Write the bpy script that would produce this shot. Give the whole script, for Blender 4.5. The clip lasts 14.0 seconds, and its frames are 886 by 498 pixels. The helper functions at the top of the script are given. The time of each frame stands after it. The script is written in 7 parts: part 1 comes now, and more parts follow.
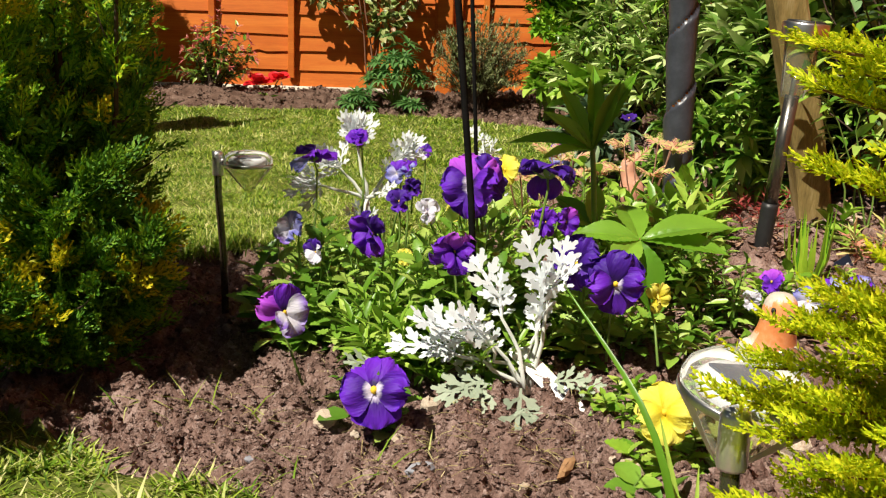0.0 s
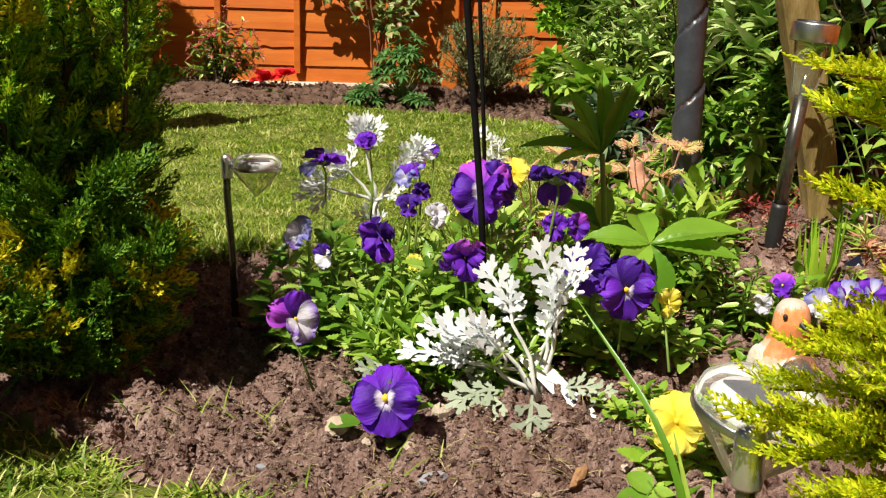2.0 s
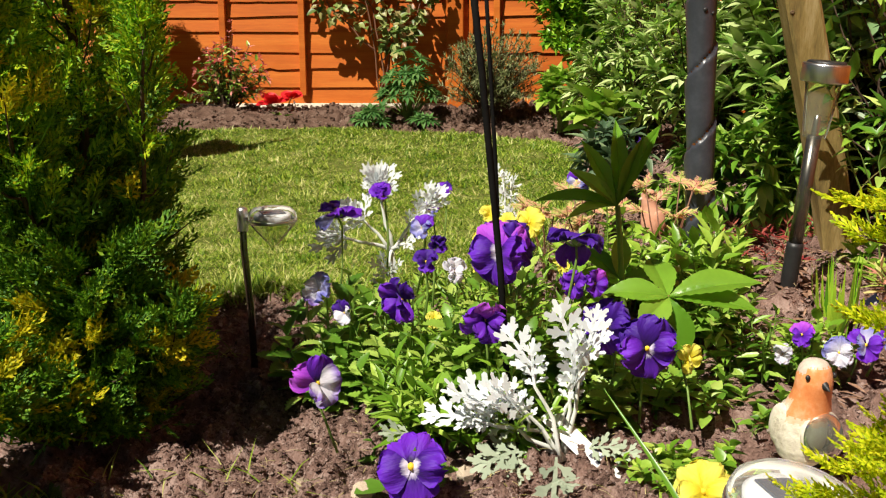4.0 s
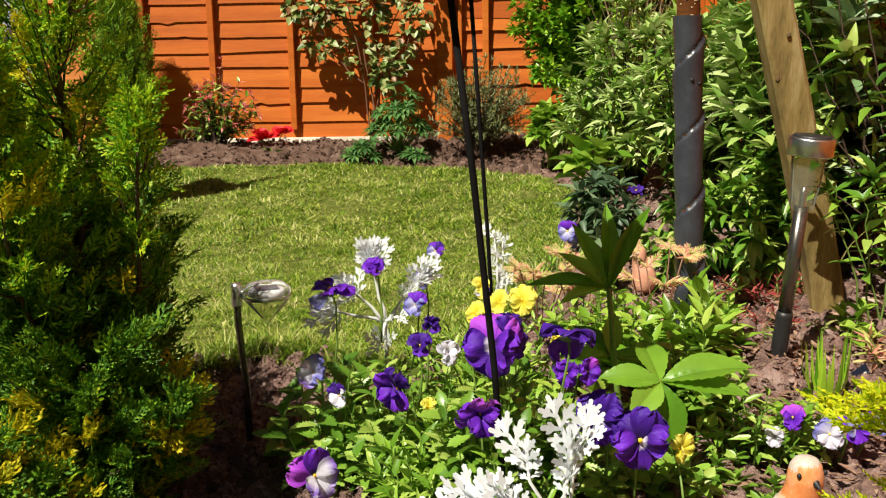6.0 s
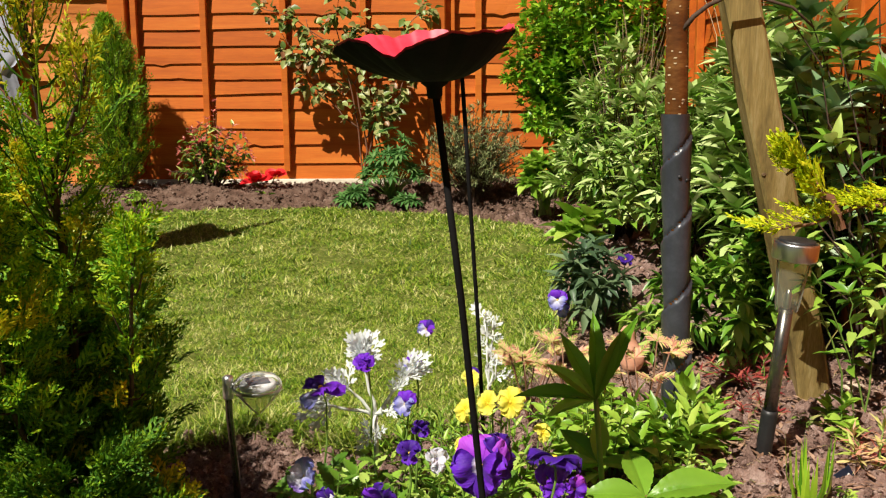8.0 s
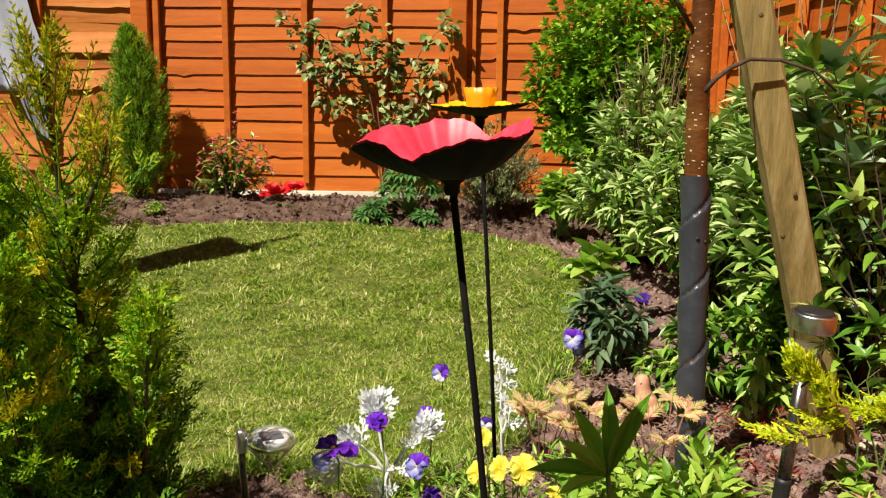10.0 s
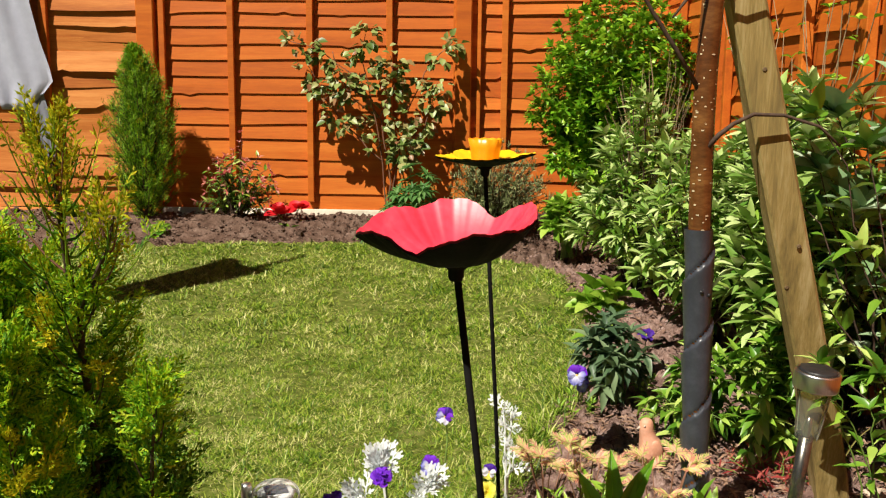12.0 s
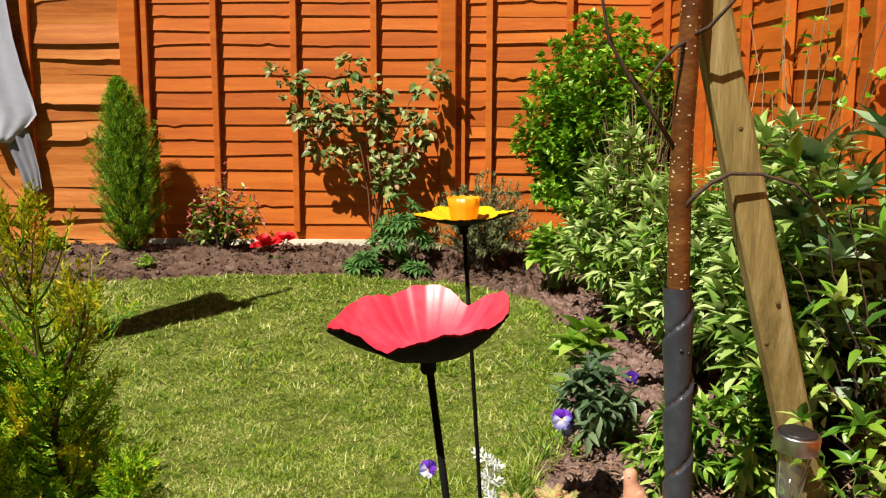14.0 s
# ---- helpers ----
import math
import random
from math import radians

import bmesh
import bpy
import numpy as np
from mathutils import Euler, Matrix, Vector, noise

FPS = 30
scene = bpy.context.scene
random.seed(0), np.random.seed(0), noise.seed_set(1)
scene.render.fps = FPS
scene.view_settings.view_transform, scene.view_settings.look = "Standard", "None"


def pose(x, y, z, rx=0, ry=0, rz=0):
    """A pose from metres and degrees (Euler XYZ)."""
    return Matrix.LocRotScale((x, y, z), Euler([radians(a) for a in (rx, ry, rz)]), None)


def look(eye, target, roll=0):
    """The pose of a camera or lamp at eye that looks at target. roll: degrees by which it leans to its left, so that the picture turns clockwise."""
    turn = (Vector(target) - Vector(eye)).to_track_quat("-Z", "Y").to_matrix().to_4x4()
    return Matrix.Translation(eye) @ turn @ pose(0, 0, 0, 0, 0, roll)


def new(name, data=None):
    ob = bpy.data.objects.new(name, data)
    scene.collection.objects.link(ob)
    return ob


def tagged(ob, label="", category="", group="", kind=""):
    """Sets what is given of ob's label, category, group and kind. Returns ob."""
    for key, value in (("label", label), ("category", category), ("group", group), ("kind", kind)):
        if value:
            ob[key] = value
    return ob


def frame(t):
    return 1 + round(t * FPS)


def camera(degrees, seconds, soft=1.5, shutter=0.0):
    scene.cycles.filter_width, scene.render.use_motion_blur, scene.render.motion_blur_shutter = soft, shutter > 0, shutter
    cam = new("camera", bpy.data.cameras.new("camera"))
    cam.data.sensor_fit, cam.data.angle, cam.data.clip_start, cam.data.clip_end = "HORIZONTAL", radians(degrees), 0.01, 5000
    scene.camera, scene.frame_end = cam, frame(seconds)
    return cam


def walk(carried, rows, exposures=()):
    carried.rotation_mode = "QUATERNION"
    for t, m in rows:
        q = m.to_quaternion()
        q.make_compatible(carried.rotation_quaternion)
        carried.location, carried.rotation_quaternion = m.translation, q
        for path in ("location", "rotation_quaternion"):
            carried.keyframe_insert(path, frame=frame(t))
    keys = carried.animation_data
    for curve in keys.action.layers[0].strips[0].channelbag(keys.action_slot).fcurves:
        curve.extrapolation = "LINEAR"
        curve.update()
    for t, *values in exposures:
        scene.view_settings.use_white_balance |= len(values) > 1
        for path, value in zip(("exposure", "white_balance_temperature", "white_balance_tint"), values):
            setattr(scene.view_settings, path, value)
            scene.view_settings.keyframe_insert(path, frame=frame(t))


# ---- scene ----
cam = camera(49.5, 14.0, soft=1.2)
PATH = [
    (0, (0.044, -0.185, 0.407), (0.024, 1.775, 0.011), 1.8),
    (0.5, (0.042, -0.185, 0.409), (0.021, 1.775, 0.011), 1.8),
    (1, (0.041, -0.183, 0.413), (0.014, 1.776, 0.011), 1.8),
    (1.5, (0.04, -0.183, 0.417), (0.009, 1.775, 0.013), 1.6),
    (2, (0.039, -0.181, 0.424), (0.006, 1.775, 0.011), 1.4),
    (2.5, (0.037, -0.175, 0.438), (0.002, 1.781, 0.023), 1.1),
    (5, (0.019, -0.173, 0.537), (-0.027, 1.789, 0.151), -1.0),
    (5.5, (0.02, -0.17, 0.562), (-0.02, 1.793, 0.184), -1.2),
    (6, (0.023, -0.168, 0.591), (-0.009, 1.797, 0.219), -0.9),
    (6.5, (0.023, -0.163, 0.621), (-0.003, 1.803, 0.254), -1.3),
    (7, (0.022, -0.162, 0.652), (0.002, 1.807, 0.304), -1.4),
    (7.5, (0.025, -0.168, 0.686), (0.008, 1.803, 0.348), -0.9),
    (8, (0.027, -0.165, 0.719), (0.012, 1.808, 0.389), -0.3),
    (10.5, (0.029, -0.144, 0.848), (-0.026, 1.826, 0.509), 0.7),
    (11, (0.027, -0.142, 0.871), (-0.041, 1.829, 0.538), 0.2),
    (11.5, (0.027, -0.14, 0.892), (-0.045, 1.832, 0.563), 0.6),
    (12, (0.028, -0.138, 0.912), (-0.033, 1.833, 0.581), 0.7),
    (12.5, (0.029, -0.134, 0.928), (-0.033, 1.839, 0.603), 0.6),
    (13, (0.033, -0.131, 0.949), (-0.03, 1.842, 0.627), 0.8),
    (13.5, (0.038, -0.126, 0.968), (-0.019, 1.847, 0.65), 0.2),
    (14, (0.047, -0.121, 0.994), (0.006, 1.856, 0.692), 0.1),
]
walk(cam, [(t, look(eye, target, roll)) for t, eye, target, roll in PATH])


# ---- world, sun, exposure ----
SUN_WAY = Vector((0.60, 0.80, -1.35)).normalized()
world = bpy.data.worlds.new("world")
scene.world = world
world.use_nodes = True
_wn = world.node_tree
_bg = _wn.nodes["Background"]
_sky = _wn.nodes.new("ShaderNodeTexSky")
_sky.sky_type = "NISHITA"
_sky.sun_disc = False
_sky.sun_elevation = math.asin(-SUN_WAY.z)
_sky.sun_rotation = math.atan2(-SUN_WAY.x, -SUN_WAY.y)
_wn.links.new(_sky.outputs[0], _bg.inputs[0])
_bg.inputs[1].default_value = 0.009
_sun = bpy.data.lights.new("sun", "SUN")
_sun.energy, _sun.angle, _sun.color = 5.0, radians(0.5), (1.0, 0.93, 0.80)
_sun_ob = new("sun", _sun)
_sun_ob.matrix_world = look((-6, -6, 12), Vector((-6, -6, 12)) + SUN_WAY)
scene.view_settings.exposure = 0.55

rng = np.random.default_rng(7)


# ---- materials ----
def _node(nt, kind, **kw):
    n = nt.nodes.new(kind)
    for k, v in kw.items():
        n.inputs[k].default_value = v
    return n


def _ramp(nt, cols, fac):
    r = nt.nodes.new("ShaderNodeValToRGB")
    e = r.color_ramp.elements
    while len(e) < len(cols):
        e.new(0.5)
    for i, c in enumerate(cols):
        e[i].position = i / max(1, len(cols) - 1)
        e[i].color = (*c, 1)
    nt.links.new(fac, r.inputs[0])
    return r.outputs[0]


def leaf_mat(name, cols, rough=0.5, glow=0.3, spec=0.4, grain=90, vein=0.25, patch=0.0):
    """Leaf: tone by island, mottled by noise, lets some light through."""
    m = bpy.data.materials.new(name)
    m.use_nodes = True
    nt = m.node_tree
    p, out = nt.nodes["Principled BSDF"], nt.nodes["Material Output"]
    geo = nt.nodes.new("ShaderNodeNewGeometry")
    oi = nt.nodes.new("ShaderNodeObjectInfo")
    sm = nt.nodes.new("ShaderNodeMath")
    sm.operation = "ADD"
    nt.links.new(geo.outputs["Random Per Island"], sm.inputs[0])
    nt.links.new(oi.outputs["Random"], sm.inputs[1])
    fr = nt.nodes.new("ShaderNodeMath")
    fr.operation = "FRACT"
    nt.links.new(sm.outputs[0], fr.inputs[0])
    tone = fr.outputs[0]
    col = _ramp(nt, cols, tone)
    nz = _node(nt, "ShaderNodeTexNoise", Scale=grain, Detail=3.0)
    nt.links.new(geo.outputs["Position"], nz.inputs["Vector"])
    mr = nt.nodes.new("ShaderNodeMapRange")
    mr.inputs[3].default_value, mr.inputs[4].default_value = 1 - vein, 1 + vein
    nt.links.new(nz.outputs[0], mr.inputs[0])
    if patch:
        pz = _node(nt, "ShaderNodeTexNoise", Scale=patch, Detail=4.0, Roughness=0.7)
        nt.links.new(geo.outputs["Position"], pz.inputs["Vector"])
        ms = nt.nodes.new("ShaderNodeMath")
        ms.operation = "MULTIPLY_ADD"
        ms.inputs[1].default_value, ms.inputs[2].default_value = 1.3, -0.65
        nt.links.new(pz.outputs[0], ms.inputs[0])
        sm = nt.nodes.new("ShaderNodeMath")
        sm.operation = "ADD"
        nt.links.new(tone, sm.inputs[0])
        nt.links.new(ms.outputs[0], sm.inputs[1])
        nt.links.new(sm.outputs[0], col.node.inputs[0])
    mul = nt.nodes.new("ShaderNodeVectorMath")
    mul.operation = "SCALE"
    nt.links.new(col, mul.inputs[0])
    nt.links.new(mr.outputs[0], mul.inputs["Scale"])
    nt.links.new(mul.outputs[0], p.inputs["Base Color"])
    p.inputs["Roughness"].default_value = rough
    p.inputs["Specular IOR Level"].default_value = spec
    bp = _node(nt, "ShaderNodeBump", Strength=0.25, Distance=0.002)
    nt.links.new(nz.outputs[0], bp.inputs["Height"])
    nt.links.new(bp.outputs[0], p.inputs["Normal"])
    tr = nt.nodes.new("ShaderNodeBsdfTranslucent")
    nt.links.new(mul.outputs[0], tr.inputs[0])
    mix = nt.nodes.new("ShaderNodeMixShader")
    mix.inputs[0].default_value = glow
    nt.links.new(p.outputs[0], mix.inputs[1])
    nt.links.new(tr.outputs[0], mix.inputs[2])
    nt.links.new(mix.outputs[0], out.inputs[0])
    return m


def surf_mat(name, cols, scale=20, rough=0.7, metal=0.0, bump=0.3, dist=0.003, fine=120, stretch=(1, 1, 1), spec=0.4, island=0.0, by_object=0.0):
    """Solid surface: tone from coarse noise, finer noise on it, bump from both."""
    m = bpy.data.materials.new(name)
    m.use_nodes = True
    nt = m.node_tree
    p = nt.nodes["Principled BSDF"]
    tc = nt.nodes.new("ShaderNodeTexCoord")
    mp = nt.nodes.new("ShaderNodeMapping")
    mp.inputs["Scale"].default_value = stretch
    nt.links.new(tc.outputs["Object"], mp.inputs[0])
    a = _node(nt, "ShaderNodeTexNoise", Scale=scale, Detail=4.0, Roughness=0.6)
    b = _node(nt, "ShaderNodeTexNoise", Scale=fine, Detail=4.0, Roughness=0.65)
    nt.links.new(mp.outputs[0], a.inputs["Vector"])
    nt.links.new(mp.outputs[0], b.inputs["Vector"])
    if by_object:
        oi = nt.nodes.new("ShaderNodeObjectInfo")
        ad = nt.nodes.new("ShaderNodeVectorMath")
        sc = nt.nodes.new("ShaderNodeMath")
        sc.operation = "MULTIPLY"
        sc.inputs[1].default_value = 37.0
        nt.links.new(oi.outputs["Random"], sc.inputs[0])
        nt.links.new(mp.outputs[0], ad.inputs[0])
        nt.links.new(sc.outputs[0], ad.inputs[1])
        nt.links.new(ad.outputs[0], a.inputs["Vector"])
        nt.links.new(ad.outputs[0], b.inputs["Vector"])
    add = nt.nodes.new("ShaderNodeMath")
    add.operation = "ADD"
    h = nt.nodes.new("ShaderNodeMath")
    h.operation = "MULTIPLY"
    h.inputs[1].default_value = 0.5
    nt.links.new(b.outputs[0], h.inputs[0])
    nt.links.new(a.outputs[0], add.inputs[0])
    nt.links.new(h.outputs[0], add.inputs[1])
    mr = nt.nodes.new("ShaderNodeMapRange")
    mr.inputs[1].default_value, mr.inputs[2].default_value = 0.45, 1.05
    nt.links.new(add.outputs[0], mr.inputs[0])
    fac = mr.outputs[0]
    if island or by_object:
        s = nt.nodes.new("ShaderNodeMath")
        s.operation = "MULTIPLY_ADD"
        s.inputs[1].default_value = island or by_object
        src = nt.nodes.new("ShaderNodeNewGeometry").outputs["Random Per Island"] if island else oi.outputs["Random"]
        nt.links.new(src, s.inputs[0])
        nt.links.new(mr.outputs[0], s.inputs[2])
        s2 = nt.nodes.new("ShaderNodeMath")
        s2.operation = "SUBTRACT"
        s2.inputs[1].default_value = (island or by_object) / 2
        nt.links.new(s.outputs[0], s2.inputs[0])
        fac = s2.outputs[0]
    nt.links.new(_ramp(nt, cols, fac), p.inputs["Base Color"])
    p.inputs["Roughness"].default_value = rough
    p.inputs["Metallic"].default_value = metal
    p.inputs["Specular IOR Level"].default_value = spec
    if bump:
        bp = _node(nt, "ShaderNodeBump", Strength=bump, Distance=dist)
        nt.links.new(add.outputs[0], bp.inputs["Height"])
        nt.links.new(bp.outputs[0], p.inputs["Normal"])
    return m


def petal_mat(name, inner, mid, outer, rough=0.55, glow=0.3, claw=0.16, body=0.38):
    """Petal: tone from its claw (inner) to its rim (outer), in the petal's own space."""
    m = bpy.data.materials.new(name)
    m.use_nodes = True
    nt = m.node_tree
    p, out = nt.nodes["Principled BSDF"], nt.nodes["Material Output"]
    tc = nt.nodes.new("ShaderNodeTexCoord")
    ln = nt.nodes.new("ShaderNodeVectorMath")
    ln.operation = "LENGTH"
    nz = _node(nt, "ShaderNodeTexNoise", Scale=5.0, Detail=3.0)
    mp = nt.nodes.new("ShaderNodeMapping")
    mp.inputs["Scale"].default_value = (3.5, 0.7, 1)
    nt.links.new(tc.outputs["Object"], mp.inputs[0])
    nt.links.new(mp.outputs[0], nz.inputs["Vector"])
    nt.links.new(tc.outputs["Object"], ln.inputs[0])
    ma = nt.nodes.new("ShaderNodeMath")
    ma.operation = "MULTIPLY_ADD"
    ma.inputs[1].default_value = 0.26
    nt.links.new(nz.outputs[0], ma.inputs[0])
    nt.links.new(ln.outputs["Value"], ma.inputs[2])
    sb = nt.nodes.new("ShaderNodeMath")
    sb.operation = "SUBTRACT"
    sb.inputs[1].default_value = 0.13
    nt.links.new(ma.outputs[0], sb.inputs[0])
    r = nt.nodes.new("ShaderNodeValToRGB")
    e = r.color_ramp.elements
    e[0].position, e[0].color = claw, (*inner, 1)
    e[1].position, e[1].color = 0.95, (*outer, 1)
    k = e.new(body)
    k.color = (*mid, 1)
    nt.links.new(sb.outputs[0], r.inputs[0])
    nt.links.new(r.outputs[0], p.inputs["Base Color"])
    p.inputs["Roughness"].default_value = rough
    p.inputs["Sheen Weight"].default_value = 0.08
    p.inputs["Specular IOR Level"].default_value = 0.3
    bp = _node(nt, "ShaderNodeBump", Strength=0.2, Distance=0.012)
    nt.links.new(nz.outputs[0], bp.inputs["Height"])
    nt.links.new(bp.outputs[0], p.inputs["Normal"])
    tr = nt.nodes.new("ShaderNodeBsdfTranslucent")
    nt.links.new(r.outputs[0], tr.inputs[0])
    mix = nt.nodes.new("ShaderNodeMixShader")
    mix.inputs[0].default_value = glow
    nt.links.new(p.outputs[0], mix.inputs[1])
    nt.links.new(tr.outputs[0], mix.inputs[2])
    nt.links.new(mix.outputs[0], out.inputs[0])
    return m


def clear_mat(name, tint=(0.95, 0.96, 0.95), rough=0.06, ior=1.45, clear=1.0):
    m = bpy.data.materials.new(name)
    m.use_nodes = True
    p = m.node_tree.nodes["Principled BSDF"]
    p.inputs["Base Color"].default_value = (*tint, 1)
    p.inputs["Transmission Weight"].default_value = clear
    p.inputs["Roughness"].default_value = rough
    p.inputs["IOR"].default_value = ior
    return m


def thin_plastic(name, tint, rough, body, pale, bend):
    """Thin-walled clear plastic: light passes straight through, with a gloss and a faint milky body."""
    m = bpy.data.materials.new(name)
    m.use_nodes = True
    nt = m.node_tree
    p, out = nt.nodes["Principled BSDF"], nt.nodes["Material Output"]
    p.inputs["Base Color"].default_value = (pale, pale, pale * 0.93, 1)
    p.inputs["Roughness"].default_value = rough
    p.inputs["Specular IOR Level"].default_value = 0.8
    tr = nt.nodes.new("ShaderNodeBsdfTransparent")
    tr.inputs[0].default_value = (*tint, 1)
    lw = nt.nodes.new("ShaderNodeFresnel")
    lw.inputs[0].default_value = bend
    add = nt.nodes.new("ShaderNodeMath")
    add.operation = "ADD"
    add.use_clamp = True
    add.inputs[1].default_value = body
    nt.links.new(lw.outputs[0], add.inputs[0])
    mix = nt.nodes.new("ShaderNodeMixShader")
    nt.links.new(add.outputs[0], mix.inputs[0])
    nt.links.new(tr.outputs[0], mix.inputs[1])
    nt.links.new(p.outputs[0], mix.inputs[2])
    nt.links.new(mix.outputs[0], out.inputs[0])
    return m


M_SOIL = surf_mat("soil", [(0.052, 0.029, 0.023), (0.245, 0.152, 0.124), (0.49, 0.355, 0.31)], scale=24, fine=260, rough=0.97, bump=1.0, dist=0.012, spec=0.1)
M_CLOD = surf_mat("soil clods", [(0.052, 0.029, 0.023), (0.235, 0.147, 0.12), (0.52, 0.38, 0.335)], scale=60, fine=480, rough=0.97, bump=1.0, dist=0.009, spec=0.1, island=0.5)
M_MULCH = surf_mat("bark mulch", [(0.10, 0.055, 0.035), (0.26, 0.15, 0.10), (0.45, 0.30, 0.21)], scale=60, fine=300, rough=0.9, bump=0.7, dist=0.003, spec=0.15, island=0.5)
M_TURF = surf_mat("turf", [(0.03, 0.042, 0.007), (0.10, 0.125, 0.02), (0.26, 0.25, 0.09)], scale=34, fine=300, rough=0.95, bump=0.6, dist=0.005, spec=0.1)
M_SOIL_B = surf_mat("dark border soil", [(0.048, 0.026, 0.018), (0.145, 0.088, 0.064), (0.28, 0.19, 0.15)], scale=14, fine=150, rough=0.97, bump=1.0, dist=0.02, spec=0.1)
M_CLOD_B = surf_mat("dark border clods", [(0.05, 0.028, 0.020), (0.16, 0.10, 0.074), (0.32, 0.22, 0.175)], scale=30, fine=260, rough=0.97, bump=1.0, dist=0.014, spec=0.1, island=0.45)
M_GRASS = leaf_mat("grass", [(0.045, 0.115, 0.006), (0.125, 0.24, 0.012), (0.24, 0.355, 0.025), (0.37, 0.45, 0.055), (0.70, 0.67, 0.30)], rough=0.5, glow=0.3, patch=5.0)
M_FENCE = surf_mat("orange fence stain", [(0.39, 0.080, 0.0055), (0.52, 0.120, 0.008), (0.63, 0.178, 0.018)], scale=2.4, fine=22, rough=0.62, bump=0.25, dist=0.002, stretch=(0.5, 5, 7), spec=0.35, by_object=0.55)
M_FENCE_B = surf_mat("weathered fence stain", [(0.31, 0.078, 0.010), (0.49, 0.155, 0.027), (0.62, 0.245, 0.060)], scale=2.6, fine=24, rough=0.66, bump=0.3, dist=0.002, stretch=(0.5, 5, 8), spec=0.3, by_object=0.5)
M_GRAVEL = surf_mat("concrete gravel board", [(0.42, 0.36, 0.27), (0.6, 0.54, 0.43), (0.7, 0.65, 0.55)], scale=12, rough=0.9)
M_STAKE = surf_mat("weathered softwood", [(0.10, 0.072, 0.024), (0.27, 0.195, 0.062), (0.45, 0.36, 0.18)], scale=9, fine=80, rough=0.8, bump=0.5, dist=0.002, stretch=(4, 4, 0.3))
M_KNOT = surf_mat("brown knot", [(0.09, 0.055, 0.025), (0.17, 0.11, 0.05)], scale=60, rough=0.8)
M_BARK = surf_mat("copper brown bark", [(0.045, 0.015, 0.006), (0.115, 0.040, 0.012), (0.23, 0.098, 0.028)], scale=9, fine=70, rough=0.22, bump=0.10, dist=0.001, stretch=(1, 1, 2.5), spec=0.7)
M_LENT = surf_mat("pale lenticel", [(0.55, 0.42, 0.24), (0.7, 0.58, 0.38)], scale=80)
M_TWIG = surf_mat("dark twig", [(0.035, 0.02, 0.013), (0.09, 0.055, 0.035)], scale=60, rough=0.8)
M_TWIG_PALE = surf_mat("pale twig", [(0.22, 0.15, 0.08), (0.40, 0.30, 0.18)], scale=60, rough=0.8)
M_GUARD = surf_mat("grey plastic tree guard", [(0.024, 0.026, 0.034), (0.038, 0.042, 0.054), (0.064, 0.070, 0.090)], scale=14, fine=150, rough=0.34, bump=0.10, dist=0.001, spec=0.6)
M_STEEL = surf_mat("brushed steel", [(0.46, 0.46, 0.45), (0.60, 0.595, 0.58), (0.74, 0.73, 0.72)], scale=30, fine=400, rough=0.30, metal=1.0, bump=0.06, dist=0.0005, stretch=(1, 1, 0.1))
M_CHROME = surf_mat("polished steel", [(0.70, 0.70, 0.69), (0.84, 0.84, 0.83)], scale=30, fine=300, rough=0.34, metal=0.9, bump=0.03, dist=0.0004)
M_STEEL_D = surf_mat("dull steel tube", [(0.12, 0.115, 0.10), (0.18, 0.17, 0.15), (0.25, 0.24, 0.21)], scale=30, fine=200, rough=0.26, metal=0.9, bump=0.05, dist=0.0005)
M_BLACK = surf_mat("black plastic", [(0.012, 0.012, 0.013), (0.025, 0.025, 0.026)], scale=30, rough=0.45)
M_IRON = surf_mat("black painted metal", [(0.006, 0.006, 0.006), (0.012, 0.011, 0.011)], scale=40, rough=0.75, spec=0.06)
M_PANEL = surf_mat("solar cell", [(0.02, 0.025, 0.05), (0.04, 0.05, 0.09)], scale=50, rough=0.38, spec=0.4)
M_CLEAR = thin_plastic("clear plastic", (0.97, 0.98, 0.99), 0.14, 0.05, 0.85, 1.07)
M_RIB = thin_plastic("ribbed clear plastic", (0.90, 0.92, 0.84), 0.22, 0.10, 0.42, 1.06)
M_FROST = thin_plastic("frosted clear plastic", (0.96, 0.96, 0.90), 0.35, 0.10, 0.68, 1.06)
M_RED = surf_mat("red painted metal", [(0.70, 0.022, 0.05), (0.78, 0.045, 0.085), (0.82, 0.10, 0.15)], scale=22, fine=90, rough=0.44, bump=0.3, dist=0.001, spec=0.7)
M_RED.node_tree.nodes["Principled BSDF"].inputs["Coat Weight"].default_value = 0.45
M_RED.node_tree.nodes["Principled BSDF"].inputs["Coat Roughness"].default_value = 0.36
M_YEL = surf_mat("yellow painted metal", [(0.78, 0.46, 0.008), (0.86, 0.58, 0.012)], scale=20, fine=110, rough=0.36, bump=0.12, dist=0.001, spec=0.5)
M_ORANGE = surf_mat("orange painted metal", [(0.80, 0.26, 0.004), (0.88, 0.36, 0.008)], scale=20, fine=110, rough=0.36, bump=0.12, dist=0.001, spec=0.5)
M_CLOTH = surf_mat("pale blue-grey cotton", [(0.33, 0.34, 0.43), (0.43, 0.44, 0.54)], scale=14, fine=300, rough=0.95, bump=0.3, dist=0.004)
M_CLOTH_D = surf_mat("grey denim", [(0.17, 0.175, 0.21), (0.26, 0.265, 0.31)], scale=14, fine=300, rough=0.95, bump=0.2, dist=0.002)
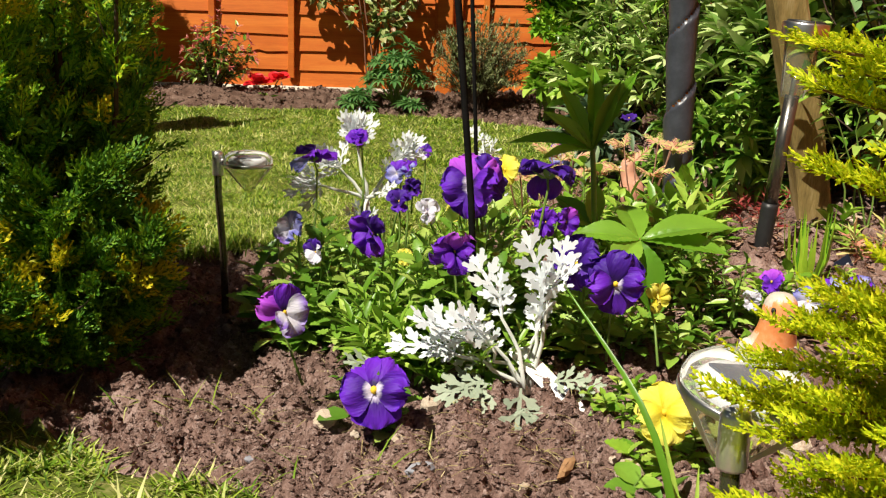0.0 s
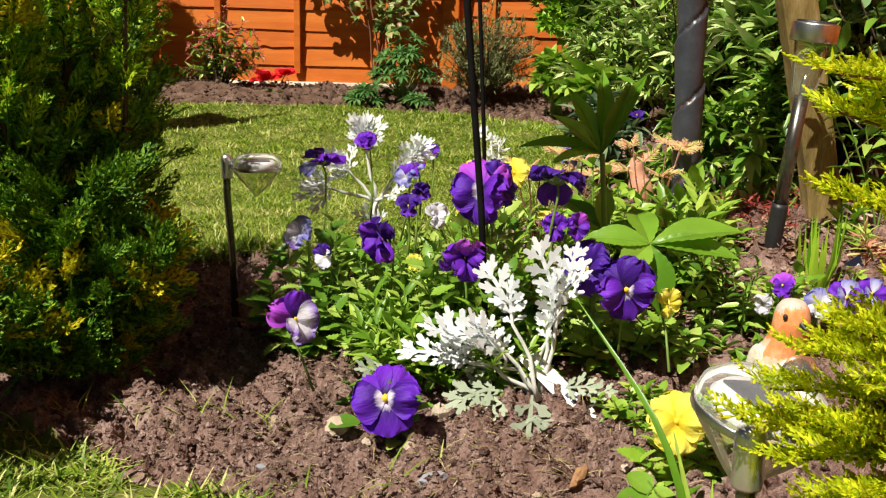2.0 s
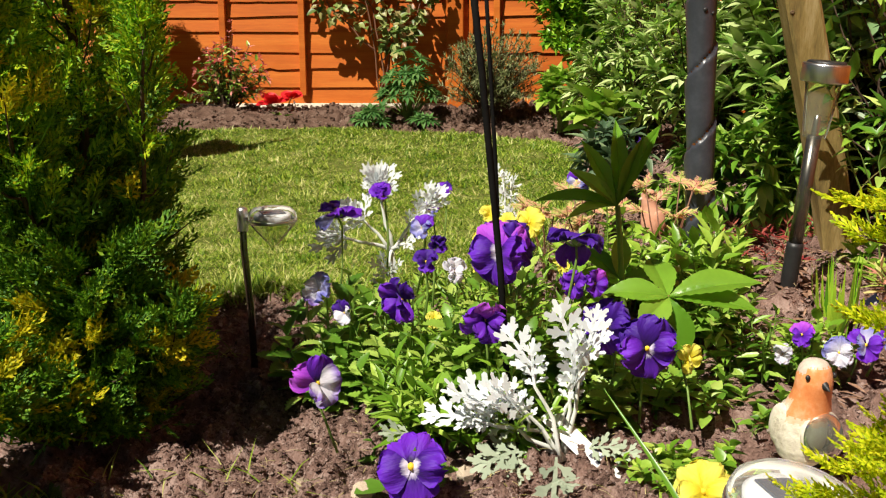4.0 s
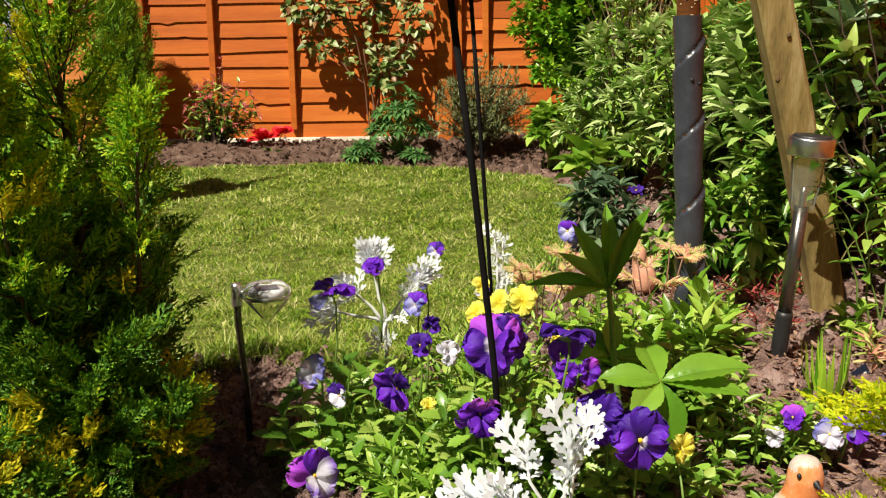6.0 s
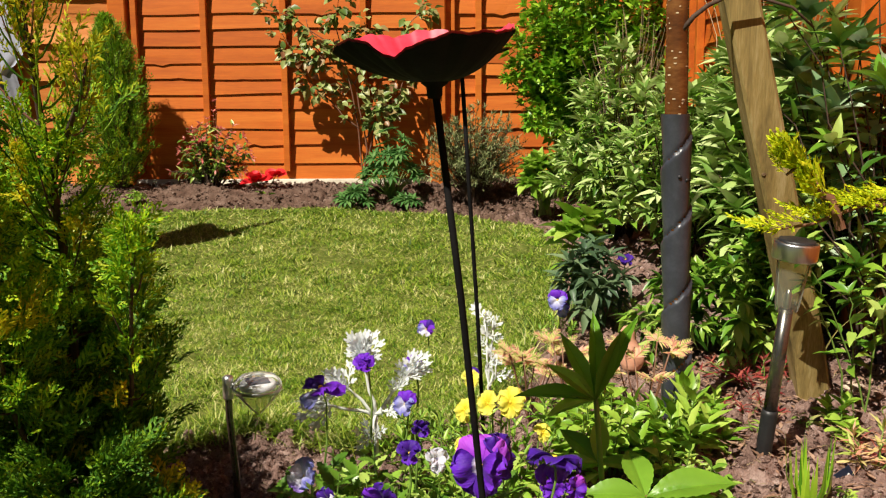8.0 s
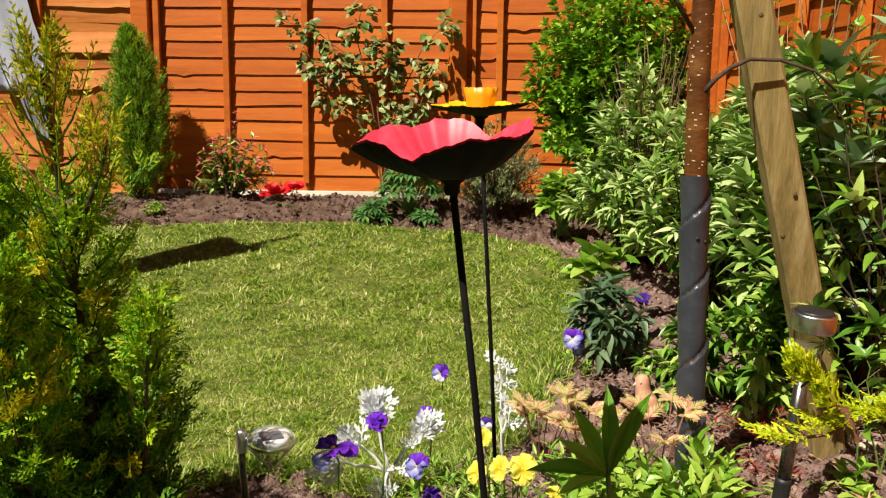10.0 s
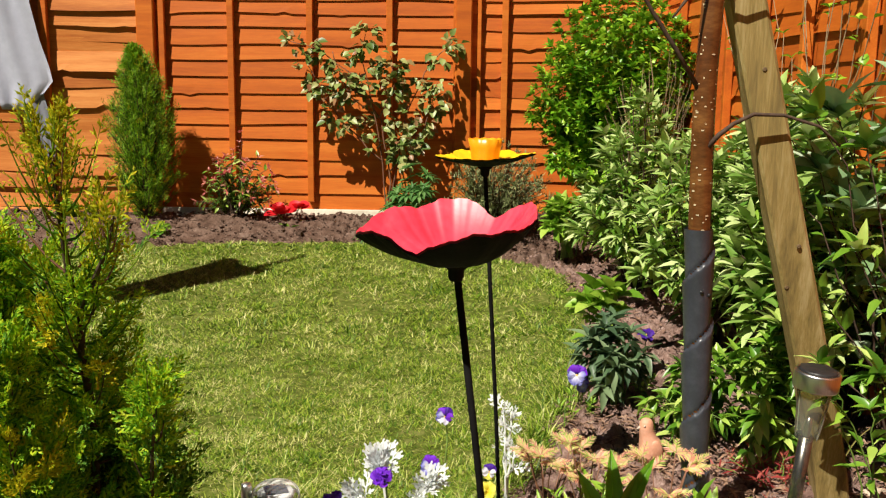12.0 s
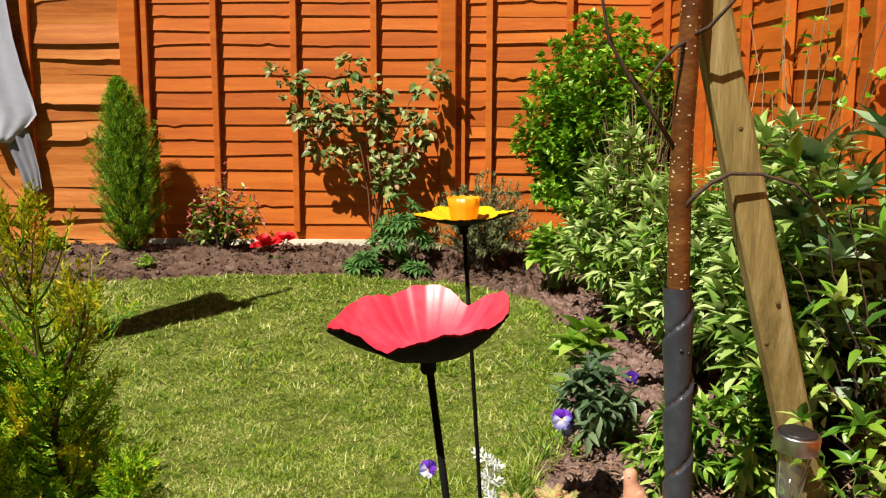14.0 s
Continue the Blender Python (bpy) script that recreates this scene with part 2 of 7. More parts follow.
M_STONE = surf_mat("flint and pebble", [(0.30, 0.21, 0.14), (0.52, 0.41, 0.30), (0.70, 0.62, 0.52)], scale=30, fine=140, rough=0.75, bump=0.5, dist=0.003, by_object=0.4)
M_SLATE = surf_mat("grey stone", [(0.22, 0.22, 0.25), (0.36, 0.36, 0.40)], scale=40, rough=0.7)
M_LABEL = surf_mat("white plastic label", [(0.72, 0.72, 0.72), (0.80, 0.80, 0.80)], scale=20, rough=0.35, bump=0.03)
M_TRAY = surf_mat("white plastic", [(0.60, 0.61, 0.62), (0.72, 0.72, 0.73)], scale=20, rough=0.3, bump=0.03)
M_LABEL_P = surf_mat("dark print", [(0.06, 0.06, 0.09), (0.09, 0.09, 0.12)], scale=40, rough=0.4, bump=0)
M_LABEL_N = surf_mat("navy plastic label", [(0.01, 0.018, 0.04), (0.02, 0.03, 0.06)], scale=40, rough=0.35, bump=0)
M_BIRD = surf_mat("painted resin", [(0.52, 0.46, 0.35), (0.70, 0.64, 0.52), (0.80, 0.75, 0.64)], scale=60, fine=220, rough=0.55, bump=0.8, dist=0.002)
M_BIRD_O = surf_mat("orange painted resin", [(0.62, 0.16, 0.04), (0.76, 0.28, 0.10), (0.82, 0.46, 0.27)], scale=26, fine=120, rough=0.42, bump=0.2, dist=0.002)
M_BIRD_M = surf_mat("peach painted resin", [(0.68, 0.38, 0.22), (0.78, 0.50, 0.33), (0.80, 0.62, 0.47)], scale=26, fine=120, rough=0.45, bump=0.2, dist=0.002)
# pale tone of back and tail; on the crown it paints a highlight
M_BIRD_G = surf_mat("pale resin for back and head highlight", [(0.46, 0.38, 0.31), (0.66, 0.58, 0.50)], scale=50, fine=200, rough=0.5, bump=0.3, dist=0.002)
M_BIRD_T = surf_mat("terracotta resin", [(0.58, 0.26, 0.15), (0.72, 0.40, 0.28)], scale=30, fine=140, rough=0.6, bump=0.25, dist=0.002)
M_GLASSBALL = clear_mat("crackled glass ball", (0.34, 0.37, 0.32), 0.04, 1.4, 0.85)

M_PANSY_L = leaf_mat("pansy leaf", [(0.07, 0.17, 0.014), (0.14, 0.29, 0.027), (0.25, 0.42, 0.05), (0.42, 0.54, 0.12)], rough=0.36, glow=0.24, spec=0.55)
M_FRESH = leaf_mat("fresh green leaf", [(0.11, 0.25, 0.016), (0.24, 0.42, 0.035), (0.44, 0.58, 0.10)], rough=0.38, glow=0.27, spec=0.5)
M_HELLE = leaf_mat("hellebore leaf", [(0.11, 0.28, 0.016), (0.17, 0.37, 0.026), (0.27, 0.47, 0.05)], rough=0.34, glow=0.42, spec=0.5, grain=28, vein=0.3)
M_SILVER = leaf_mat("silver felted leaf", [(0.66, 0.71, 0.73), (0.77, 0.81, 0.84), (0.84, 0.87, 0.90)], rough=0.9, glow=0.25, spec=0.1, vein=0.08)
M_SILVER_D = leaf_mat("grey silver felted leaf", [(0.58, 0.62, 0.63), (0.70, 0.73, 0.75), (0.80, 0.82, 0.84)], rough=0.9, glow=0.25, spec=0.1, vein=0.1)
M_SILVER_G = leaf_mat("grey green felted leaf", [(0.30, 0.36, 0.26), (0.42, 0.48, 0.36)], rough=0.9, glow=0.2, spec=0.1, vein=0.12)
# the next two greens also paint the conifer's shaded and sunlit sprays
M_CONIFER = leaf_mat("conifer spray darkened as shade", [(0.026, 0.09, 0.005), (0.065, 0.19, 0.009), (0.14, 0.31, 0.012), (0.25, 0.40, 0.016)], rough=0.6, glow=0.25, grain=60)
M_CON_UP = leaf_mat("lime conifer spray with sunlit tone", [(0.09, 0.29, 0.012), (0.24, 0.49, 0.016), (0.46, 0.66, 0.024), (0.68, 0.72, 0.03)], rough=0.5, glow=0.45, grain=60)
M_GOLD = leaf_mat("golden conifer tips", [(0.28, 0.32, 0.010), (0.56, 0.52, 0.012), (0.82, 0.66, 0.02)], rough=0.5, glow=0.4, grain=60)
M_CON_TOP = leaf_mat("yellow green open conifer tips", [(0.22, 0.34, 0.012), (0.54, 0.56, 0.016), (0.84, 0.70, 0.03)], rough=0.5, glow=0.45, grain=60)
M_LIME = leaf_mat("lime conifer", [(0.32, 0.46, 0.010), (0.68, 0.76, 0.018), (0.92, 0.87, 0.04)], rough=0.5, glow=0.45, grain=60)
M_CYP = leaf_mat("green cypress", [(0.06, 0.20, 0.006), (0.18, 0.38, 0.010), (0.38, 0.55, 0.022)], rough=0.55, glow=0.22, grain=40)
M_BUDD = leaf_mat("grey green shrub leaf", [(0.030, 0.095, 0.008), (0.105, 0.25, 0.018), (0.25, 0.41, 0.042), (0.48, 0.58, 0.16)], rough=0.36, glow=0.2, spec=0.5, grain=30)
M_BUDD_F = leaf_mat("pale felted shoot leaf", [(0.13, 0.26, 0.035), (0.32, 0.45, 0.11), (0.56, 0.64, 0.30)], rough=0.6, glow=0.2, grain=30)
M_FELT = leaf_mat("blue green felted leaf", [(0.05, 0.13, 0.03), (0.11, 0.22, 0.07), (0.24, 0.36, 0.18), (0.44, 0.54, 0.38)], rough=0.6, glow=0.15, grain=24)
M_SHRUB = leaf_mat("bright green shrub leaf", [(0.06, 0.20, 0.008), (0.19, 0.40, 0.018), (0.44, 0.64, 0.05)], rough=0.36, glow=0.28, spec=0.5, grain=30)
M_ROSE = leaf_mat("rose leaf", [(0.07, 0.13, 0.02), (0.16, 0.23, 0.05), (0.34, 0.39, 0.13), (0.28, 0.12, 0.06)], rough=0.4, glow=0.2, grain=30)
M_ROSEMARY = leaf_mat("grey needle leaf", [(0.10, 0.135, 0.045), (0.22, 0.26, 0.10), (0.42, 0.44, 0.21)], rough=0.6, glow=0.2, grain=30)
M_LUPIN = leaf_mat("lupin leaf", [(0.05, 0.15, 0.03), (0.09, 0.22, 0.05), (0.16, 0.30, 0.08)], rough=0.5, glow=0.3, grain=30)
M_PINK = leaf_mat("pink young leaf", [(0.50, 0.11, 0.10), (0.74, 0.20, 0.17), (0.78, 0.40, 0.32)], rough=0.5, glow=0.4, grain=30)
M_ASTILBE = leaf_mat("orange young leaf", [(0.60, 0.22, 0.15), (0.74, 0.42, 0.28), (0.62, 0.56, 0.20), (0.34, 0.45, 0.08)], rough=0.5, glow=0.3, grain=40)
M_BURG = leaf_mat("burgundy leaf", [(0.20, 0.02, 0.022), (0.34, 0.05, 0.045), (0.42, 0.13, 0.08)], rough=0.55, glow=0.3, grain=40)
M_DRY = leaf_mat("dry brown leaf", [(0.34, 0.18, 0.08), (0.52, 0.32, 0.17), (0.60, 0.42, 0.26)], rough=0.8, glow=0.15, grain=40)
M_STRAW = leaf_mat("dry straw", [(0.22, 0.20, 0.05), (0.40, 0.33, 0.13), (0.60, 0.51, 0.28)], rough=0.8, glow=0.1, grain=40)
M_BLUEG = leaf_mat("blue green leaf", [(0.045, 0.09, 0.045), (0.10, 0.17, 0.08), (0.22, 0.30, 0.15)], rough=0.42, glow=0.25, grain=30)
M_REDP = leaf_mat("red petal", [(0.66, 0.012, 0.02), (0.80, 0.03, 0.04)], rough=0.5, glow=0.3, grain=30, vein=0.1)
M_STEM = surf_mat("green stem", [(0.10, 0.19, 0.03), (0.20, 0.30, 0.06)], scale=40, rough=0.5, bump=0.05)
M_STEM_R = surf_mat("reddish stem", [(0.12, 0.05, 0.03), (0.24, 0.11, 0.06)], scale=40, rough=0.5, bump=0.05)
M_STEM_W = surf_mat("white felted stem", [(0.58, 0.60, 0.56), (0.74, 0.76, 0.72)], scale=50, rough=0.9, bump=0.1, dist=0.001)

V1 = petal_mat("violet petal", (0.016, 0.003, 0.07), (0.12, 0.012, 0.46), (0.20, 0.026, 0.66))
V2 = petal_mat("dark violet petal", (0.02, 0.003, 0.08), (0.040, 0.005, 0.19), (0.075, 0.012, 0.36))
V3 = petal_mat("magenta violet petal", (0.16, 0.015, 0.46), (0.34, 0.035, 0.66), (0.52, 0.085, 0.76))
V4 = petal_mat("blue white petal", (0.74, 0.74, 0.82), (0.62, 0.62, 0.80), (0.20, 0.20, 0.62))
V5 = petal_mat("white petal", (0.60, 0.56, 0.74), (0.78, 0.78, 0.84), (0.72, 0.70, 0.84))
V6 = petal_mat("yellow petal", (0.74, 0.56, 0.02), (0.82, 0.72, 0.05), (0.86, 0.80, 0.14))
V7 = petal_mat("blotched violet petal", (0.74, 0.68, 0.86), (0.05, 0.006, 0.22), (0.15, 0.020, 0.60), claw=0.22, body=0.36)
V8 = petal_mat("white petal with a violet rim", (0.74, 0.72, 0.80), (0.76, 0.74, 0.84), (0.30, 0.16, 0.68), claw=0.3, body=0.62)
M_EYE = surf_mat("yellow flower eye", [(0.80, 0.48, 0.02), (0.86, 0.62, 0.05)], scale=60, bump=0)


# ---- building helpers ----
def tmpl(verts, faces):
    return np.array(verts, float), [tuple(f) for f in faces]


def join(parts):
    vs, fs, n = [], [], 0
    for v, f in parts:
        vs.append(v)
        fs += [tuple(i + n for i in q) for q in f]
        n += len(v)
    return np.concatenate(vs), fs


def mesh_of(name, v, f, mats, index=None, smooth=True):
    me = bpy.data.meshes.new(name)
    me.from_pydata([tuple(p) for p in np.asarray(v).tolist()], [], f)
    for m in (mats if isinstance(mats, (list, tuple)) else [mats]):
        me.materials.append(m)
    if index is not None:
        me.polygons.foreach_set("material_index", np.asarray(index, dtype=np.int32))
    me.polygons.foreach_set("use_smooth", np.full(len(me.polygons), smooth))
    me.update()
    return me


def part(name, vf, mats, parent=None, label="", index=None, smooth=True):
    """One mesh object, as a part under a thing or a part."""
    me = vf if isinstance(vf, bpy.types.Mesh) else mesh_of(name, vf[0], vf[1], mats, index, smooth)
    ob = new(name, me)
    if parent is not None:
        ob.parent = parent
    if label:
        ob["label"] = label
    return ob


def thing(name, place, label, category, group="", kind=""):
    ob = new(name)
    ob.location = place
    ob.empty_display_size = 0.02
    return tagged(ob, label, category, group, kind)


def unit(a):
    a = np.asarray(a, float)
    return a / np.maximum(np.linalg.norm(a, axis=-1, keepdims=True), 1e-9)


def frames_of(way, up):
    """Rotations (N,3,3) that lay a leaf's y along way and its z near up."""
    y = unit(way)
    x = unit(np.cross(y, up))
    z = np.cross(x, y)
    return np.stack([x, y, z], -1)


def scatter(t, place, way, up, length, width=None, depth=None):
    """Copies of a template at many places, joined into one (verts, faces)."""
    v, f = t
    place = np.atleast_2d(place)
    n = len(place)
    way = np.broadcast_to(way, (n, 3))
    up = np.broadcast_to(up, (n, 3)) + 1e-4 * rng.normal(size=(n, 3))
    length = np.broadcast_to(length, (n,))
    width = length if width is None else np.broadcast_to(width, (n,))
    depth = length if depth is None else np.broadcast_to(depth, (n,))
    s = np.stack([width, length, depth], -1)
    r = frames_of(way, up)
    w = np.einsum("nij,nkj->nki", r, v[None] * s[:, None]) + place[:, None]
    k = len(v)
    faces = [tuple(i + o for i in q) for o in range(0, n * k, k) for q in f]
    return w.reshape(-1, 3), faces


def tube(points, radii, sides=6, caps=True):
    """A tapered tube through points."""
    p = np.asarray(points, float)
    n = len(p)
    r = np.broadcast_to(np.asarray(radii, float), (n,))
    t = unit(np.gradient(p, axis=0))
    ref = np.array([0.0, 0.0, 1.0]) if abs(t[0][2]) < 0.9 else np.array([1.0, 0.0, 0.0])
    v, f = [], []
    a = unit(np.cross(t[0], ref))
    for i in range(n):
        a = unit(a - t[i] * np.dot(a, t[i]))
        b = np.cross(t[i], a)
        for k in range(sides):
            q = 2 * math.pi * k / sides
            v.append(p[i] + r[i] * (a * math.cos(q) + b * math.sin(q)))
    for i in range(n - 1):
        for k in range(sides):
            k2 = (k + 1) % sides
            f.append((i * sides + k, i * sides + k2, (i + 1) * sides + k2, (i + 1) * sides + k))
    if caps:
        f.append(tuple(range(sides - 1, -1, -1)))
        f.append(tuple((n - 1) * sides + k for k in range(sides)))
    return np.array(v), f


def curve(a, b, sag=0.0, n=6, wob=0.0, side=None):
    """Points from a to b, bowed by sag (up is plus) and wobbled."""
    a, b = np.asarray(a, float), np.asarray(b, float)
    t = np.linspace(0, 1, n)[:, None]
    p = a + (b - a) * t
    p[:, 2] += (sag * 4 * t * (1 - t))[:, 0]
    if wob:
        p[1:-1] += rng.normal(scale=wob, size=(n - 2, 3))
    return p


def lathe(profile, sides=24, close=False):
    """(r, z) profile turned about z."""
    v, f = [], []
    n = len(profile)
    for r, z in profile:
        for k in range(sides):
            a = 2 * math.pi * k / sides
            v.append((r * math.cos(a), r * math.sin(a), z))
    for i in range(n - 1):
        for k in range(sides):
            k2 = (k + 1) % sides
            f.append((i * sides + k, i * sides + k2, (i + 1) * sides + k2, (i + 1) * sides + k))
    if close:
        f.append(tuple(range(sides - 1, -1, -1)))
        f.append(tuple((n - 1) * sides + k for k in range(sides)))
    return np.array(v), f


def moved(vf, m):
    v = np.asarray(vf[0])
    a = np.array(m)
    return v @ a[:3, :3].T + a[:3, 3], vf[1]


def sstep(a, b, x):
    t = np.clip((np.asarray(x, float) - a) / (b - a), 0, 1)
    return t * t * (3 - 2 * t)


def leaf_t(rows, fold=0.12, droop=0.25, tip=0.0):
    """A folded leaf, 1 long: rows of (t, half width); droop bends it down."""
    v, f = [], []
    for t, w in rows:
        z = -droop * t * t
        v += [(-w, t, z + fold * w), (0, t, z), (w, t, z + fold * w)]
    for i in range(len(rows) - 1):
        a = 3 * i
        f += [(a, a + 1, a + 4, a + 3), (a + 1, a + 2, a + 5, a + 4)]
    return tmpl(v, f)


L_OVATE = leaf_t([(0, 0.015), (0.18, 0.20), (0.42, 0.30), (0.7, 0.22), (0.9, 0.09), (1, 0.005)], 0.5, 0.22)
L_ROUND = leaf_t([(0, 0.02), (0.15, 0.28), (0.45, 0.42), (0.75, 0.33), (0.93, 0.15), (1, 0.02)], 0.35, 0.18)
L_LANCE = leaf_t([(0, 0.012), (0.2, 0.10), (0.45, 0.135), (0.75, 0.08), (1, 0.004)], 0.7, 0.38)
L_LANCE_S = leaf_t([(0, 0.012), (0.25, 0.13), (0.6, 0.12), (1, 0.004)], 0.6, 0.2)
L_NARROW = leaf_t([(0, 0.02), (0.4, 0.06), (1, 0.004)], 0.5, 0.15)
L_NEEDLE = tmpl([(-0.05, 0, 0), (0.05, 0, 0), (0.04, 0.6, 0.02), (0, 1, 0.0), (-0.04, 0.6, 0.02)], [(0, 1, 2, 4), (4, 2, 3)])
L_BLADE = tmpl([(-0.05, 0, 0), (0.05, 0, 0), (0.042, 0.45, -0.04), (-0.042, 0.45, -0.04), (0.0, 1, -0.26)], [(0, 1, 2, 3), (3, 2, 4)])
L_SPRIG = tmpl([(-0.05, 0, 0), (0.05, 0, 0), (0.012, 1, 0.04), (-0.012, 1, 0.04)], [(0, 1, 2, 3)])
L_DOT = tmpl([(-0.5, -0.5, 0), (0.5, -0.5, 0), (0.5, 0.5, 0), (-0.5, 0.5, 0)], [(0, 1, 2, 3)])


def ribbed_leaf(rows, fold=0.12, droop=0.25):
    """A broad leaf, 1 long, its blade puckered between side veins on both sides of a sunken midrib."""
    v, f = [], []
    for j, (t, w) in enumerate(rows):
        for u in (-1, -0.55, -0.08, 0, 0.08, 0.55, 1):
            pucker = 0.013 * math.cos(j * math.pi + 1.2 * u) * min(abs(u), 1 - 0.6 * abs(u)) * 2.2
            v.append((w * u, t + 0.05 * abs(u) * (1 - t), -droop * t * t + fold * w * abs(u) + pucker + (-0.010 if u == 0 else 0)))
    for j in range(len(rows) - 1):
        for i in range(6):
            a = j * 7 + i
            f.append((a, a + 1, a + 8, a + 7))
    return tmpl(v, f)


def toothed(n=7, w=0.30, droop=0.2):
    """A leaf with a scalloped edge."""
    rows = [(0, 0.015)]
    for i in range(n):
        t = 0.12 + 0.80 * i / (n - 1)
        env = w * math.sin(math.pi * min(1, 0.10 + t) ** 0.85) ** 0.7
        rows += [(t - 0.03, env * 0.74), (t + 0.02, env)]
    rows.append((1.0, 0.01))
    return leaf_t(rows, 0.35, droop)


L_TOOTH = toothed()


def lobed(pairs=3, seed=2):
    """A pinnate leaf, as of a silver ragwort: blunt three-fingered lobes on a narrow rib."""
    g = np.random.default_rng(seed)
    v, f = [], []
    lobe = [(0, -0.06), (0.36, -0.10), (0.56, -0.25), (0.74, -0.25), (0.70, -0.12), (0.98, -0.12), (1.06, 0.0), (0.98, 0.12), (0.70, 0.12), (0.74, 0.25), (0.56, 0.25), (0.36, 0.10), (0, 0.06)]

    def add(base, ang, ln, lift):
        i = len(v)
        c, s = math.cos(ang), math.sin(ang)
        for p, q in lobe:
            x, y = (p * c - q * s) * ln, (p * s + q * c) * ln
            v.append((base[0] + x, base[1] + y, base[2] + lift * p * p + 0.10 * abs(q) * ln))
        f.append(tuple(range(i, i + len(lobe))))
    i = len(v)
    rib = [(-0.022, 0), (0.022, 0), (0.04, 0.3), (0.045, 0.6), (0.03, 0.85), (-0.03, 0.85), (-0.045, 0.6), (-0.04, 0.3)]
    v.extend([(x, y, 0.06 * math.sin(3 * y)) for x, y in rib])
    f.append(tuple(range(8)))
    for k in range(pairs):
        t = 0.14 + 0.52 * k / (pairs - 1)
        ln = (0.40, 0.48, 0.42)[k % 3]
        for sd in (-1, 1):
            a = math.pi / 2 - sd * (1.0 - 0.14 * k) + g.normal() * 0.08
            add((0, t + 0.03 * sd, 0.06 * math.sin(3 * t)), a, ln, 0.05 + 0.05 * g.normal())
    add((0, 0.66, 0.05), math.pi / 2, 0.42, -0.05)
    return np.array(v), f


L_LOBED = lobed()


def spray_t(n=9, seed=3, flat=0.10, fat=0.024, sub=3):
    """A flat fan of scale-leaf twiglets on a twig, 1 long."""
    g = np.random.default_rng(seed)
    bits = []

    def bit(a, d, l, w):
        d = d / np.linalg.norm(d)
        s = np.cross(d, (0, 0, 1.0))
        s /= np.linalg.norm(s)
        up = np.cross(s, d)
        c = a + d * l * 0.4
        e = a + d * l
        v = [a, c + s * w, c + up * w * 0.7, c - s * w, e]
        bits.append((np.array(v), [(0, 1, 2), (0, 2, 3), (1, 4, 2), (2, 4, 3)]))
    bit(np.zeros(3), np.array([0, 1.0, 0]), 1.0, 0.022)
    for i in range(n):
        t = 0.08 + 0.86 * i / n
        s = 1 if i % 2 else -1
        a = np.array([0, t, 0.0])
        l = (0.44 * (1 - t) + 0.14) * g.uniform(0.8, 1.2)
        d = np.array([s * g.uniform(0.55, 0.9), 1.0, g.normal() * flat])
        bit(a, d, l, fat)
        for k in range(sub):
            q = 0.30 + 0.72 / sub * k
            dd = np.array([s * (0.1 if k % 2 else 1.3), 1.0, g.normal() * flat * 2])
            bit(a + d / np.linalg.norm(d) * l * q, dd, l * 0.46, fat)
    return join(bits)


L_SPRAY = spray_t(7, 3, 0.22, 0.046, 2)
L_SPRAY_S = spray_t(4, 5, 0.25, 0.040, 2)
L_PLUMP = spray_t(9, 15, 0.25, 0.042, 2)
L_PLUMP2 = spray_t(8, 19, 0.40, 0.045, 2)
L_TIP = spray_t(4, 23, 0.45, 0.055, 1)


def petal_t():
    """A broad, ruffled petal, 1 long; its claw at the origin."""
    v, f = [], []
    rows = [(0.0, 0.05), (0.18, 0.26), (0.4, 0.48), (0.62, 0.60), (0.8, 0.58), (0.92, 0.46), (1.0, 0.27)]
    m = 12
    for j, (t, w) in enumerate(rows):
        for i in range(m + 1):
            u = 2 * i / m - 1
            ruf = 0.075 * math.sin(u * 4.6 + j * 0.5) * t + 0.07 * math.sin(u * 13.0 + 0.7) * t ** 3
            v.append((w * u, t - 0.10 * u * u * t, 0.10 * t - 0.10 * u * u * t + ruf - 0.16 * t ** 3))
    for j in range(len(rows) - 1):
        for i in range(m):
            a = j * (m + 1) + i
            f.append((a, a + 1, a + m + 2, a + m + 1))
    return tmpl(v, f)


L_PETAL = petal_t()
PETAL_MESH = {}


def petal_mesh(mat):
    if mat.name not in PETAL_MESH:
        PETAL_MESH[mat.name] = mesh_of("petal", L_PETAL[0], L_PETAL[1], mat)
    return PETAL_MESH[mat.name]


def basis_to(face, roll=0.0):
    """Rotation whose z looks along face and whose y is as near up as can be."""
    z = Vector(face).normalized()
    u = Vector((0, 0, 1)) if abs(z.z) < 0.97 else Vector((0, 1, 0))
    x = u.cross(z).normalized()
    y = z.cross(x)
    m = Matrix((x, y, z)).transposed().to_4x4()
    return m @ Matrix.Rotation(radians(roll), 4, "Z")


# pansy: two upper, two side and one lower petal: angle from up, length, lift, layer
PANSY = [(-36, 1.0, -14, 0), (34, 1.0, -8, 0), (-100, 0.86, 26, 1), (100, 0.86, 26, 1), (180, 0.98, 10, 2)]


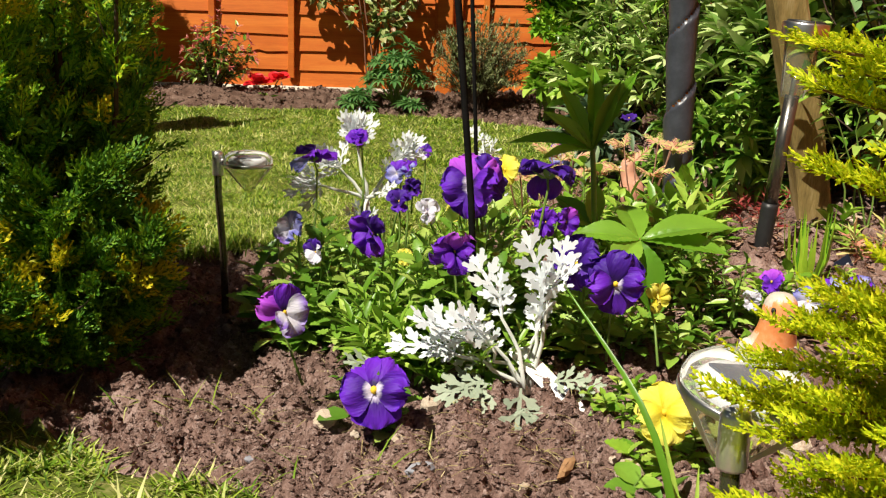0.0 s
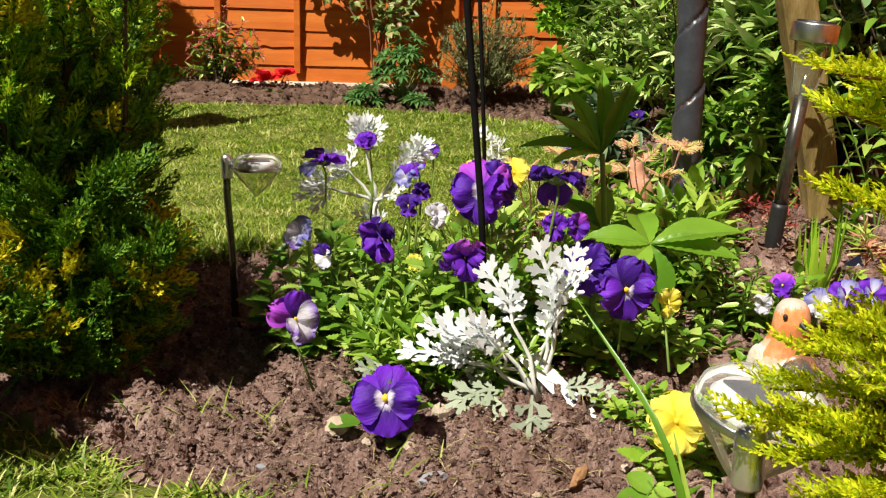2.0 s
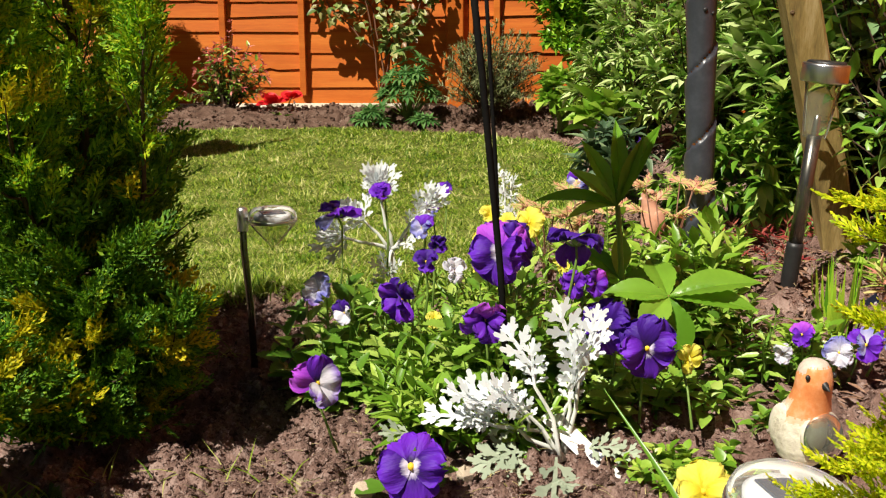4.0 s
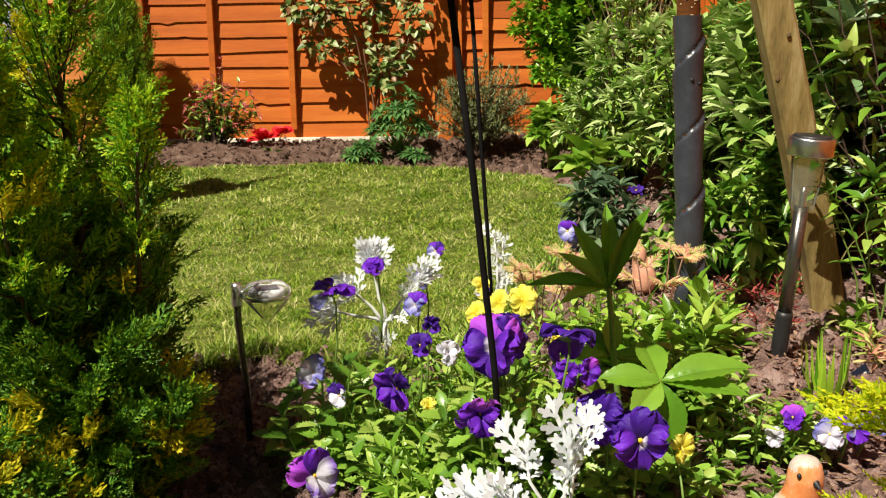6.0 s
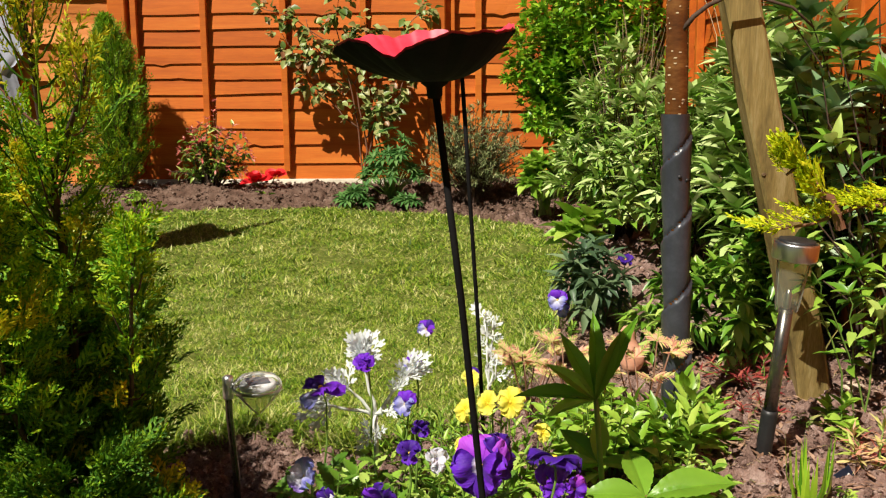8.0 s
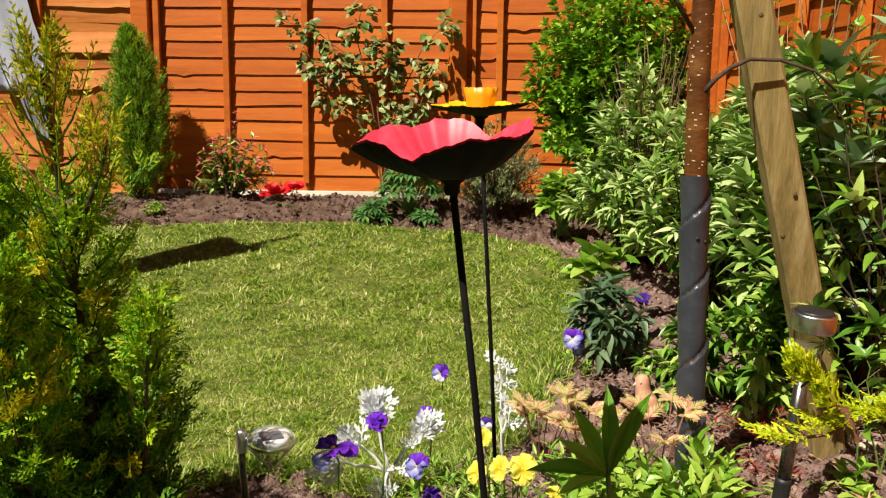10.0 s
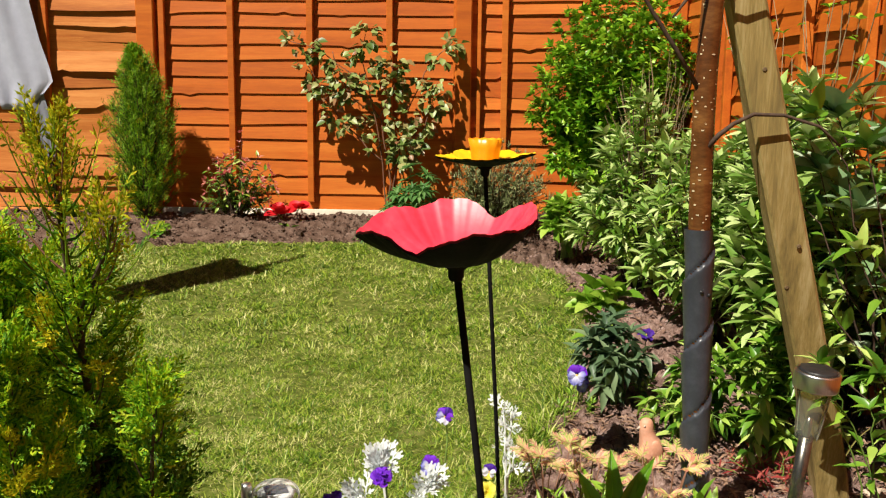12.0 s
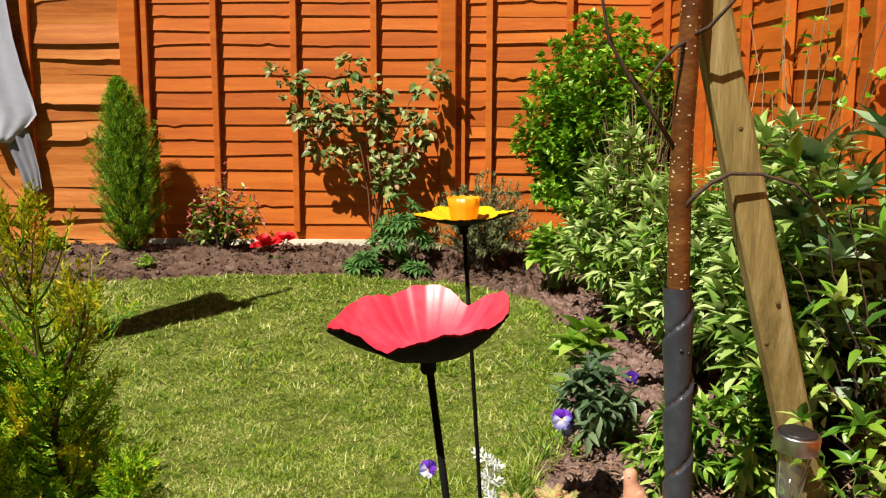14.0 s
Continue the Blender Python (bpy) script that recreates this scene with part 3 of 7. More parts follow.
def pansy(parent, place, face, size, mats, roll=0.0, foot=None, cup=0.0):
    """A pansy flower under its plant: eye and stalk in one mesh, five petals below it."""
    c = Vector(place)
    m = Matrix.Translation(c) @ basis_to(face, roll)
    r = size / 2
    o = Vector(parent.location)
    bits = [moved(lathe([(0.001, 0.08), (0.05, 0.07), (0.075, 0.0), (0.001, -0.05)], 8), m @ Matrix.Diagonal((r * 1.35, r * 1.5, r * 1.25, 1)))]
    idx = [0] * len(bits[0][1])
    n = Vector(face).normalized()
    hook = c - n * r * 0.30
    if foot is None:
        foot = c - n * r * 0.9 + Vector((0, 0, -size * 1.3))
    neck = c - n * r * 0.75 + Vector((0, 0, 0.04 * size))
    st = tube([Vector(foot), Vector(foot).lerp(neck, 0.5) + Vector((0.003, 0.002, 0)), neck, hook, c - n * 0.001], [0.0020, 0.0017, 0.0015, 0.0015, 0.0012], 5)
    sep = scatter(L_NARROW, [list(hook)] * 5, [list(m.to_3x3() @ Vector((math.cos(a), math.sin(a), 0.35))) for a in np.arange(5) * 1.2566], list(-n), r * 0.55, r * 1.6)
    v, f = join(bits + [st, sep])
    idx += [1] * (len(f) - len(idx))
    ob = part("flower", (v - np.array(o), f), [M_EYE, M_STEM], parent, index=idx)
    for (ang, ln, lift, layer), mat in zip(PANSY, mats):
        q = part("petal", petal_mesh(mat), None, ob)
        k = m @ Matrix.Rotation(radians(-ang + rng.normal() * 6), 4, "Z") @ Matrix.Translation((0, 0, (layer - 2.2) * 0.045 * r * -1 - 0.06 * r)) @ Matrix.Rotation(radians(lift + cup + rng.normal() * 8), 4, "X")
        q.matrix_local = Matrix.Translation(-o) @ k @ Matrix.Diagonal((r * ln * rng.uniform(0.92, 1.12), r * ln, r * rng.uniform(1.0, 2.1), 1))
    return ob


def clump(place, radius, height, n, leaf, size, lean=0.55, wide=1.0, up=0.6, per=13):
    """Shoots that fill a low dome, leaves spiralling up each: (leaf data, stalks)."""
    place = np.asarray(place, float)
    k = max(3, n // per)
    P, W, U, S, bits = [], [], [], [], []
    for i in range(k):
        a = i * 2.4 + rng.normal() * 0.3
        q = math.sqrt((i + 0.5) / k)
        out = np.array([math.cos(a), math.sin(a), 0])
        foot = place + out * radius * q * 0.45
        top = place + out * radius * q + np.array([0, 0, height * rng.uniform(0.55, 1.0) * math.sqrt(max(0.12, 1 - 0.75 * q * q))])
        pts = curve(foot, top, 0.0, 5, 0.003)
        bits.append(tube(pts, [0.0020, 0.0017, 0.0015, 0.0012, 0.0009], 4, False))
        m = n // k
        for j in range(m):
            u = 0.18 + 0.82 * (j + rng.uniform(0, 0.6)) / m
            e = min(int(u * 4), 3)
            p = pts[e] + (pts[e + 1] - pts[e]) * (u * 4 - e)
            az = j * 2.4 + i
            d = np.array([math.cos(az), math.sin(az), 0])
            P.append(p)
            W.append(d * (1.05 - 0.45 * u) + out * lean * 0.5 + np.array([0, 0, up * u ** 2 + rng.uniform(-0.25, 0.3)]))
            U.append(np.array([rng.normal() * 0.3, rng.normal() * 0.3, 1.0]) - d * 0.25)
            S.append(size * rng.uniform(0.65, 1.2) * (1.1 - 0.35 * u))
    S = np.array(S)
    order = np.argsort(-np.array(P)[:, 2] + 0.5 * np.array(P)[:, 1])
    return (np.array(P)[order], np.array(W)[order], np.array(U)[order], S[order], S[order] * wide), bits


def shift(vf, o):
    return np.asarray(vf[0]) - np.asarray(o), vf[1]


LEAF_MESH = {}


def leaves(t, leaf, mat, data, most=80):
    """Leaves of a plant: the outer ones each a part on one mesh, the rest joined."""
    base, way, nrm, ln, wd = data
    o = np.array(t.location)
    k = min(most, len(ln))
    key = (id(leaf[0]), mat.name)
    if key not in LEAF_MESH:
        LEAF_MESH[key] = mesh_of("leaf", leaf[0], leaf[1], mat)
    r = frames_of(way, nrm)
    for i in range(k):
        ob = part("leaf", LEAF_MESH[key], None, t)
        m = Matrix([list(r[i, j] * (wd[i], ln[i], ln[i])) + [base[i, j] - o[j]] for j in range(3)] + [[0, 0, 0, 1]])
        ob.matrix_local = m
    if k < len(ln):
        rest = part("foliage", shift(scatter(leaf, base[k:], way[k:], nrm[k:], ln[k:], wd[k:]), o), mat, t)
        tagged(rest, kind="stuff")


# ---- ground, lawn and beds ----
LAWN = [(-3.6, 1.70), (-0.64, 1.74), (-0.52, 1.82), (-0.43, 1.88), (-0.34, 1.88), (-0.24, 1.80), (-0.10, 1.78), (0.05, 1.86), (0.15, 2.02), (0.22, 2.28), (0.31, 2.56), (0.41, 2.92), (0.46, 3.50), (0.41, 4.15), (0.26, 4.40), (0.0, 4.62), (-0.59, 4.74), (-1.03, 4.76), (-1.44, 4.68), (-1.84, 4.58), (-3.6, 4.4)]
VERGE = [(-2.2, 0.97), (-0.487, 0.925), (-0.416, 0.875), (-0.33, 0.79), (-0.228, 0.755), (-0.166, 0.715), (-0.10, 0.62), (-0.02, 0.45), (0.02, -0.2), (-2.2, -0.2)]


def inside(poly, x, y):
    x, y = np.asarray(x, float), np.asarray(y, float)
    r = np.zeros(x.shape, bool)
    n = len(poly)
    for i in range(n):
        x1, y1 = poly[i]
        x2, y2 = poly[(i + 1) % n]
        c = ((y1 > y) != (y2 > y)) & (x < (x2 - x1) * (y - y1) / (y2 - y1 + 1e-12) + x1)
        r ^= c
    return r


def rough(x, y, s, k=0):
    """Cheap smooth noise from crossed sines, about -1 to 1."""
    g = np.random.default_rng(40 + k)
    r = 0
    for i in range(7):
        a, f, p = g.uniform(0, 6.283), s * g.uniform(0.6, 1.9), g.uniform(0, 6.283)
        r = r + np.sin((x * math.cos(a) + y * math.sin(a)) * f + p)
    return r / 3.2


def gz(x, y):
    """Height of the ground."""
    x, y = np.asarray(x, float), np.asarray(y, float)
    lawn = -0.01 + 0.11 * np.clip((y - 2.6) / 2.04, 0, 1.4) ** 1.5
    near = -0.045 + 0.055 * sstep(-0.15, 0.10, x)
    z = near + (lawn - near) * sstep(1.55, 2.1, y)
    z = z + 0.095 * sstep(-0.05, 0.55, x) * sstep(0.65, 1.5, y) * (1 - 0.7 * sstep(3.4, 4.4, y))
    z = z + 0.05 * sstep(4.72, 5.05, y) - 0.045 * sstep(5.16, 5.34, y)
    return z * (1 - sstep(9, 14, np.hypot(x, y)))


_tab = np.random.default_rng(77).uniform(-1, 1, (256, 256))


def lattice(x, y, cell, k=0):
    """Smooth noise on a square lattice of that cell, about -1 to 1."""
    u, v = np.asarray(x, float) / cell + 17.3 * k, np.asarray(y, float) / cell + 9.1 * k
    i, j = np.floor(u).astype(int), np.floor(v).astype(int)
    a, b = u - i, v - j
    a, b = a * a * (3 - 2 * a), b * b * (3 - 2 * b)
    t = _tab
    p, q = t[i % 256, j % 256], t[(i + 1) % 256, j % 256]
    r, s = t[i % 256, (j + 1) % 256], t[(i + 1) % 256, (j + 1) % 256]
    return (p * (1 - a) + q * a) * (1 - b) + (r * (1 - a) + s * a) * b


def soil_bump(x, y):
    """Crumbled soil: rounded crumbs with sharp creases between them, at four sizes."""
    c = sum(w * np.abs(lattice(x, y, s, k)) for k, (s, w) in enumerate(((0.055, 0.040), (0.028, 0.026), (0.014, 0.013), (0.009, 0.008))))
    return 0.006 * rough(x, y, 34, 1) + c - 0.030


def axis_steps(spans):
    out = []
    for a, b, s in spans:
        out += list(np.arange(a, b - 1e-6, s))
    return np.array(out + [spans[-1][1]])


gx = axis_steps([(-80, -10, 10), (-10, -3, 1), (-3, -0.66, 0.06), (-0.66, -0.55, 0.0085), (-0.55, 0.42, 0.0045), (0.42, 0.9, 0.0085), (0.9, 1.6, 0.035), (1.6, 4, 0.4), (4, 10, 1), (10, 80, 10)])
gy = axis_steps([(-80, -10, 10), (-10, -1, 1), (-1, 0.4, 0.10), (0.4, 0.6, 0.0085), (0.6, 1.12, 0.0045), (1.12, 1.9, 0.0085), (1.9, 4.4, 0.03), (4.4, 5.6, 0.018), (5.6, 10, 0.6), (10, 80, 10)])
X, Y = np.meshgrid(gx, gy)
jx, jy = X + 0.02 * rough(X, Y, 28, 5), Y + 0.02 * rough(X, Y, 28, 6)
is_lawn = inside(LAWN, jx, jy) | inside(VERGE, jx, jy) | (np.abs(X) > 3.2) | (Y > 5.6) | (Y < -0.1) | (X > 1.2) | ((X < -1.3) & (Y < 2.0))
Z = gz(X, Y) + np.where(is_lawn, 0.004 * rough(X, Y, 14, 4), soil_bump(X, Y) - 0.006)
nx, ny = len(gx), len(gy)
gv = np.stack([X.ravel(), Y.ravel(), Z.ravel()], -1)
gf = [(j * nx + i, j * nx + i + 1, (j + 1) * nx + i + 1, (j + 1) * nx + i) for j in range(ny - 1) for i in range(nx - 1)]
gi = np.where(is_lawn, 1, np.where(Y > 4.3, 2, 0))[:-1, :-1].ravel()
ground = part("ground", (gv, gf), [M_SOIL, M_TURF, M_SOIL_B], index=gi)
tagged(ground, "dug brown garden soil with a mown lawn", "ground", kind="structure")


def grass(poly, box, n, size, name, label, far=False, lay=0.5):
    x = rng.uniform(box[0], box[1], n)
    y = rng.uniform(box[2], box[3], n)
    ok = inside(poly, x + 0.02 * rough(x, y, 28, 5), y + 0.02 * rough(x, y, 28, 6))
    ok &= rng.uniform(0, 1, n) < 0.62 + 0.25 * rough(x, y, 9, 8) + 0.45 * lattice(x, y, 0.035, 6)
    x, y = x[ok], y[ok]
    n = len(x)
    z = gz(x, y) + 0.004 * rough(x, y, 14, 4) - 0.001
    tuft = 0.5 + 0.5 * lattice(x, y, 0.045, 3)
    a = 9 * lattice(x, y, 0.07, 4) + rng.normal(size=n) * 2.2
    flat = rng.uniform(0.1, 0.7 + lay, n)
    way = np.stack([np.cos(a) * (flat + 0.25), np.sin(a) * (flat + 0.25), rng.uniform(0.5, 1.1, n) if size > 0.04 else rng.uniform(0.15, 0.6, n)], -1)
    s = size * rng.uniform(0.5, 1.3, n) * (0.55 + 0.75 * tuft)
    w = s.clip(0.014) * (0.8 if size > 0.04 else (2.0 if far else 1.7))
    ob = part(name, scatter(L_BLADE if size > 0.04 else L_SPRIG, np.stack([x, y, z], -1), way, (0, 0, 1.0), s, w), M_GRASS)
    return tagged(ob, label, "grass", kind="stuff")


grass(LAWN, (-1.9, 0.5, 1.65, 3.1), 240000, 0.019, "lawn_grass", "short mown green lawn grass with pale clippings", lay=0.9)
grass(LAWN, (-2.5, 0.5, 3.1, 4.8), 130000, 0.026, "lawn_grass", "short mown green lawn grass with pale clippings", far=True, lay=0.9)
grass(VERGE, (-0.8, 0.02, 0.35, 0.98), 30000, 0.024, "verge_grass", "short grass sprouting along the bed's edge", lay=0.5)
grass(VERGE, (-0.8, 0.02, 0.35, 0.98), 9000, 0.041, "verge_grass", "longer bright green grass at the bed's edge", lay=0.6)


def edge_grass(n):
    """Longer tufts along the lawn's near edge."""
    pts = [p for p in LAWN if p[0] > -0.9][:10]
    pts = [(-0.95, 1.70)] + pts
    seg = rng.integers(0, len(pts) - 1, n)
    t = rng.uniform(0, 1, n)[:, None]
    p = np.array(pts)
    q = p[seg] * (1 - t) + p[seg + 1] * t + rng.normal(size=(n, 2)) * 0.025
    a = rng.uniform(0, 6.283, n)
    flat = rng.uniform(0.2, 1.2, n)
    way = np.stack([np.cos(a) * flat, np.sin(a) * flat - 0.3, np.full(n, 0.7)], -1)
    s = rng.uniform(0.03, 0.075, n)
    ob = part("edge_grass", scatter(L_BLADE, np.stack([q[:, 0], q[:, 1], gz(q[:, 0], q[:, 1])], -1), way, (0, 0, 1.0), s, 0.035), M_GRASS)
    tagged(ob, "untrimmed grass hanging over the lawn's edge", "grass", kind="stuff")


edge_grass(4800)


def blob(seed, flat=0.7, sides=8, rings=5, rough_k=0.16):
    g = np.random.default_rng(seed)
    v, f = [], []
    for j in range(rings + 1):
        th = math.pi * j / rings
        for i in range(sides):
            ph = 2 * math.pi * i / sides
            r = 0.5 * (1 + rough_k * g.normal())
            v.append((r * math.sin(th) * math.cos(ph), r * math.sin(th) * math.sin(ph), r * math.cos(th) * flat))
    for j in range(rings):
        for i in range(sides):
            a, b = j * sides + i, j * sides + (i + 1) % sides
            f.append((a, b, b + sides, a + sides))
    return np.array(v), f


CLODS = [blob(s, 0.55, 6, 4, 0.30) for s in range(5)]


def crumb(seed):
    """An angular crumb of ten faces."""
    g = np.random.default_rng(seed)
    v = [(0, 0, 0.36)] + [(0.5 * math.cos(1.2566 * k) * g.uniform(0.6, 1.3), 0.5 * math.sin(1.2566 * k) * g.uniform(0.6, 1.3), g.normal() * 0.12) for k in range(5)] + [(0, 0, -0.36)]
    return np.array(v), [(0, 1 + k, 1 + (k + 1) % 5) for k in range(5)] + [(6, 1 + (k + 1) % 5, 1 + k) for k in range(5)]


CRUMBS = [crumb(20 + s) for s in range(5)]


def clods(box, n, lo, hi, name, label, mat, power=3.4, shapes=CLODS):
    x, y = rng.uniform(box[0], box[1], n), rng.uniform(box[2], box[3], n)
    ok = ~(inside(LAWN, x, y) | inside(VERGE, x, y)) & (y < 5.33)
    x, y = x[ok], y[ok]
    s = lo + (hi - lo) * rng.uniform(0, 1, len(x)) ** power
    z = gz(x, y) + soil_bump(x, y) - 0.006
    bits = []
    for k, c in enumerate(shapes):
        m = np.arange(len(x)) % 5 == k
        w = rng.normal(size=(m.sum(), 3)) * (1, 1, 0.25)
        bits.append(scatter(c, np.stack([x, y, z], -1)[m], w, (0, 0, 1.0), s[m], s[m] * rng.uniform(0.7, 1.2, m.sum())))
    return tagged(part(name, join(bits), mat, smooth=False), label, "soil", kind="stuff")


clods((-0.62, 0.45, 0.45, 1.7), 3600, 0.005, 0.018, "soil_clods", "crumbly clods of sunlit brown soil", M_CLOD)
clods((-0.52, 0.34, 0.55, 1.25), 40000, 0.0028, 0.0105, "soil_crumbs", "fine loose crumbs of pinkish brown soil", M_CLOD, 2.2, CRUMBS)
clods((-0.66, 0.25, 1.2, 1.85), 15000, 0.004, 0.016, "soil_crumbs", "loose crumbs of soil below the lawn's edge", M_CLOD, 2.2, CRUMBS)
clods((-2.6, 1.0, 4.5, 5.33), 3600, 0.010, 0.042, "border_clods", "coarse dark soil clods along the fence", M_CLOD_B)
clods((-2.6, 1.0, 4.5, 5.33), 9000, 0.006, 0.022, "border_crumbs", "fine dark soil crumbs along the fence", M_CLOD_B, 2.0, CRUMBS)
clods((0.1, 1.05, 1.1, 4.6), 9000, 0.005, 0.026, "soil_crumbs", "dry crumbly soil under the shrubs", M_CLOD, 3.4, CRUMBS)


def chips(box, n, name, label):
    x, y = rng.uniform(box[0], box[1], n), rng.uniform(box[2], box[3], n)
    ok = ~(inside(LAWN, x, y) | inside(VERGE, x, y))
    x, y = x[ok], y[ok]
    n = len(x)
    a = rng.uniform(0, 6.283, n)
    way = np.stack([np.cos(a), np.sin(a), rng.normal(size=n) * 0.25], -1)
    s = rng.uniform(0.008, 0.035, n)
    ob = part(name, scatter(L_NARROW, np.stack([x, y, gz(x, y) + 0.006 + rng.uniform(0, 0.006, n)], -1), way, (0, 0, 1.0), s, s * rng.uniform(1.0, 3.4, n)), M_MULCH)
    return tagged(ob, label, "mulch", kind="stuff")


clods((0.28, 1.02, 0.72, 2.3), 12000, 0.004, 0.017, "soil_crumbs", "loose dark crumbs of soil under the tree", M_CLOD, 2.4, CRUMBS)
chips((0.28, 1.05, 1.0, 2.4), 4200, "bark_chips", "reddish bark chips and leaf litter on the bed")
chips((0.0, 0.9, 3.0, 5.2), 1500, "bark_chips", "dry litter along the lawn's far bed")


def straws(box, n, name, lift=0.0, soil=1.0):
    x, y = rng.uniform(box[0], box[1], n), rng.uniform(box[2], box[3], n)
    a = rng.uniform(0, 6.283, n)
    way = np.stack([np.cos(a), np.sin(a), rng.uniform(-0.02, 0.22, n)], -1)
    s = rng.uniform(0.010, 0.034, n)
    ob = part(name, scatter(L_BLADE, np.stack([x, y, gz(x, y) + soil * soil_bump(x, y) - 0.001 + lift], -1), way, (0, 0, 1.0), s, 0.010), M_STRAW)
    tagged(ob, "dry straw-coloured grass clippings lying loose", "clippings", kind="stuff")


straws((-0.32, 0.28, 0.62, 1.15), 420, "grass_clippings")
straws((-0.6, 0.1, 1.2, 1.85), 420, "grass_clippings")
straws((0.3, 0.95, 0.95, 2.2), 620, "grass_clippings")
straws((-0.06, 0.20, 0.66, 0.84), 160, "grass_clippings")
straws((-1.6, 0.35, 1.9, 4.3), 5200, "lawn_clippings", 0.008, 0.0)


# ---- fences ----
BOARDS = [0.196, 0.294, 0.394, 0.50, 0.61, 0.688, 0.777, 0.87, 0.965, 1.06, 1.145, 1.237, 1.31, 1.39, 1.47, 1.555, 1.64, 1.725, 1.81, 1.90, 1.99]


def slat(length, height, wave, seed, warp=0.0):
    """A waney-edged board along x, its foot at z 0, its front towards -y at the foot."""
    g = np.random.default_rng(seed)
    n = max(6, int(length / 0.045))
    ph, fr = g.uniform(0, 6.283, 4), g.uniform(1.5, 9, 4)
    v, f = [], []
    for i in range(n + 1):
        x = length * i / n
        e = wave * sum(math.sin(fr[k] * x + ph[k]) for k in range(4)) / 2
        if g.uniform() < 0.06:
            e += wave * g.normal() * 1.2
        out = warp * math.sin(1.7 * x + ph[0])
        for dz, dy in ((e, -0.010 + out), (height * 0.5, -0.005 + out * 0.6), (height + 0.022, 0.003), (height + 0.022, 0.010), (e, -0.003 + out)):
            v.append((x, dy, dz))
    for i in range(n):
        for k in range(5):
            a, b = i * 5 + k, i * 5 + (k + 1) % 5
            f.append((a, b, b + 5, a + 5))
    f += [(4, 3, 2, 1, 0), tuple(n * 5 + k for k in range(5))]
    return np.array(v), f


def box_vf(x0, x1, y0, y1, z0, z1, bevel=0.003):
    bm = bmesh.new()
    bmesh.ops.create_cube(bm, size=1)
    for v in bm.verts:
        v.co = Vector(((x0 + x1) / 2 + v.co.x * (x1 - x0), (y0 + y1) / 2 + v.co.y * (y1 - y0), (z0 + z1) / 2 + v.co.z * (z1 - z0)))
    if bevel:
        bmesh.ops.bevel(bm, geom=bm.edges[:], offset=bevel, segments=1, affect="EDGES")
    bm.verts.index_update()
    out = np.array([v.co[:] for v in bm.verts]), [tuple(q.index for q in p.verts) for p in bm.faces]
    bm.free()
    return out


def fence(name, m, panels, battens, posts, label, mats, base, waves):
    """A lap-panel fence along local x; its boards' face at local y 0, its front towards -y."""
    t = thing(name, m.translation, label, "fence", kind="structure")
    t.matrix_world = m
    for k, (x0, x1) in enumerate(panels):
        g = np.random.default_rng(90 + k)
        for i in range(len(BOARDS) - 1):
            j0 = 0 if i == 0 else g.normal() * (0.004 if k == base else 0.010)
            z0 = BOARDS[i] + j0
            vf = slat(x1 - x0, BOARDS[i + 1] - BOARDS[i], waves[k][0], 100 * k + i, waves[k][1])
            ob = part("slat", vf, mats[k], t, smooth=False)
            ob.location = (x0, 0.0, z0)
    for x, w, z0 in battens:
        part("batten", box_vf(x - w / 2, x + w / 2, -0.045, -0.012, z0, 2.0), mats[base], t, smooth=False)
    for x, w in posts:
        part("post", box_vf(x - w / 2, x + w / 2, -0.062, 0.045, 0.02, 2.10, 0.006), mats[base], t, smooth=False)
    return t


back = fence("fence_back", pose(0, 5.412, 0),
             [(-3.70, -1.885), (-1.795, -0.095), (0.005, 1.10)],
             [(-2.43, 0.045, 0.20), (-1.752, 0.034, 0.235), (-1.360, 0.036, 0.25), (-0.910, 0.036, 0.25), (-0.458, 0.036, 0.25), (-0.088, 0.022, 0.235), (0.048, 0.022, 0.235), (0.192, 0.036, 0.25), (0.640, 0.036, 0.25)],
             [(-1.840, 0.100), (-0.040, 0.092), (-3.72, 0.10), (1.14, 0.09)],
             "orange-stained waney lap timber fence with vertical battens", [M_FENCE_B, M_FENCE, M_FENCE], 1, [(0.009, 0.017), (0.0045, 0.0), (0.006, 0.004)])
side = fence("fence_side", pose(1.09, 0, 0.03, 0, 0, -90),
             [(-5.36, -4.16), (-4.06, -2.33), (-2.23, 0.6)],
             [(-4.82, 0.036, 0.25), (-4.36, 0.036, 0.25), (-3.90, 0.036, 0.25), (-3.44, 0.036, 0.25), (-2.97, 0.036, 0.25), (-2.48, 0.036, 0.25), (-1.8, 0.036, 0.25), (-1.3, 0.036, 0.25)],
             [(-4.11, 0.09), (-2.28, 0.09), (0.65, 0.09)],
             "orange-stained waney lap fence along the side border", [M_FENCE, M_FENCE, M_FENCE], 1, [(0.006, 0.004)] * 3)
gb = part("gravel_board", box_vf(-1.79, -0.09, 5.375, 5.42, 0.05, 0.205, 0.004), M_GRAVEL)
tagged(gb, "pale concrete gravel board under the fence panel", "gravel board", kind="structure")
gb = part("gravel_board", box_vf(-3.65, -1.89, 5.378, 5.42, 0.0, 0.190, 0.004), M_FENCE_B)
tagged(gb, "stained timber gravel board under the fence panel", "gravel board", kind="structure")
gb = part("gravel_board", box_vf(0.01, 1.08, 5.378, 5.42, 0.0, 0.190, 0.004), M_FENCE)
tagged(gb, "stained timber gravel board in the fence corner", "gravel board", kind="structure")


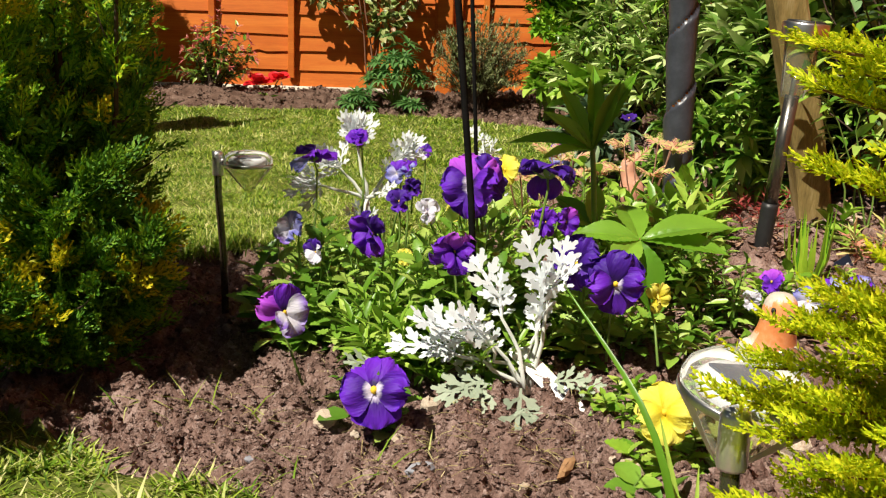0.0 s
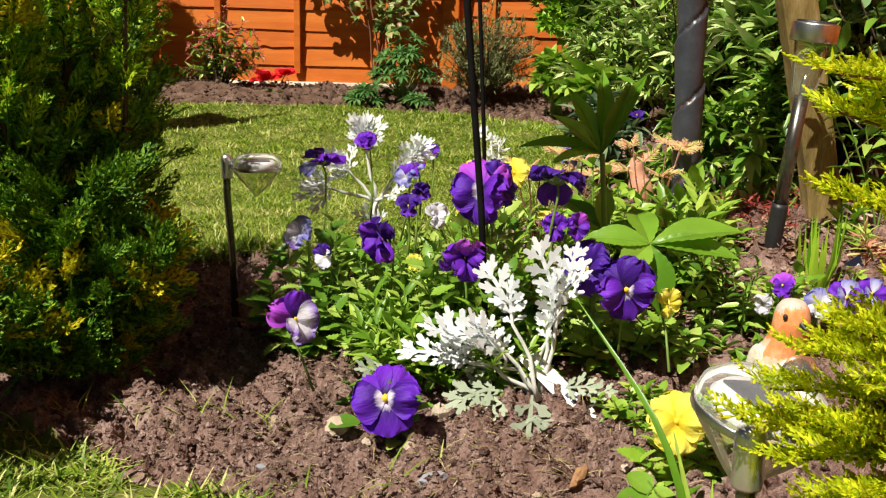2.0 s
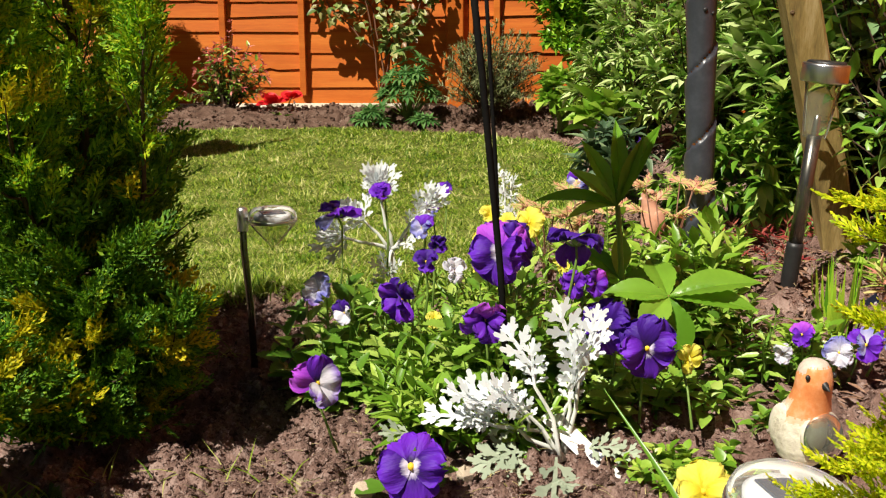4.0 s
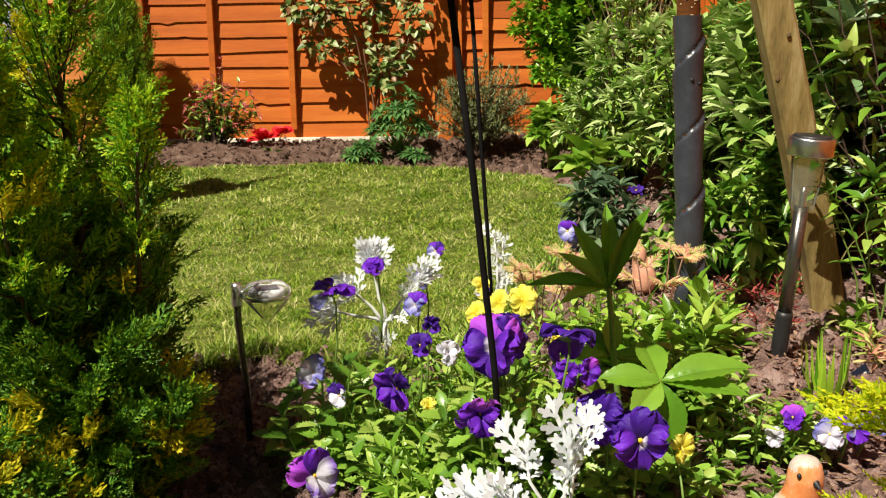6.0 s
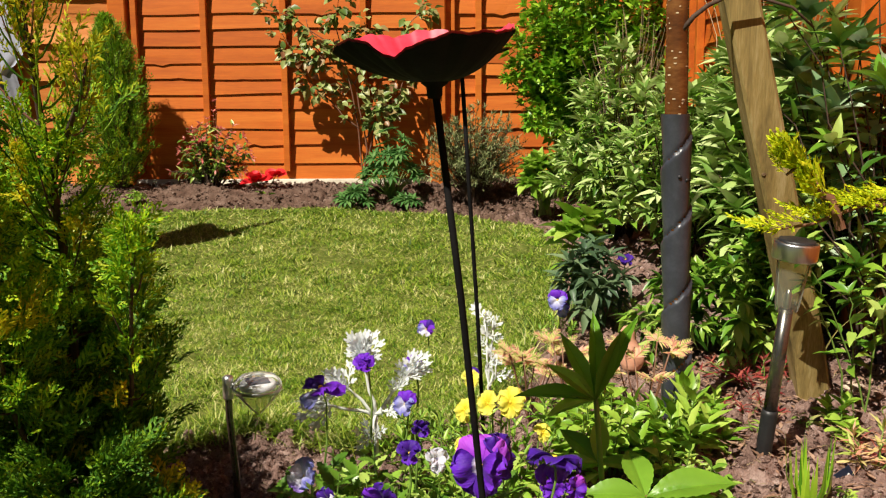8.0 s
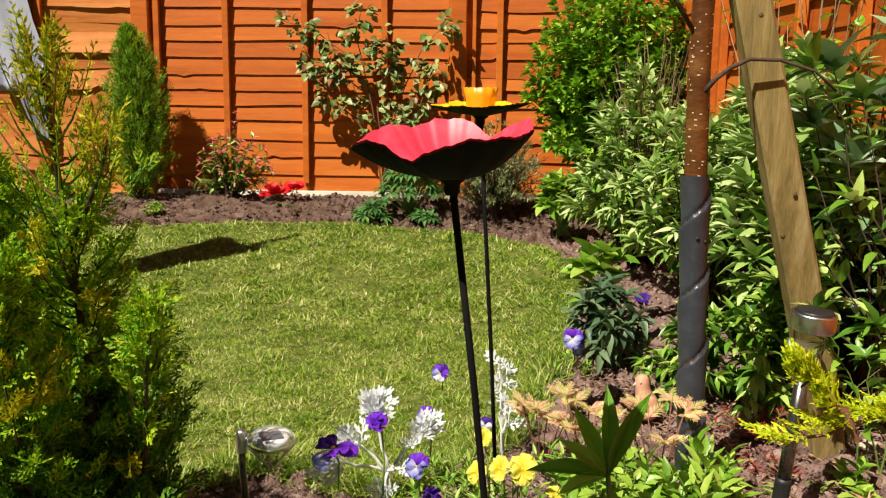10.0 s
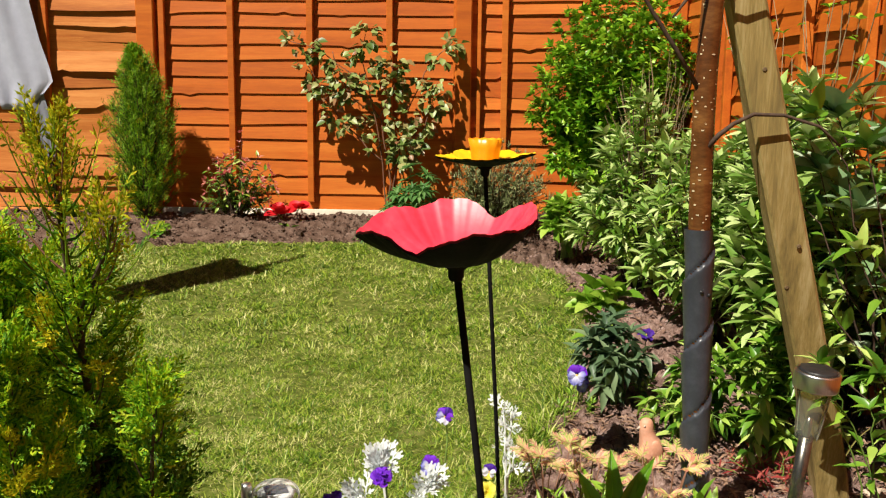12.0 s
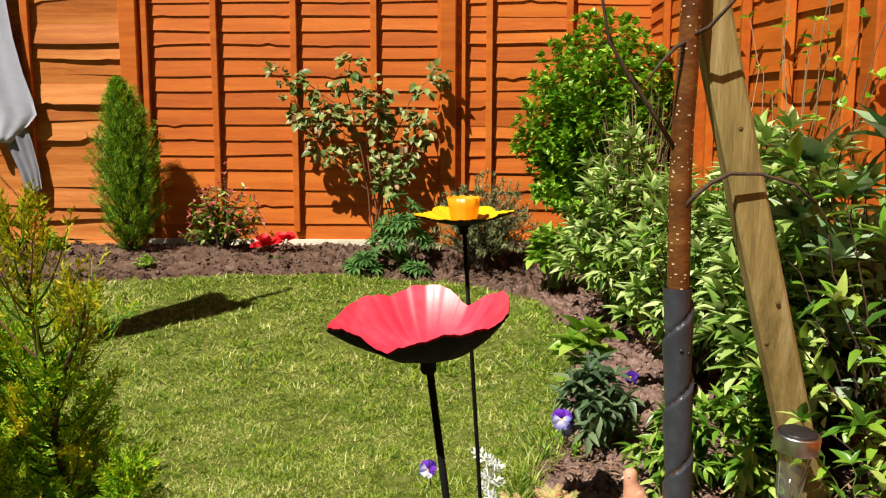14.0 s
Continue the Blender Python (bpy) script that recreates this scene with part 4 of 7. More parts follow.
# ---- young tree with its guard, and the leaning stake ----
def spiral_guard(axis, r0, z0, z1, pitch, step, sides=40, rows=120):
    """A plastic strip wound round the trunk: each turn overlaps the last."""
    v, f = [], []
    for j in range(rows + 1):
        z = z0 + (z1 - z0) * j / rows
        c = axis(z)
        for k in range(sides):
            a = 2 * math.pi * k / sides
            fr = ((z - z0) / pitch - a / (2 * math.pi)) % 1.0
            r = r0 + step * (fr - 0.5) - (0.0045 if fr < 0.035 else 0)
            v.append((c[0] + r * math.cos(a), c[1] + r * math.sin(a), z))
    for j in range(rows):
        for k in range(sides):
            k2 = (k + 1) % sides
            f.append((j * sides + k, j * sides + k2, (j + 1) * sides + k2, (j + 1) * sides + k))
    return np.array(v), f


def trunk_axis(z):
    zs = [0.0, 0.20, 0.45, 0.67, 0.907, 1.165, 1.7, 2.2]
    xs = [0.452, 0.446, 0.437, 0.428, 0.423, 0.432, 0.445, 0.465]
    ys = [1.565, 1.56, 1.56, 1.555, 1.553, 1.55, 1.56, 1.58]
    return np.array([np.interp(z, zs, xs), np.interp(z, zs, ys), z])


tree = thing("young_tree", (0.452, 1.565, 0.06), "young tree with glossy copper-brown bark and a spiral guard", "tree")
O_T = np.array(tree.location)
zt = np.linspace(0.04, 2.1, 26)
part("trunk", shift(tube([trunk_axis(z) for z in zt], np.interp(zt, [0, 0.7, 2.1], [0.0235, 0.0200, 0.0150]), 14), O_T), M_BARK, tree)
nl = 170
lz, la = rng.uniform(0.67, 1.6, nl), rng.uniform(math.pi, 2 * math.pi, nl)
lr = np.interp(lz, [0, 0.7, 2.1], [0.0235, 0.0200, 0.0150]) + 0.0006
ln = np.stack([np.cos(la), np.sin(la), np.zeros(nl)], -1)
lp = np.array([trunk_axis(z) for z in lz]) + ln * lr[:, None]
lt = np.stack([-np.sin(la), np.cos(la), np.zeros(nl)], -1)
tagged(part("lenticel", shift(scatter(L_DOT, lp, lt, ln, rng.uniform(0.002, 0.0055, nl), rng.uniform(0.0016, 0.0028, nl)), O_T), M_LENT, tree, "pale lenticel dots"), kind="stuff")
part("tree_guard", shift(spiral_guard(trunk_axis, 0.0255, 0.11, 0.672, 0.133, 0.0056), O_T), M_GUARD, tree, "dark grey spiral plastic guard")
for hx, hz in ((0.4325, 0.562), (0.4475, 0.556)):
    c = trunk_axis(hz)
    d = np.array([hx - c[0], -math.sqrt(max(0.0268 ** 2 - (hx - c[0]) ** 2, 1e-6)), 0])
    m = Matrix.Translation(Vector(c + d - O_T)) @ basis_to(Vector(d))
    part("vent_hole", moved(lathe([(0.0035, -0.001), (0.0035, 0.0012), (0.0001, 0.0012)], 12), m), M_BLACK, tree)
BR = [([(0.418, 1.548, 0.905), (0.362, 1.53, 0.986), (0.318, 1.52, 1.047), (0.288, 1.51, 1.095), (0.272, 1.50, 1.17), (0.25, 1.49, 1.35)], 0.0036),
      ([(0.424, 1.545, 0.806), (0.446, 1.53, 0.838), (0.471, 1.535, 0.857), (0.508, 1.55, 0.873), (0.562, 1.555, 0.872), (0.622, 1.55, 0.854), (0.660, 1.55, 0.820)], 0.0040),
      ([(0.421, 1.54, 1.095), (0.400, 1.52, 1.085), (0.372, 1.50, 1.058), (0.35, 1.49, 1.03)], 0.0036),
      ([(0.428, 1.54, 1.104), (0.455, 1.525, 1.118), (0.491, 1.51, 1.160), (0.55, 1.5, 1.25)], 0.0036),
      ([(0.296, 1.512, 1.085), (0.281, 1.51, 1.125), (0.276, 1.50, 1.16)], 0.0018)]
for pts, r in BR:
    n = len(pts)
    part("branch", shift(tube(pts, np.linspace(r * 1.25, r * 0.55, n), 7), O_T), M_TWIG, tree)

STAKE = [(0.772, 1.712, 0.06), (0.680, 1.655, 0.38), (0.588, 1.605, 0.69), (0.470, 1.600, 1.17), (0.425, 1.598, 1.38)]


def timber(points, w, d):
    """A squared post along a bent line: w across x, d across y, with worn corners."""
    sec = []
    for sx, sy in ((-1, -1), (1, -1), (1, 1), (-1, 1)):
        k = 0.82
        sec += [(sx * w / 2 * (1 if sx * sy > 0 else k), sy * d / 2 * (k if sx * sy > 0 else 1)), (sx * w / 2 * (k if sx * sy > 0 else 1), sy * d / 2 * (1 if sx * sy > 0 else k))]
    v, f, n = [], [], len(sec)
    p = np.array(points)
    for q in p:
        for x, y in sec:
            v.append((q[0] + x, q[1] + y, q[2]))
    for i in range(len(p) - 1):
        for k in range(n):
            k2 = (k + 1) % n
            f.append((i * n + k, i * n + k2, (i + 1) * n + k2, (i + 1) * n + k))
    f += [tuple(range(n - 1, -1, -1)), tuple((len(p) - 1) * n + k for k in range(n))]
    return np.array(v), f


stake = thing("tree_stake", STAKE[0], "leaning squared softwood tree stake with greenish tint", "stake")
SZ = np.linspace(STAKE[0][2], STAKE[-1][2], 30)
fine = [[np.mean([np.interp(z + d, [p[2] for p in STAKE], [p[a] for p in STAKE]) for d in np.linspace(-0.16, 0.16, 9)]) for a in (0, 1)] + [z] for z in SZ]
part("post", shift(timber(fine, 0.064, 0.052), STAKE[0]), M_STAKE, stake, smooth=False)
for kx, kz in ((0.615, 0.638), (0.603, 0.56), (0.53, 0.95)):
    ky = np.interp(kz, [0.06, 0.69, 1.38], [1.712, 1.605, 1.598]) - 0.0265
    m = Matrix.Translation(Vector((kx, ky, kz)) - Vector(STAKE[0])) @ basis_to((0, -1, 0.05))
    part("knot", moved(lathe([(0.0042, -0.001), (0.0040, 0.0006), (0.002, 0.0010), (0.0003, 0.0004)], 12), m), M_KNOT, stake)


# ---- lamps ----
def stake_light():
    t = thing("solar_stake_light", (0.553, 1.388, 0.076), "solar garden light on a steel tube with black foot", "garden light")
    up = (Vector((0.584, 1.363, 0.472)) - Vector((0.553, 1.388, 0.076))).normalized()
    rot = basis_to(up)

    def at(h):
        return Matrix.Translation(up * h) @ rot @ Matrix.Diagonal((0.96, 0.96, 0.925, 1))
    part("foot", moved(lathe([(0.011, -0.06), (0.0135, 0.0), (0.0142, 0.11), (0.0135, 0.119), (0.0118, 0.119)], 20, True), at(0)), M_BLACK, t, "black plastic foot")
    part("tube", moved(lathe([(0.0118, 0.11), (0.0118, 0.31)], 20, True), at(0)), M_STEEL_D, t)
    n = 40
    v, f = [], []
    prof = [(0.0175, 0.305), (0.0195, 0.318), (0.0225, 0.35), (0.0265, 0.392), (0.0285, 0.404), (0.0262, 0.404), (0.0240, 0.392), (0.0200, 0.350), (0.0168, 0.316)]
    for j, (r, z) in enumerate(prof):
        for k in range(n):
            rr = r + (0.0011 * (1 if k % 2 else -1) if 0 < j < 5 else 0)
            a = 2 * math.pi * k / n
            v.append((rr * math.cos(a), rr * math.sin(a), z))
    for j in range(len(prof) - 1):
        for k in range(n):
            f.append((j * n + k, j * n + (k + 1) % n, (j + 1) * n + (k + 1) % n, (j + 1) * n + k))
    lens = part("lens", moved((np.array(v), f), at(0)), M_RIB, t, "ribbed clear plastic lens")
    lens.visible_shadow = False
    part("lamp_core", moved(lathe([(0.006, 0.31), (0.006, 0.335), (0.0035, 0.345), (0.0005, 0.346)], 12), at(0)), M_STEEL, t)
    cap = part("cap", moved(lathe([(0.030, 0.402), (0.0365, 0.400), (0.0375, 0.403), (0.0375, 0.428), (0.0365, 0.431), (0.033, 0.432), (0.0325, 0.4305), (0.0005, 0.4305)], 36), at(0)), M_STEEL, t, "brushed steel cap")
    part("solar_panel", moved(lathe([(0.0325, 0.431), (0.032, 0.4345), (0.030, 0.4355), (0.0005, 0.4355)], 8), at(0)), M_BLACK, cap, "dark octagonal solar panel")
    return t


stake_light()


def diamond_light(place, head, post_top, bend, label, tip=0.0, roll=0.0, size=1.0):
    """A clear diamond-shaped solar head clamped to a bent steel rod."""
    t = thing("solar_diamond_light", place, label, "garden light", "diamond solar lights")
    o = Vector(place)
    pts = [o + Vector((0, 0, -0.03)), o + Vector(bend[0]), o + Vector(bend[1]), Vector(post_top) + Vector((0, 0, -0.06)), Vector(post_top) + Vector((0, 0, -0.028)), Vector(post_top)]
    rod = part("rod", shift(tube(pts, [0.0062] * 6, 10), o), M_STEEL_D, t, "dull grey steel rod")
    part("end_cap", shift(moved(lathe([(0.0092, -0.030), (0.0098, -0.028), (0.0098, 0.004), (0.0085, 0.009), (0.004, 0.0108), (0.0002, 0.011)], 20, True), Matrix.Translation(post_top)), o), M_CHROME, rod, "polished steel end cap")
    c = Vector(head)
    d = (c - Vector(post_top))
    d.z = 0
    e = d.normalized()
    part("clamp", shift(tube([Vector(post_top) + e * 0.006 + Vector((0, 0, -0.004)), c - e * 0.040 + Vector((0, 0, 0.0))], [0.005, 0.004], 8), o), M_STEEL, rod)
    m = Matrix.Translation(c - o) @ Matrix.Rotation(radians(roll), 4, "Y") @ Matrix.Rotation(radians(tip), 4, "X") @ Matrix.Scale(size, 4)
    dome = part("dome", moved(lathe([(0.0450, 0.000), (0.0455, 0.005), (0.0430, 0.013), (0.034, 0.0205), (0.018, 0.0235), (0.0003, 0.0240), (0.0003, 0.0225), (0.018, 0.0220), (0.033, 0.0190), (0.0415, 0.012), (0.0438, 0.005), (0.0435, 0.000), (0.0450, 0.000)], 36), m), M_CLEAR, t, "clear plastic dome")
    dome.visible_shadow = False
    part("rim_band", moved(lathe([(0.0455, -0.006), (0.0462, -0.0045), (0.0462, -0.001), (0.0455, 0.0), (0.0435, 0.0), (0.0435, -0.006), (0.0455, -0.006)], 36), m), M_STEEL, t)
    cone = part("cone", moved(lathe([(0.0450, -0.006), (0.030, -0.024), (0.013, -0.044), (0.002, -0.055), (0.0003, -0.0555), (0.0003, -0.0538), (0.0115, -0.0425), (0.0285, -0.0232), (0.0435, -0.006), (0.0450, -0.006)], 6 * 4), m), M_FROST, t, "faceted clear cone", smooth=False)
    cone.visible_shadow = False
    tray = part("tray", moved(lathe([(0.034, -0.002), (0.036, 0.006), (0.031, 0.011), (0.0003, 0.011)], 32), m), M_TRAY, t, "white inner tray")
    part("solar_cell", moved(box_vf(-0.021, 0.021, -0.021, 0.021, 0.0112, 0.0132, 0.0004), m @ Matrix.Rotation(0.4, 4, "Z")), M_PANEL, tray, "square dark blue solar cell", smooth=False)
    return t


diamond_light((-0.345, 1.418, -0.045), (-0.301, 1.405, 0.220), (-0.353, 1.411, 0.228), [(-0.002, 0, 0.10), (-0.006, 0, 0.16)], "clear diamond solar light on a kinked steel rod by the lawn", size=0.9)
diamond_light((0.214, 0.382, -0.03), (0.243, 0.424, 0.191), (0.222, 0.378, 0.190), [(0.001, 0, 0.07), (0.001, 0, 0.12)], "clear diamond solar light among golden conifer sprays", 5.0, 11.0, 1.02)


# ---- metal flower bird feeders ----
def dish(rim, reach, curl, thick, crease, folds, nr=14, na=192):
    """A beaten metal dish about z from its rim's height and reach at even steps round it: (upper skin, under skin)."""
    def smooth(vals, a):
        k = len(vals)
        u = (a / (2 * math.pi) * k) % k
        i = int(u)
        p = [vals[(i + d) % k] for d in (-1, 0, 1, 2)]
        f = u - i
        return p[1] + 0.5 * f * (p[2] - p[0] + f * (2 * p[0] - 5 * p[1] + 4 * p[2] - p[3] + f * (3 * (p[1] - p[2]) + p[3] - p[0])))

    def skin(dz, dr):
        v, f = [], []
        for j in range(nr + 1):
            q = j / nr
            for k in range(na):
                a = 2 * math.pi * k / na
                r = (smooth(reach, a) + dr) * q
                z = smooth(rim, a) * q ** curl
                z += crease * q ** 1.5 * (math.sin(folds * a + 2 * math.sin(3 * a)) + 0.6 * math.sin(folds * 0.62 * a + 1) + 0.5 * math.sin(2.3 * folds * a) * q)
                v.append((r * math.cos(a), r * math.sin(a), z + dz))
        for j in range(nr):
            for k in range(na):
                k2 = (k + 1) % na
                f.append((j * na + k, j * na + k2, (j + 1) * na + k2, (j + 1) * na + k))
        return np.array(v), f
    return skin(0, 0), skin(-thick, 0.0006)


def feeder(name, foot, hub, label, plate, mats, cup=None, bow=0.0):
    t = thing(name, foot, label, "bird feeder", "metal flower bird feeders")
    o = Vector(foot)
    h = Vector(hub)
    part("stem", shift(tube([o + Vector((0, 0, -0.06)), o.lerp(h, 0.33) + Vector((bow, 0, 0)), o.lerp(h, 0.66) + Vector((bow, 0, 0)), h], [0.0042] * 4, 10), o), M_IRON, t)
    m = Matrix.Translation(h - o)
    part("collar", moved(lathe([(0.0065, -0.016), (0.0085, -0.012), (0.0085, -0.004), (0.014, 0.0), (0.016, 0.004), (0.001, 0.004)], 18), m), M_IRON, t)
    top, low = plate
    m2 = m @ Matrix.Translation((0, 0, 0.004))
    part("dish_underside", moved(low, m2), M_IRON, t, "black painted underside")
    d = part("petal_dish", moved(top, m2), mats[0], t)
    if cup:
        n = 48
        v, f = [], []
        for j, (r, z, w) in enumerate([(0.0225, 0.001, 0), (0.026, 0.015, 0.001), (0.0285, 0.032, 0.002), (0.0322, 0.050, 0.003), (0.0306, 0.050, 0.003), (0.026, 0.03, 0.002), (0.022, 0.012, 0.001), (0.001, 0.006, 0)]):
            for k in range(n):
                a = 2 * math.pi * k / n
                rr = r + w * 0.22 * math.sin(12 * a)
                zz = z + (0.0009 * math.sin(12 * a + 0.6) if j in (3, 4) else 0)
                v.append((rr * math.cos(a), rr * math.sin(a), zz))
        for j in range(7):
            for k in range(n):
                f.append((j * n + k, j * n + (k + 1) % n, (j + 1) * n + (k + 1) % n, (j + 1) * n + k))
        part("trumpet_cup", moved((np.array(v), f), m2), mats[1], d, "orange trumpet cup with a ruffled rim")
    return t


# rim heights and reaches go round from +x by way of +y
feeder("poppy_feeder", (0.084, 0.955, 0.0), (0.011, 0.872, 0.724), "red poppy-shaped metal bird feeder dish on a black stem",
       dish([0.053, 0.060, 0.057, 0.040, 0.056, 0.057, 0.049, 0.051, 0.040, 0.031, 0.037, 0.040, 0.023, 0.034, 0.044, 0.046, 0.048, 0.052],
            [0.085, 0.090, 0.095, 0.084, 0.094, 0.097, 0.092, 0.096, 0.102, 0.107, 0.104, 0.098, 0.086, 0.094, 0.096, 0.095, 0.092, 0.087], 2.3, 0.0028, 0.0008, 23), [M_RED], bow=0.004)
feeder("daffodil_feeder", (0.097, 1.72, 0.02), (0.049, 1.665, 0.765), "yellow daffodil-shaped metal bird feeder with orange cup",
       dish([0.0255, 0.021, 0.024, 0.021, 0.024, 0.019, 0.018, 0.015, 0.018, 0.016, 0.021, 0.022],
            [0.094, 0.070, 0.096, 0.074, 0.096, 0.074, 0.094, 0.072, 0.095, 0.072, 0.095, 0.072], 1.5, 0.0028, 0.0006, 19), [M_YEL, M_ORANGE], True)


# ---- conifers ----
def conifer(name, place, axis_pts, height, radius, n, per, label, mats, split, spray, size, shape, rise=(0.5, 1.1), aim=None, twigs=M_TWIG, seed=1, floor=0.06, power=0.9, thin=0.5):
    """A conifer: trunk, limbs, and a crown of scale-leaf sprays."""
    g = np.random.default_rng(seed)
    t = thing(name, place, label, "conifer")
    o = np.array(place)
    ap = np.array(axis_pts)
    part("trunk", shift(tube(ap, np.linspace(radius * 0.075, radius * 0.012, len(ap)), 8), o), M_TWIG, t)
    pos, way, siz, limb, sel = [], [], [], [], []
    for i in range(n):
        q = floor + (1 - floor) * ((i + g.uniform()) / n) ** power
        k = q * (len(ap) - 1)
        j = min(int(k), len(ap) - 2)
        s = ap[j] + (ap[j + 1] - ap[j]) * (k - j)
        az = i * 2.399963 + g.normal() * 0.3
        rad = radius * shape(q) * g.uniform(0.75, 1.12)
        up = rise[0] + (rise[1] - rise[0]) * q
        d = unit(np.array([math.cos(az), math.sin(az), up * g.uniform(0.7, 1.25)]))
        ln = rad / math.hypot(d[0], d[1])
        e = s + d * ln
        bow = curve(s, e, -0.02 * ln, 5)
        limb.append(tube(bow, np.linspace(0.0028, 0.0008, 5) * (radius / 0.2) ** 0.5, 4, False))
        m_n = max(4, int(per * (1.0 - thin * sstep(0.3, 0.8, q))))
        for m in range(m_n):
            u = 0.10 + 0.90 * (m + g.uniform()) / m_n
            p = s + (e - s) * u
            w = unit(d + g.normal(size=3) * 0.42 + np.array([0, 0, 0.25]))
            pos.append(p)
            way.append(w)
            siz.append(size * g.uniform(0.65, 1.2) * (1.05 - 0.25 * u))
            sel.append(g.uniform() < split(q, az, u))
    tagged(part("twigwork", shift(join(limb), o), twigs, t), kind="stuff")
    pos, way, siz, sel = np.array(pos), np.array(way), np.array(siz), np.array(sel)
    nrm = np.cross(way, g.normal(size=way.shape))
    for k, (nm, mat) in enumerate(mats):
        mk = sel if k else ~sel
        if mk.any():
            tagged(part(nm, shift(scatter(spray, pos[mk], way[mk], nrm[mk], siz[mk]), o), mat, t), kind="stuff")
    return t


def golden_conifer():
    """Several leaders from one foot; upright fans of scale leaves, dense below with shade in their dark colour, thin
    and lime above.
    """
    t = thing("golden_conifer", (-0.50, 1.16, -0.05), "dark green conifer with gold-tipped sprays and open top", "conifer")
    o = np.array(t.location)
    g = np.random.default_rng(4)
    # leader: axis, limbs, reach at its foot and tip
    foot = (-0.50, 1.16, -0.05)
    leaders = [([foot, (-0.50, 1.14, 0.28), (-0.50, 1.125, 0.50), (-0.487, 1.06, 0.64), (-0.475, 1.014, 0.72), (-0.47, 0.988, 0.785), (-0.47, 0.978, 0.835)], 150, 0.135, 0.022),
               ([foot, (-0.44, 1.11, 0.18), (-0.40, 1.07, 0.32), (-0.37, 1.00, 0.46), (-0.355, 0.98, 0.53)], 22, 0.042, 0.020),
               ([(-0.49, 1.08, 0.60), (-0.45, 1.03, 0.66), (-0.415, 1.0, 0.715), (-0.400, 0.985, 0.755)], 26, 0.040, 0.016),
               ([foot, (-0.51, 1.08, 0.12), (-0.53, 1.00, 0.32), (-0.525, 0.95, 0.48), (-0.51, 0.92, 0.58)], 72, 0.085, 0.030),
               ([foot, (-0.55, 1.10, 0.15), (-0.58, 1.06, 0.35), (-0.585, 1.04, 0.55), (-0.57, 1.03, 0.69)], 96, 0.115, 0.03),
               # six leaders beyond or behind the seen crown, added to shade the lamp's foot
               ([foot, (-0.53, 1.16, 0.12), (-0.60, 1.21, 0.30), (-0.64, 1.24, 0.50)], 70, 0.14, 0.06),
               ([foot, (-0.60, 1.18, 0.12), (-0.70, 1.27, 0.35), (-0.73, 1.31, 0.62)], 76, 0.15, 0.06),
               ([foot, (-0.60, 1.28, 0.14), (-0.67, 1.39, 0.30), (-0.72, 1.42, 0.56)], 72, 0.14, 0.07),
               ([foot, (-0.72, 1.16, 0.14), (-0.84, 1.22, 0.40), (-0.88, 1.25, 0.72)], 64, 0.16, 0.07),
               ([foot, (-0.62, 1.14, 0.12), (-0.72, 1.16, 0.35), (-0.75, 1.18, 0.62)], 60, 0.14, 0.06),
               ([foot, (-0.50, 1.20, 0.10), (-0.53, 1.23, 0.22), (-0.55, 1.25, 0.38)], 76, 0.13, 0.08),
               ([foot, (-0.49, 1.10, 0.02), (-0.475, 1.05, 0.09), (-0.465, 1.03, 0.22)], 90, 0.105, 0.10),
               ([foot, (-0.45, 1.11, 0.02), (-0.405, 1.07, 0.07), (-0.365, 1.05, 0.14)], 54, 0.075, 0.055),
               ([foot, (-0.52, 1.02, 0.00), (-0.55, 0.96, 0.05), (-0.585, 0.93, 0.12)], 66, 0.085, 0.07),
               # two low unseen leaders left of view, added to shade the front soil
               ([foot, (-0.56, 0.99, 0.06), (-0.60, 0.86, 0.09), (-0.60, 0.77, 0.13)], 60, 0.10, 0.07),
               ([foot, (-0.55, 0.97, 0.04), (-0.56, 0.83, 0.06), (-0.54, 0.75, 0.09)], 56, 0.09, 0.06)]
    sets = {"dark": [], "lime": [], "gold": [], "tip": []}
    inner = []
    for ax, n, wide, slim in leaders:
        ap = np.array(ax)
        part("trunk", shift(tube(ap, np.linspace(0.0095 if n > 120 else 0.005, 0.0015, len(ap)), 8), o), M_TWIG, t)
        for i in range(n):
            q = 0.13 + 0.87 * ((i + g.uniform()) / n) ** (1.12 if ap[-1][2] > 0.7 else 0.95)
            k = q * (len(ap) - 1)
            j = min(int(k), len(ap) - 2)
            s = ap[j] + (ap[j + 1] - ap[j]) * (k - j)
            az = i * 2.399963 + g.normal() * 0.3
            reach = (wide + (slim - wide) * float(sstep(0.35, 1.0, q))) * g.uniform(0.6, 1.15)
            if s[2] > 0.42 and math.cos(az) > 0.2:
                reach *= 0.75
            open_top = s[2] > 0.64 and ap[-1][2] > 0.75
            if open_top and g.uniform() < 0.50:
                continue
            up = (0.15 + 1.5 * q) if ap[-1][2] > 0.3 else -0.2 + 0.6 * q
            d = unit(np.array([math.cos(az), math.sin(az), up * g.uniform(0.7, 1.25)]))
            ln = min(reach / math.hypot(d[0], d[1]), 0.17)
            e = s + d * ln + np.array([0, 0, 0.02])
            pts = curve(s, e, -0.02, 5)
            vf = shift(tube(pts, np.linspace(0.0021, 0.0006, 5), 4, False), o)
            if len(inner) < 900 and (i % 4 or ap[-1][0] < -0.58):
                inner.append(vf)
            else:
                part("limb", vf, M_STEM_R if open_top else M_TWIG, t)
            if open_top:
                for a in range(7):
                    u = 0.30 + 0.70 * (a + g.uniform()) / 7
